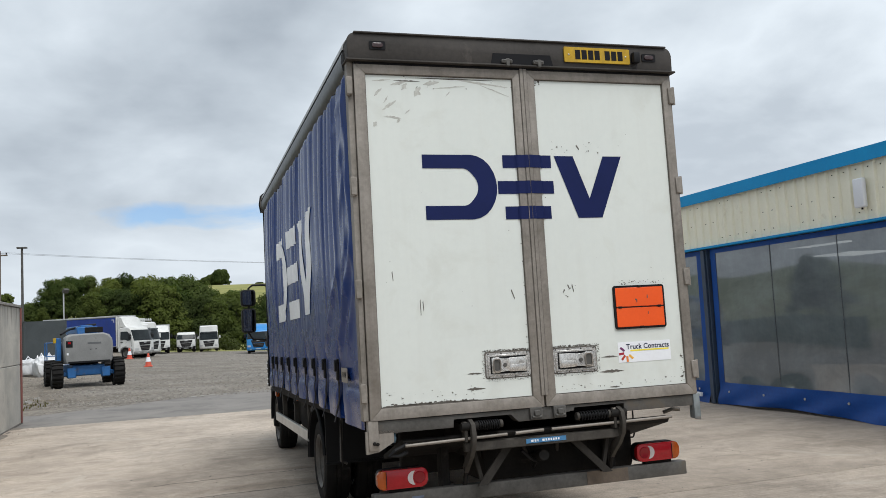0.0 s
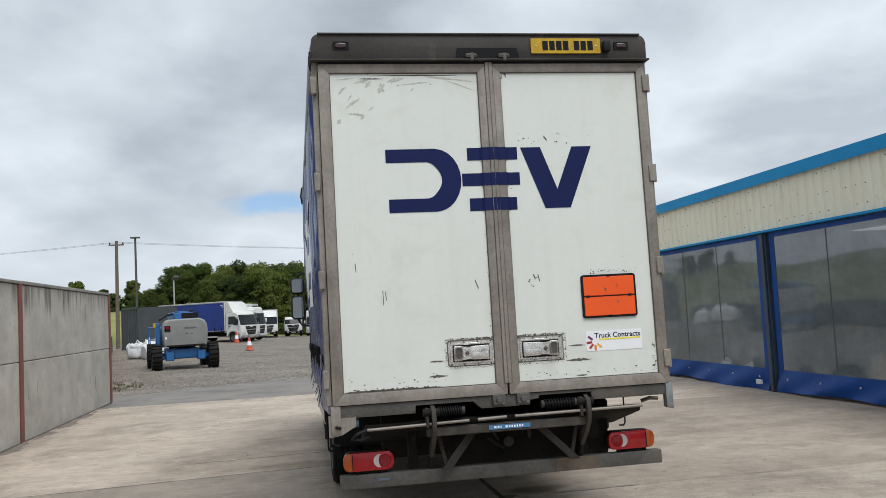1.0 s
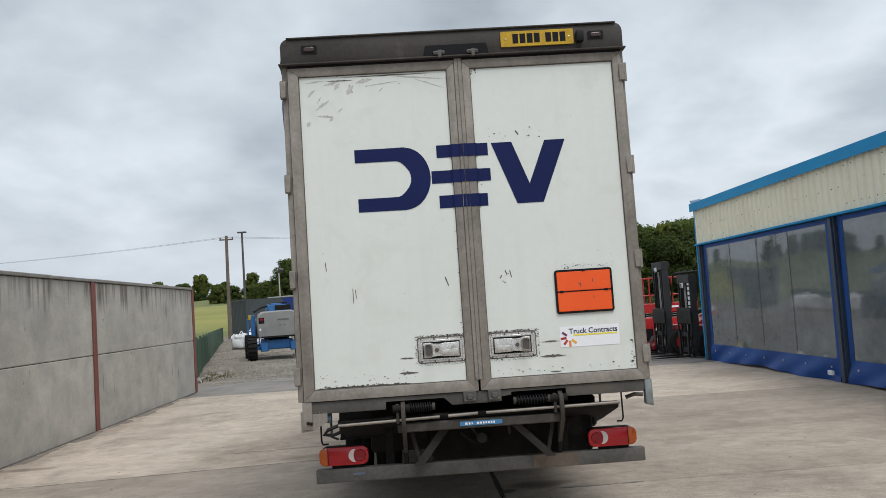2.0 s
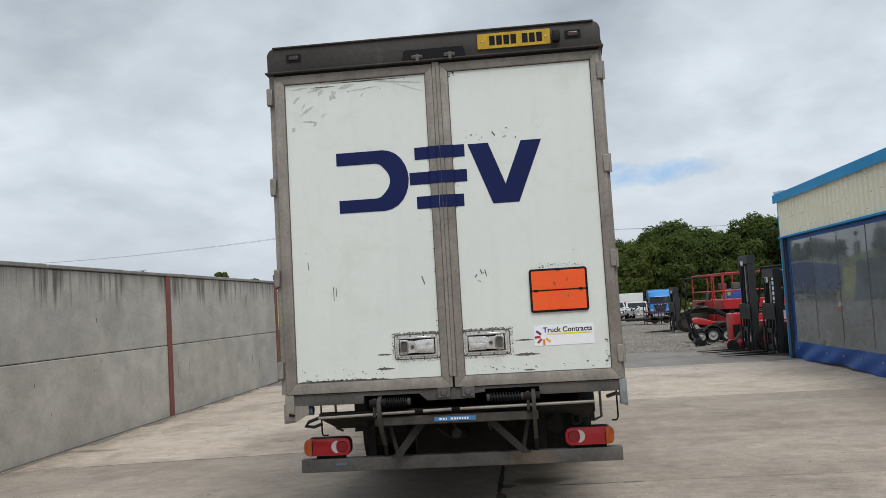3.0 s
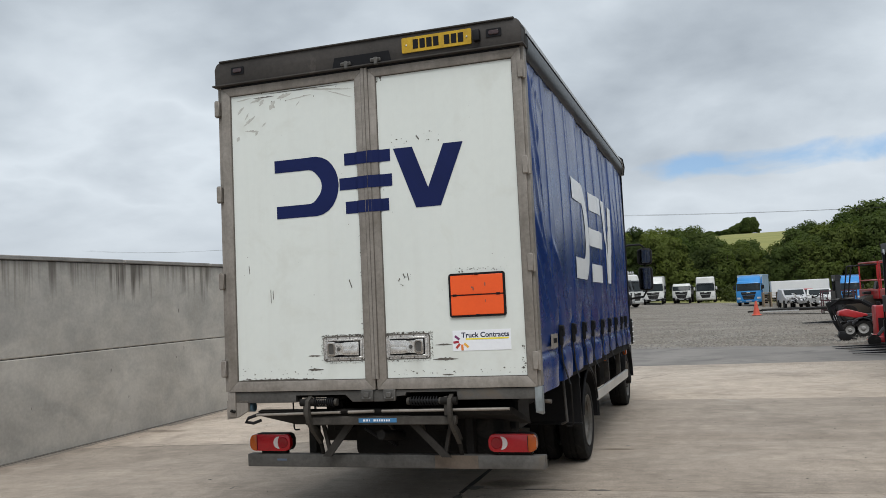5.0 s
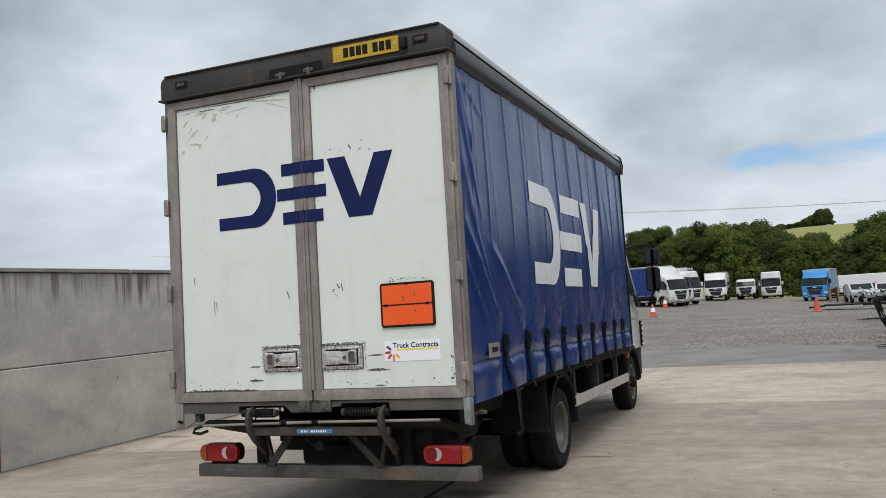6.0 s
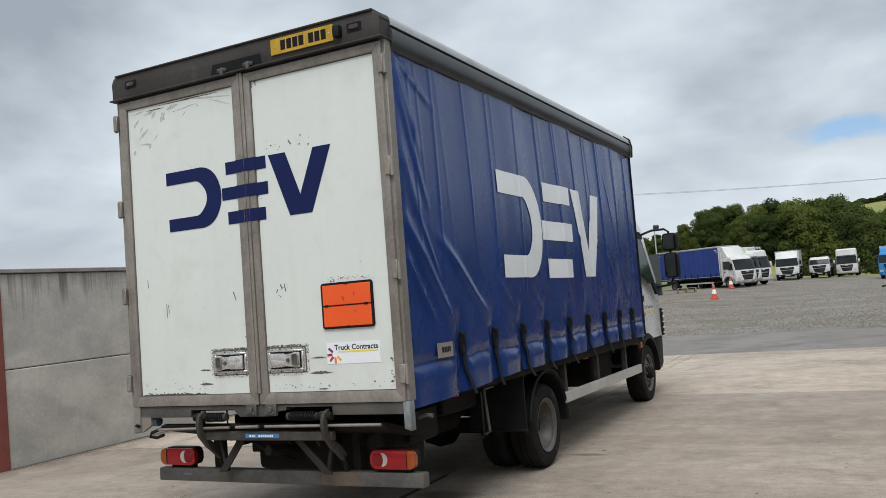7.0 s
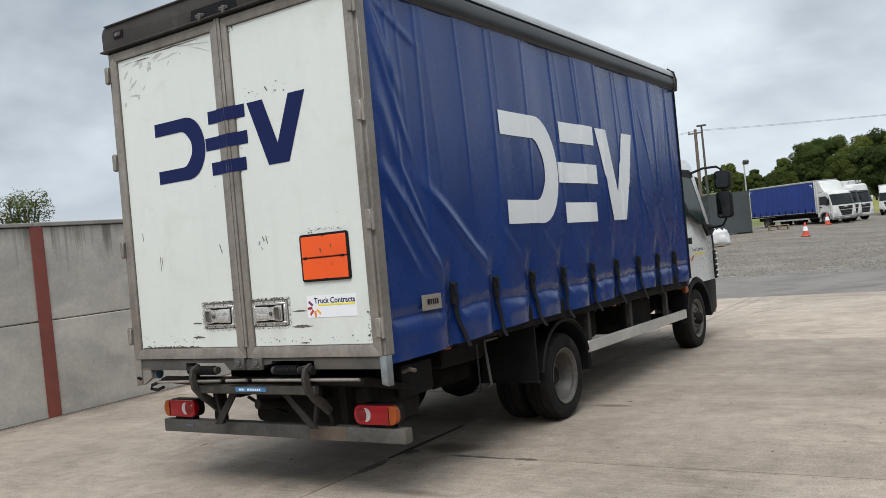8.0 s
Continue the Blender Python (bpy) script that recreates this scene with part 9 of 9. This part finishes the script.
# ---------------------------------------------------------------- concrete yard slabs
def build_slabs():
    root = thing("pavement", pose(0, 0, 0), "pale stained concrete yard slabs with dark joints", "pavement", kind="structure")
    rows = {-12.0: (-26, -17, -8, 1.0, 9.0, 17.95), -3.30: (-26, -17, -8, 1.0, 9.0, 17.95), 2.34: (-26, -17, -8, 0.0, 6.72, 12.45, 17.95)}

    def skew(xv, yv):
        if yv == 9.0:
            return yv + 0.145 * (xv - 0.5)
        return yv + 0.022 * (xv - 2.34) if yv == 6.72 else yv
    for x0, x1 in ((-12.0, -3.30), (-3.30, 2.34), (2.34, 8.33)):
        for y0, y1 in zip(rows[x0], rows[x0][1:]):
            bm = bmesh.new()
            g = 0.007
            pts = [(x0 + g, skew(x0, y0) + g), (x1 - g, skew(x1, y0) + g), (x1 - g, skew(x1, y1) - g), (x0 + g, skew(x0, y1) - g)]
            prism(bm, pts, 2, -0.18, 0.0, 0.003)
            pale = y1 > 17 or (x0 > 2 and y1 == 6.72)
            part("slab", bm, M_CONC_PALE if pale else M_CONC if x0 > 2 else M_CONC_OLD, root)
    part("joint_filler", box(-12, 8.33, -26, 17.9, -0.175, -0.012), M_JOINT, root)


build_slabs()


def stain(name, label, pts, material, z=0.0025):
    """A thin spill with an uneven edge."""
    bm = bmesh.new()
    prism(bm, pts, 2, 0.0, z)
    return tagged(part(name, bm, material, None), label, name.replace("_", " "), kind="structure")


M_OIL = surf("oil_stain", (0.075, 0.066, 0.057), (0.15, 0.133, 0.114), 9, 60, 0.55, bump=0.02, world_space=True)
_rs = random.Random(5)
for cx, cyv, rx, ry in ((2.40, 6.75, 0.08, 0.10), (3.05, 6.725, 0.28, 0.025), (3.45, 6.74, 0.12, 0.035), (2.36, 6.3, 0.05, 0.25)):
    n = 22
    stain("oil_stain", "dark oil drip stain on the concrete", [(cx + rx * (0.7 + 0.5 * noise.noise((i * 0.6, cx * 9, 1)) + 0.1 * _rs.random()) * math.cos(2 * math.pi * i / n), cyv + ry * (0.7 + 0.5 * noise.noise((i * 0.6, cyv * 9, 2)) + 0.1 * _rs.random()) * math.sin(2 * math.pi * i / n)) for i in range(n)], M_OIL)
stain("tar_strip", "dark tar filled into the slab joint", [(2.325, 6.55), (2.36, 6.55), (2.368, 7.05), (2.36, 7.62), (2.33, 7.62), (2.322, 7.0)], M_JOINT)
M_CRACK = surf("crack_dirt", (0.12, 0.105, 0.09), rough=0.95, bump=0, world_space=True)
for a, b, w in (((-2.9, 8.55), (1.2, 9.05), 0.008), ((2.42, 12.6), (2.60, 17.9), 0.005), ((-0.5, 9.86), (1.3, 10.06), 0.006), ((2.9, 15.2), (3.6, 16.4), 0.005)):
    n = 40
    L, R = [], []
    for i in range(n + 1):
        k = i / n
        o = 0.05 * noise.noise((k * 9, a[0] * 3, 0)) + 0.02 * noise.noise((k * 31, a[1], 0))
        px, py = a[0] + (b[0] - a[0]) * k, a[1] + (b[1] - a[1]) * k
        d = Vector((b[0] - a[0], b[1] - a[1])).normalized()
        ww = w * (0.6 + 0.8 * abs(noise.noise((k * 17, 3, a[0]))))
        L.append((px - d.y * (o + ww), py + d.x * (o + ww)))
        R.append((px - d.y * (o - ww), py + d.x * (o - ww)))
    stain("crack", "thin dark crack in the concrete", L + R[::-1], M_CRACK, 0.0015)
# swept dirt and dark damp patches along the foot of the wall and across the slabs
M_DIRT = surf("swept_dirt", (0.20, 0.172, 0.142), (0.13, 0.11, 0.09), 5, 60, 0.95, bump=0.05, world_space=True)
_rd = random.Random(15)
for k in range(26):
    yv = 2.2 + 0.62 * k + 0.3 * _rd.random()
    w, ln = 0.05 + 0.22 * _rd.random() ** 2, 0.25 + 0.5 * _rd.random()
    n = 18
    pts = [(-3.20 + w * max(-0.2, (0.7 + 0.5 * noise.noise((i * 0.7, yv, 1))) * math.cos(2 * math.pi * i / n)), yv + ln * (0.7 + 0.4 * noise.noise((i * 0.7, yv, 5))) * math.sin(2 * math.pi * i / n)) for i in range(n)]
    stain("dirt_patch", "swept brown dirt along the foot of the wall", pts, M_DIRT, 0.0012 + 0.0001 * (k % 7))
M_WETOIL = surf("fresh_oil", (0.055, 0.048, 0.042), (0.11, 0.097, 0.083), 14, 70, 0.5, bump=0.02, world_space=True)
for k in range(30):
    cx, cyv = -2.6 + 10.2 * _rd.random(), 5.0 + 12 * _rd.random()
    rx, ry = 0.008 + 0.03 * _rd.random() ** 3, 0.01 + 0.05 * _rd.random() ** 3
    n = 16
    stain("oil_stain", "small dark drip stain on the concrete", [(cx + rx * (0.65 + 0.7 * noise.noise((i * 1.1, cx * 9, 1))) * math.cos(2 * math.pi * i / n), cyv + ry * (0.65 + 0.7 * noise.noise((i * 1.1, cyv * 9, 2))) * math.sin(2 * math.pi * i / n)) for i in range(n)], M_WETOIL, 0.0018)
M_CHALK = surf("pale_scuffed_line", (0.46, 0.45, 0.42), (0.26, 0.24, 0.215), 6, 50, 0.9, bump=0.03, world_space=True)
stain("pale_line", "short worn pale line where the yard meets the asphalt", [(0.01 + 0.082 * i, 23.17 + 0.034 * i + 0.03 * (0.4 + abs(noise.noise((i * 0.9, 4, 1))))) for i in range(11)] + [(0.83 - 0.082 * i, 23.51 - 0.034 * i - 0.03 * (0.4 + abs(noise.noise((i * 0.9, 8, 1))))) for i in range(11)], M_CHALK, 0.012)
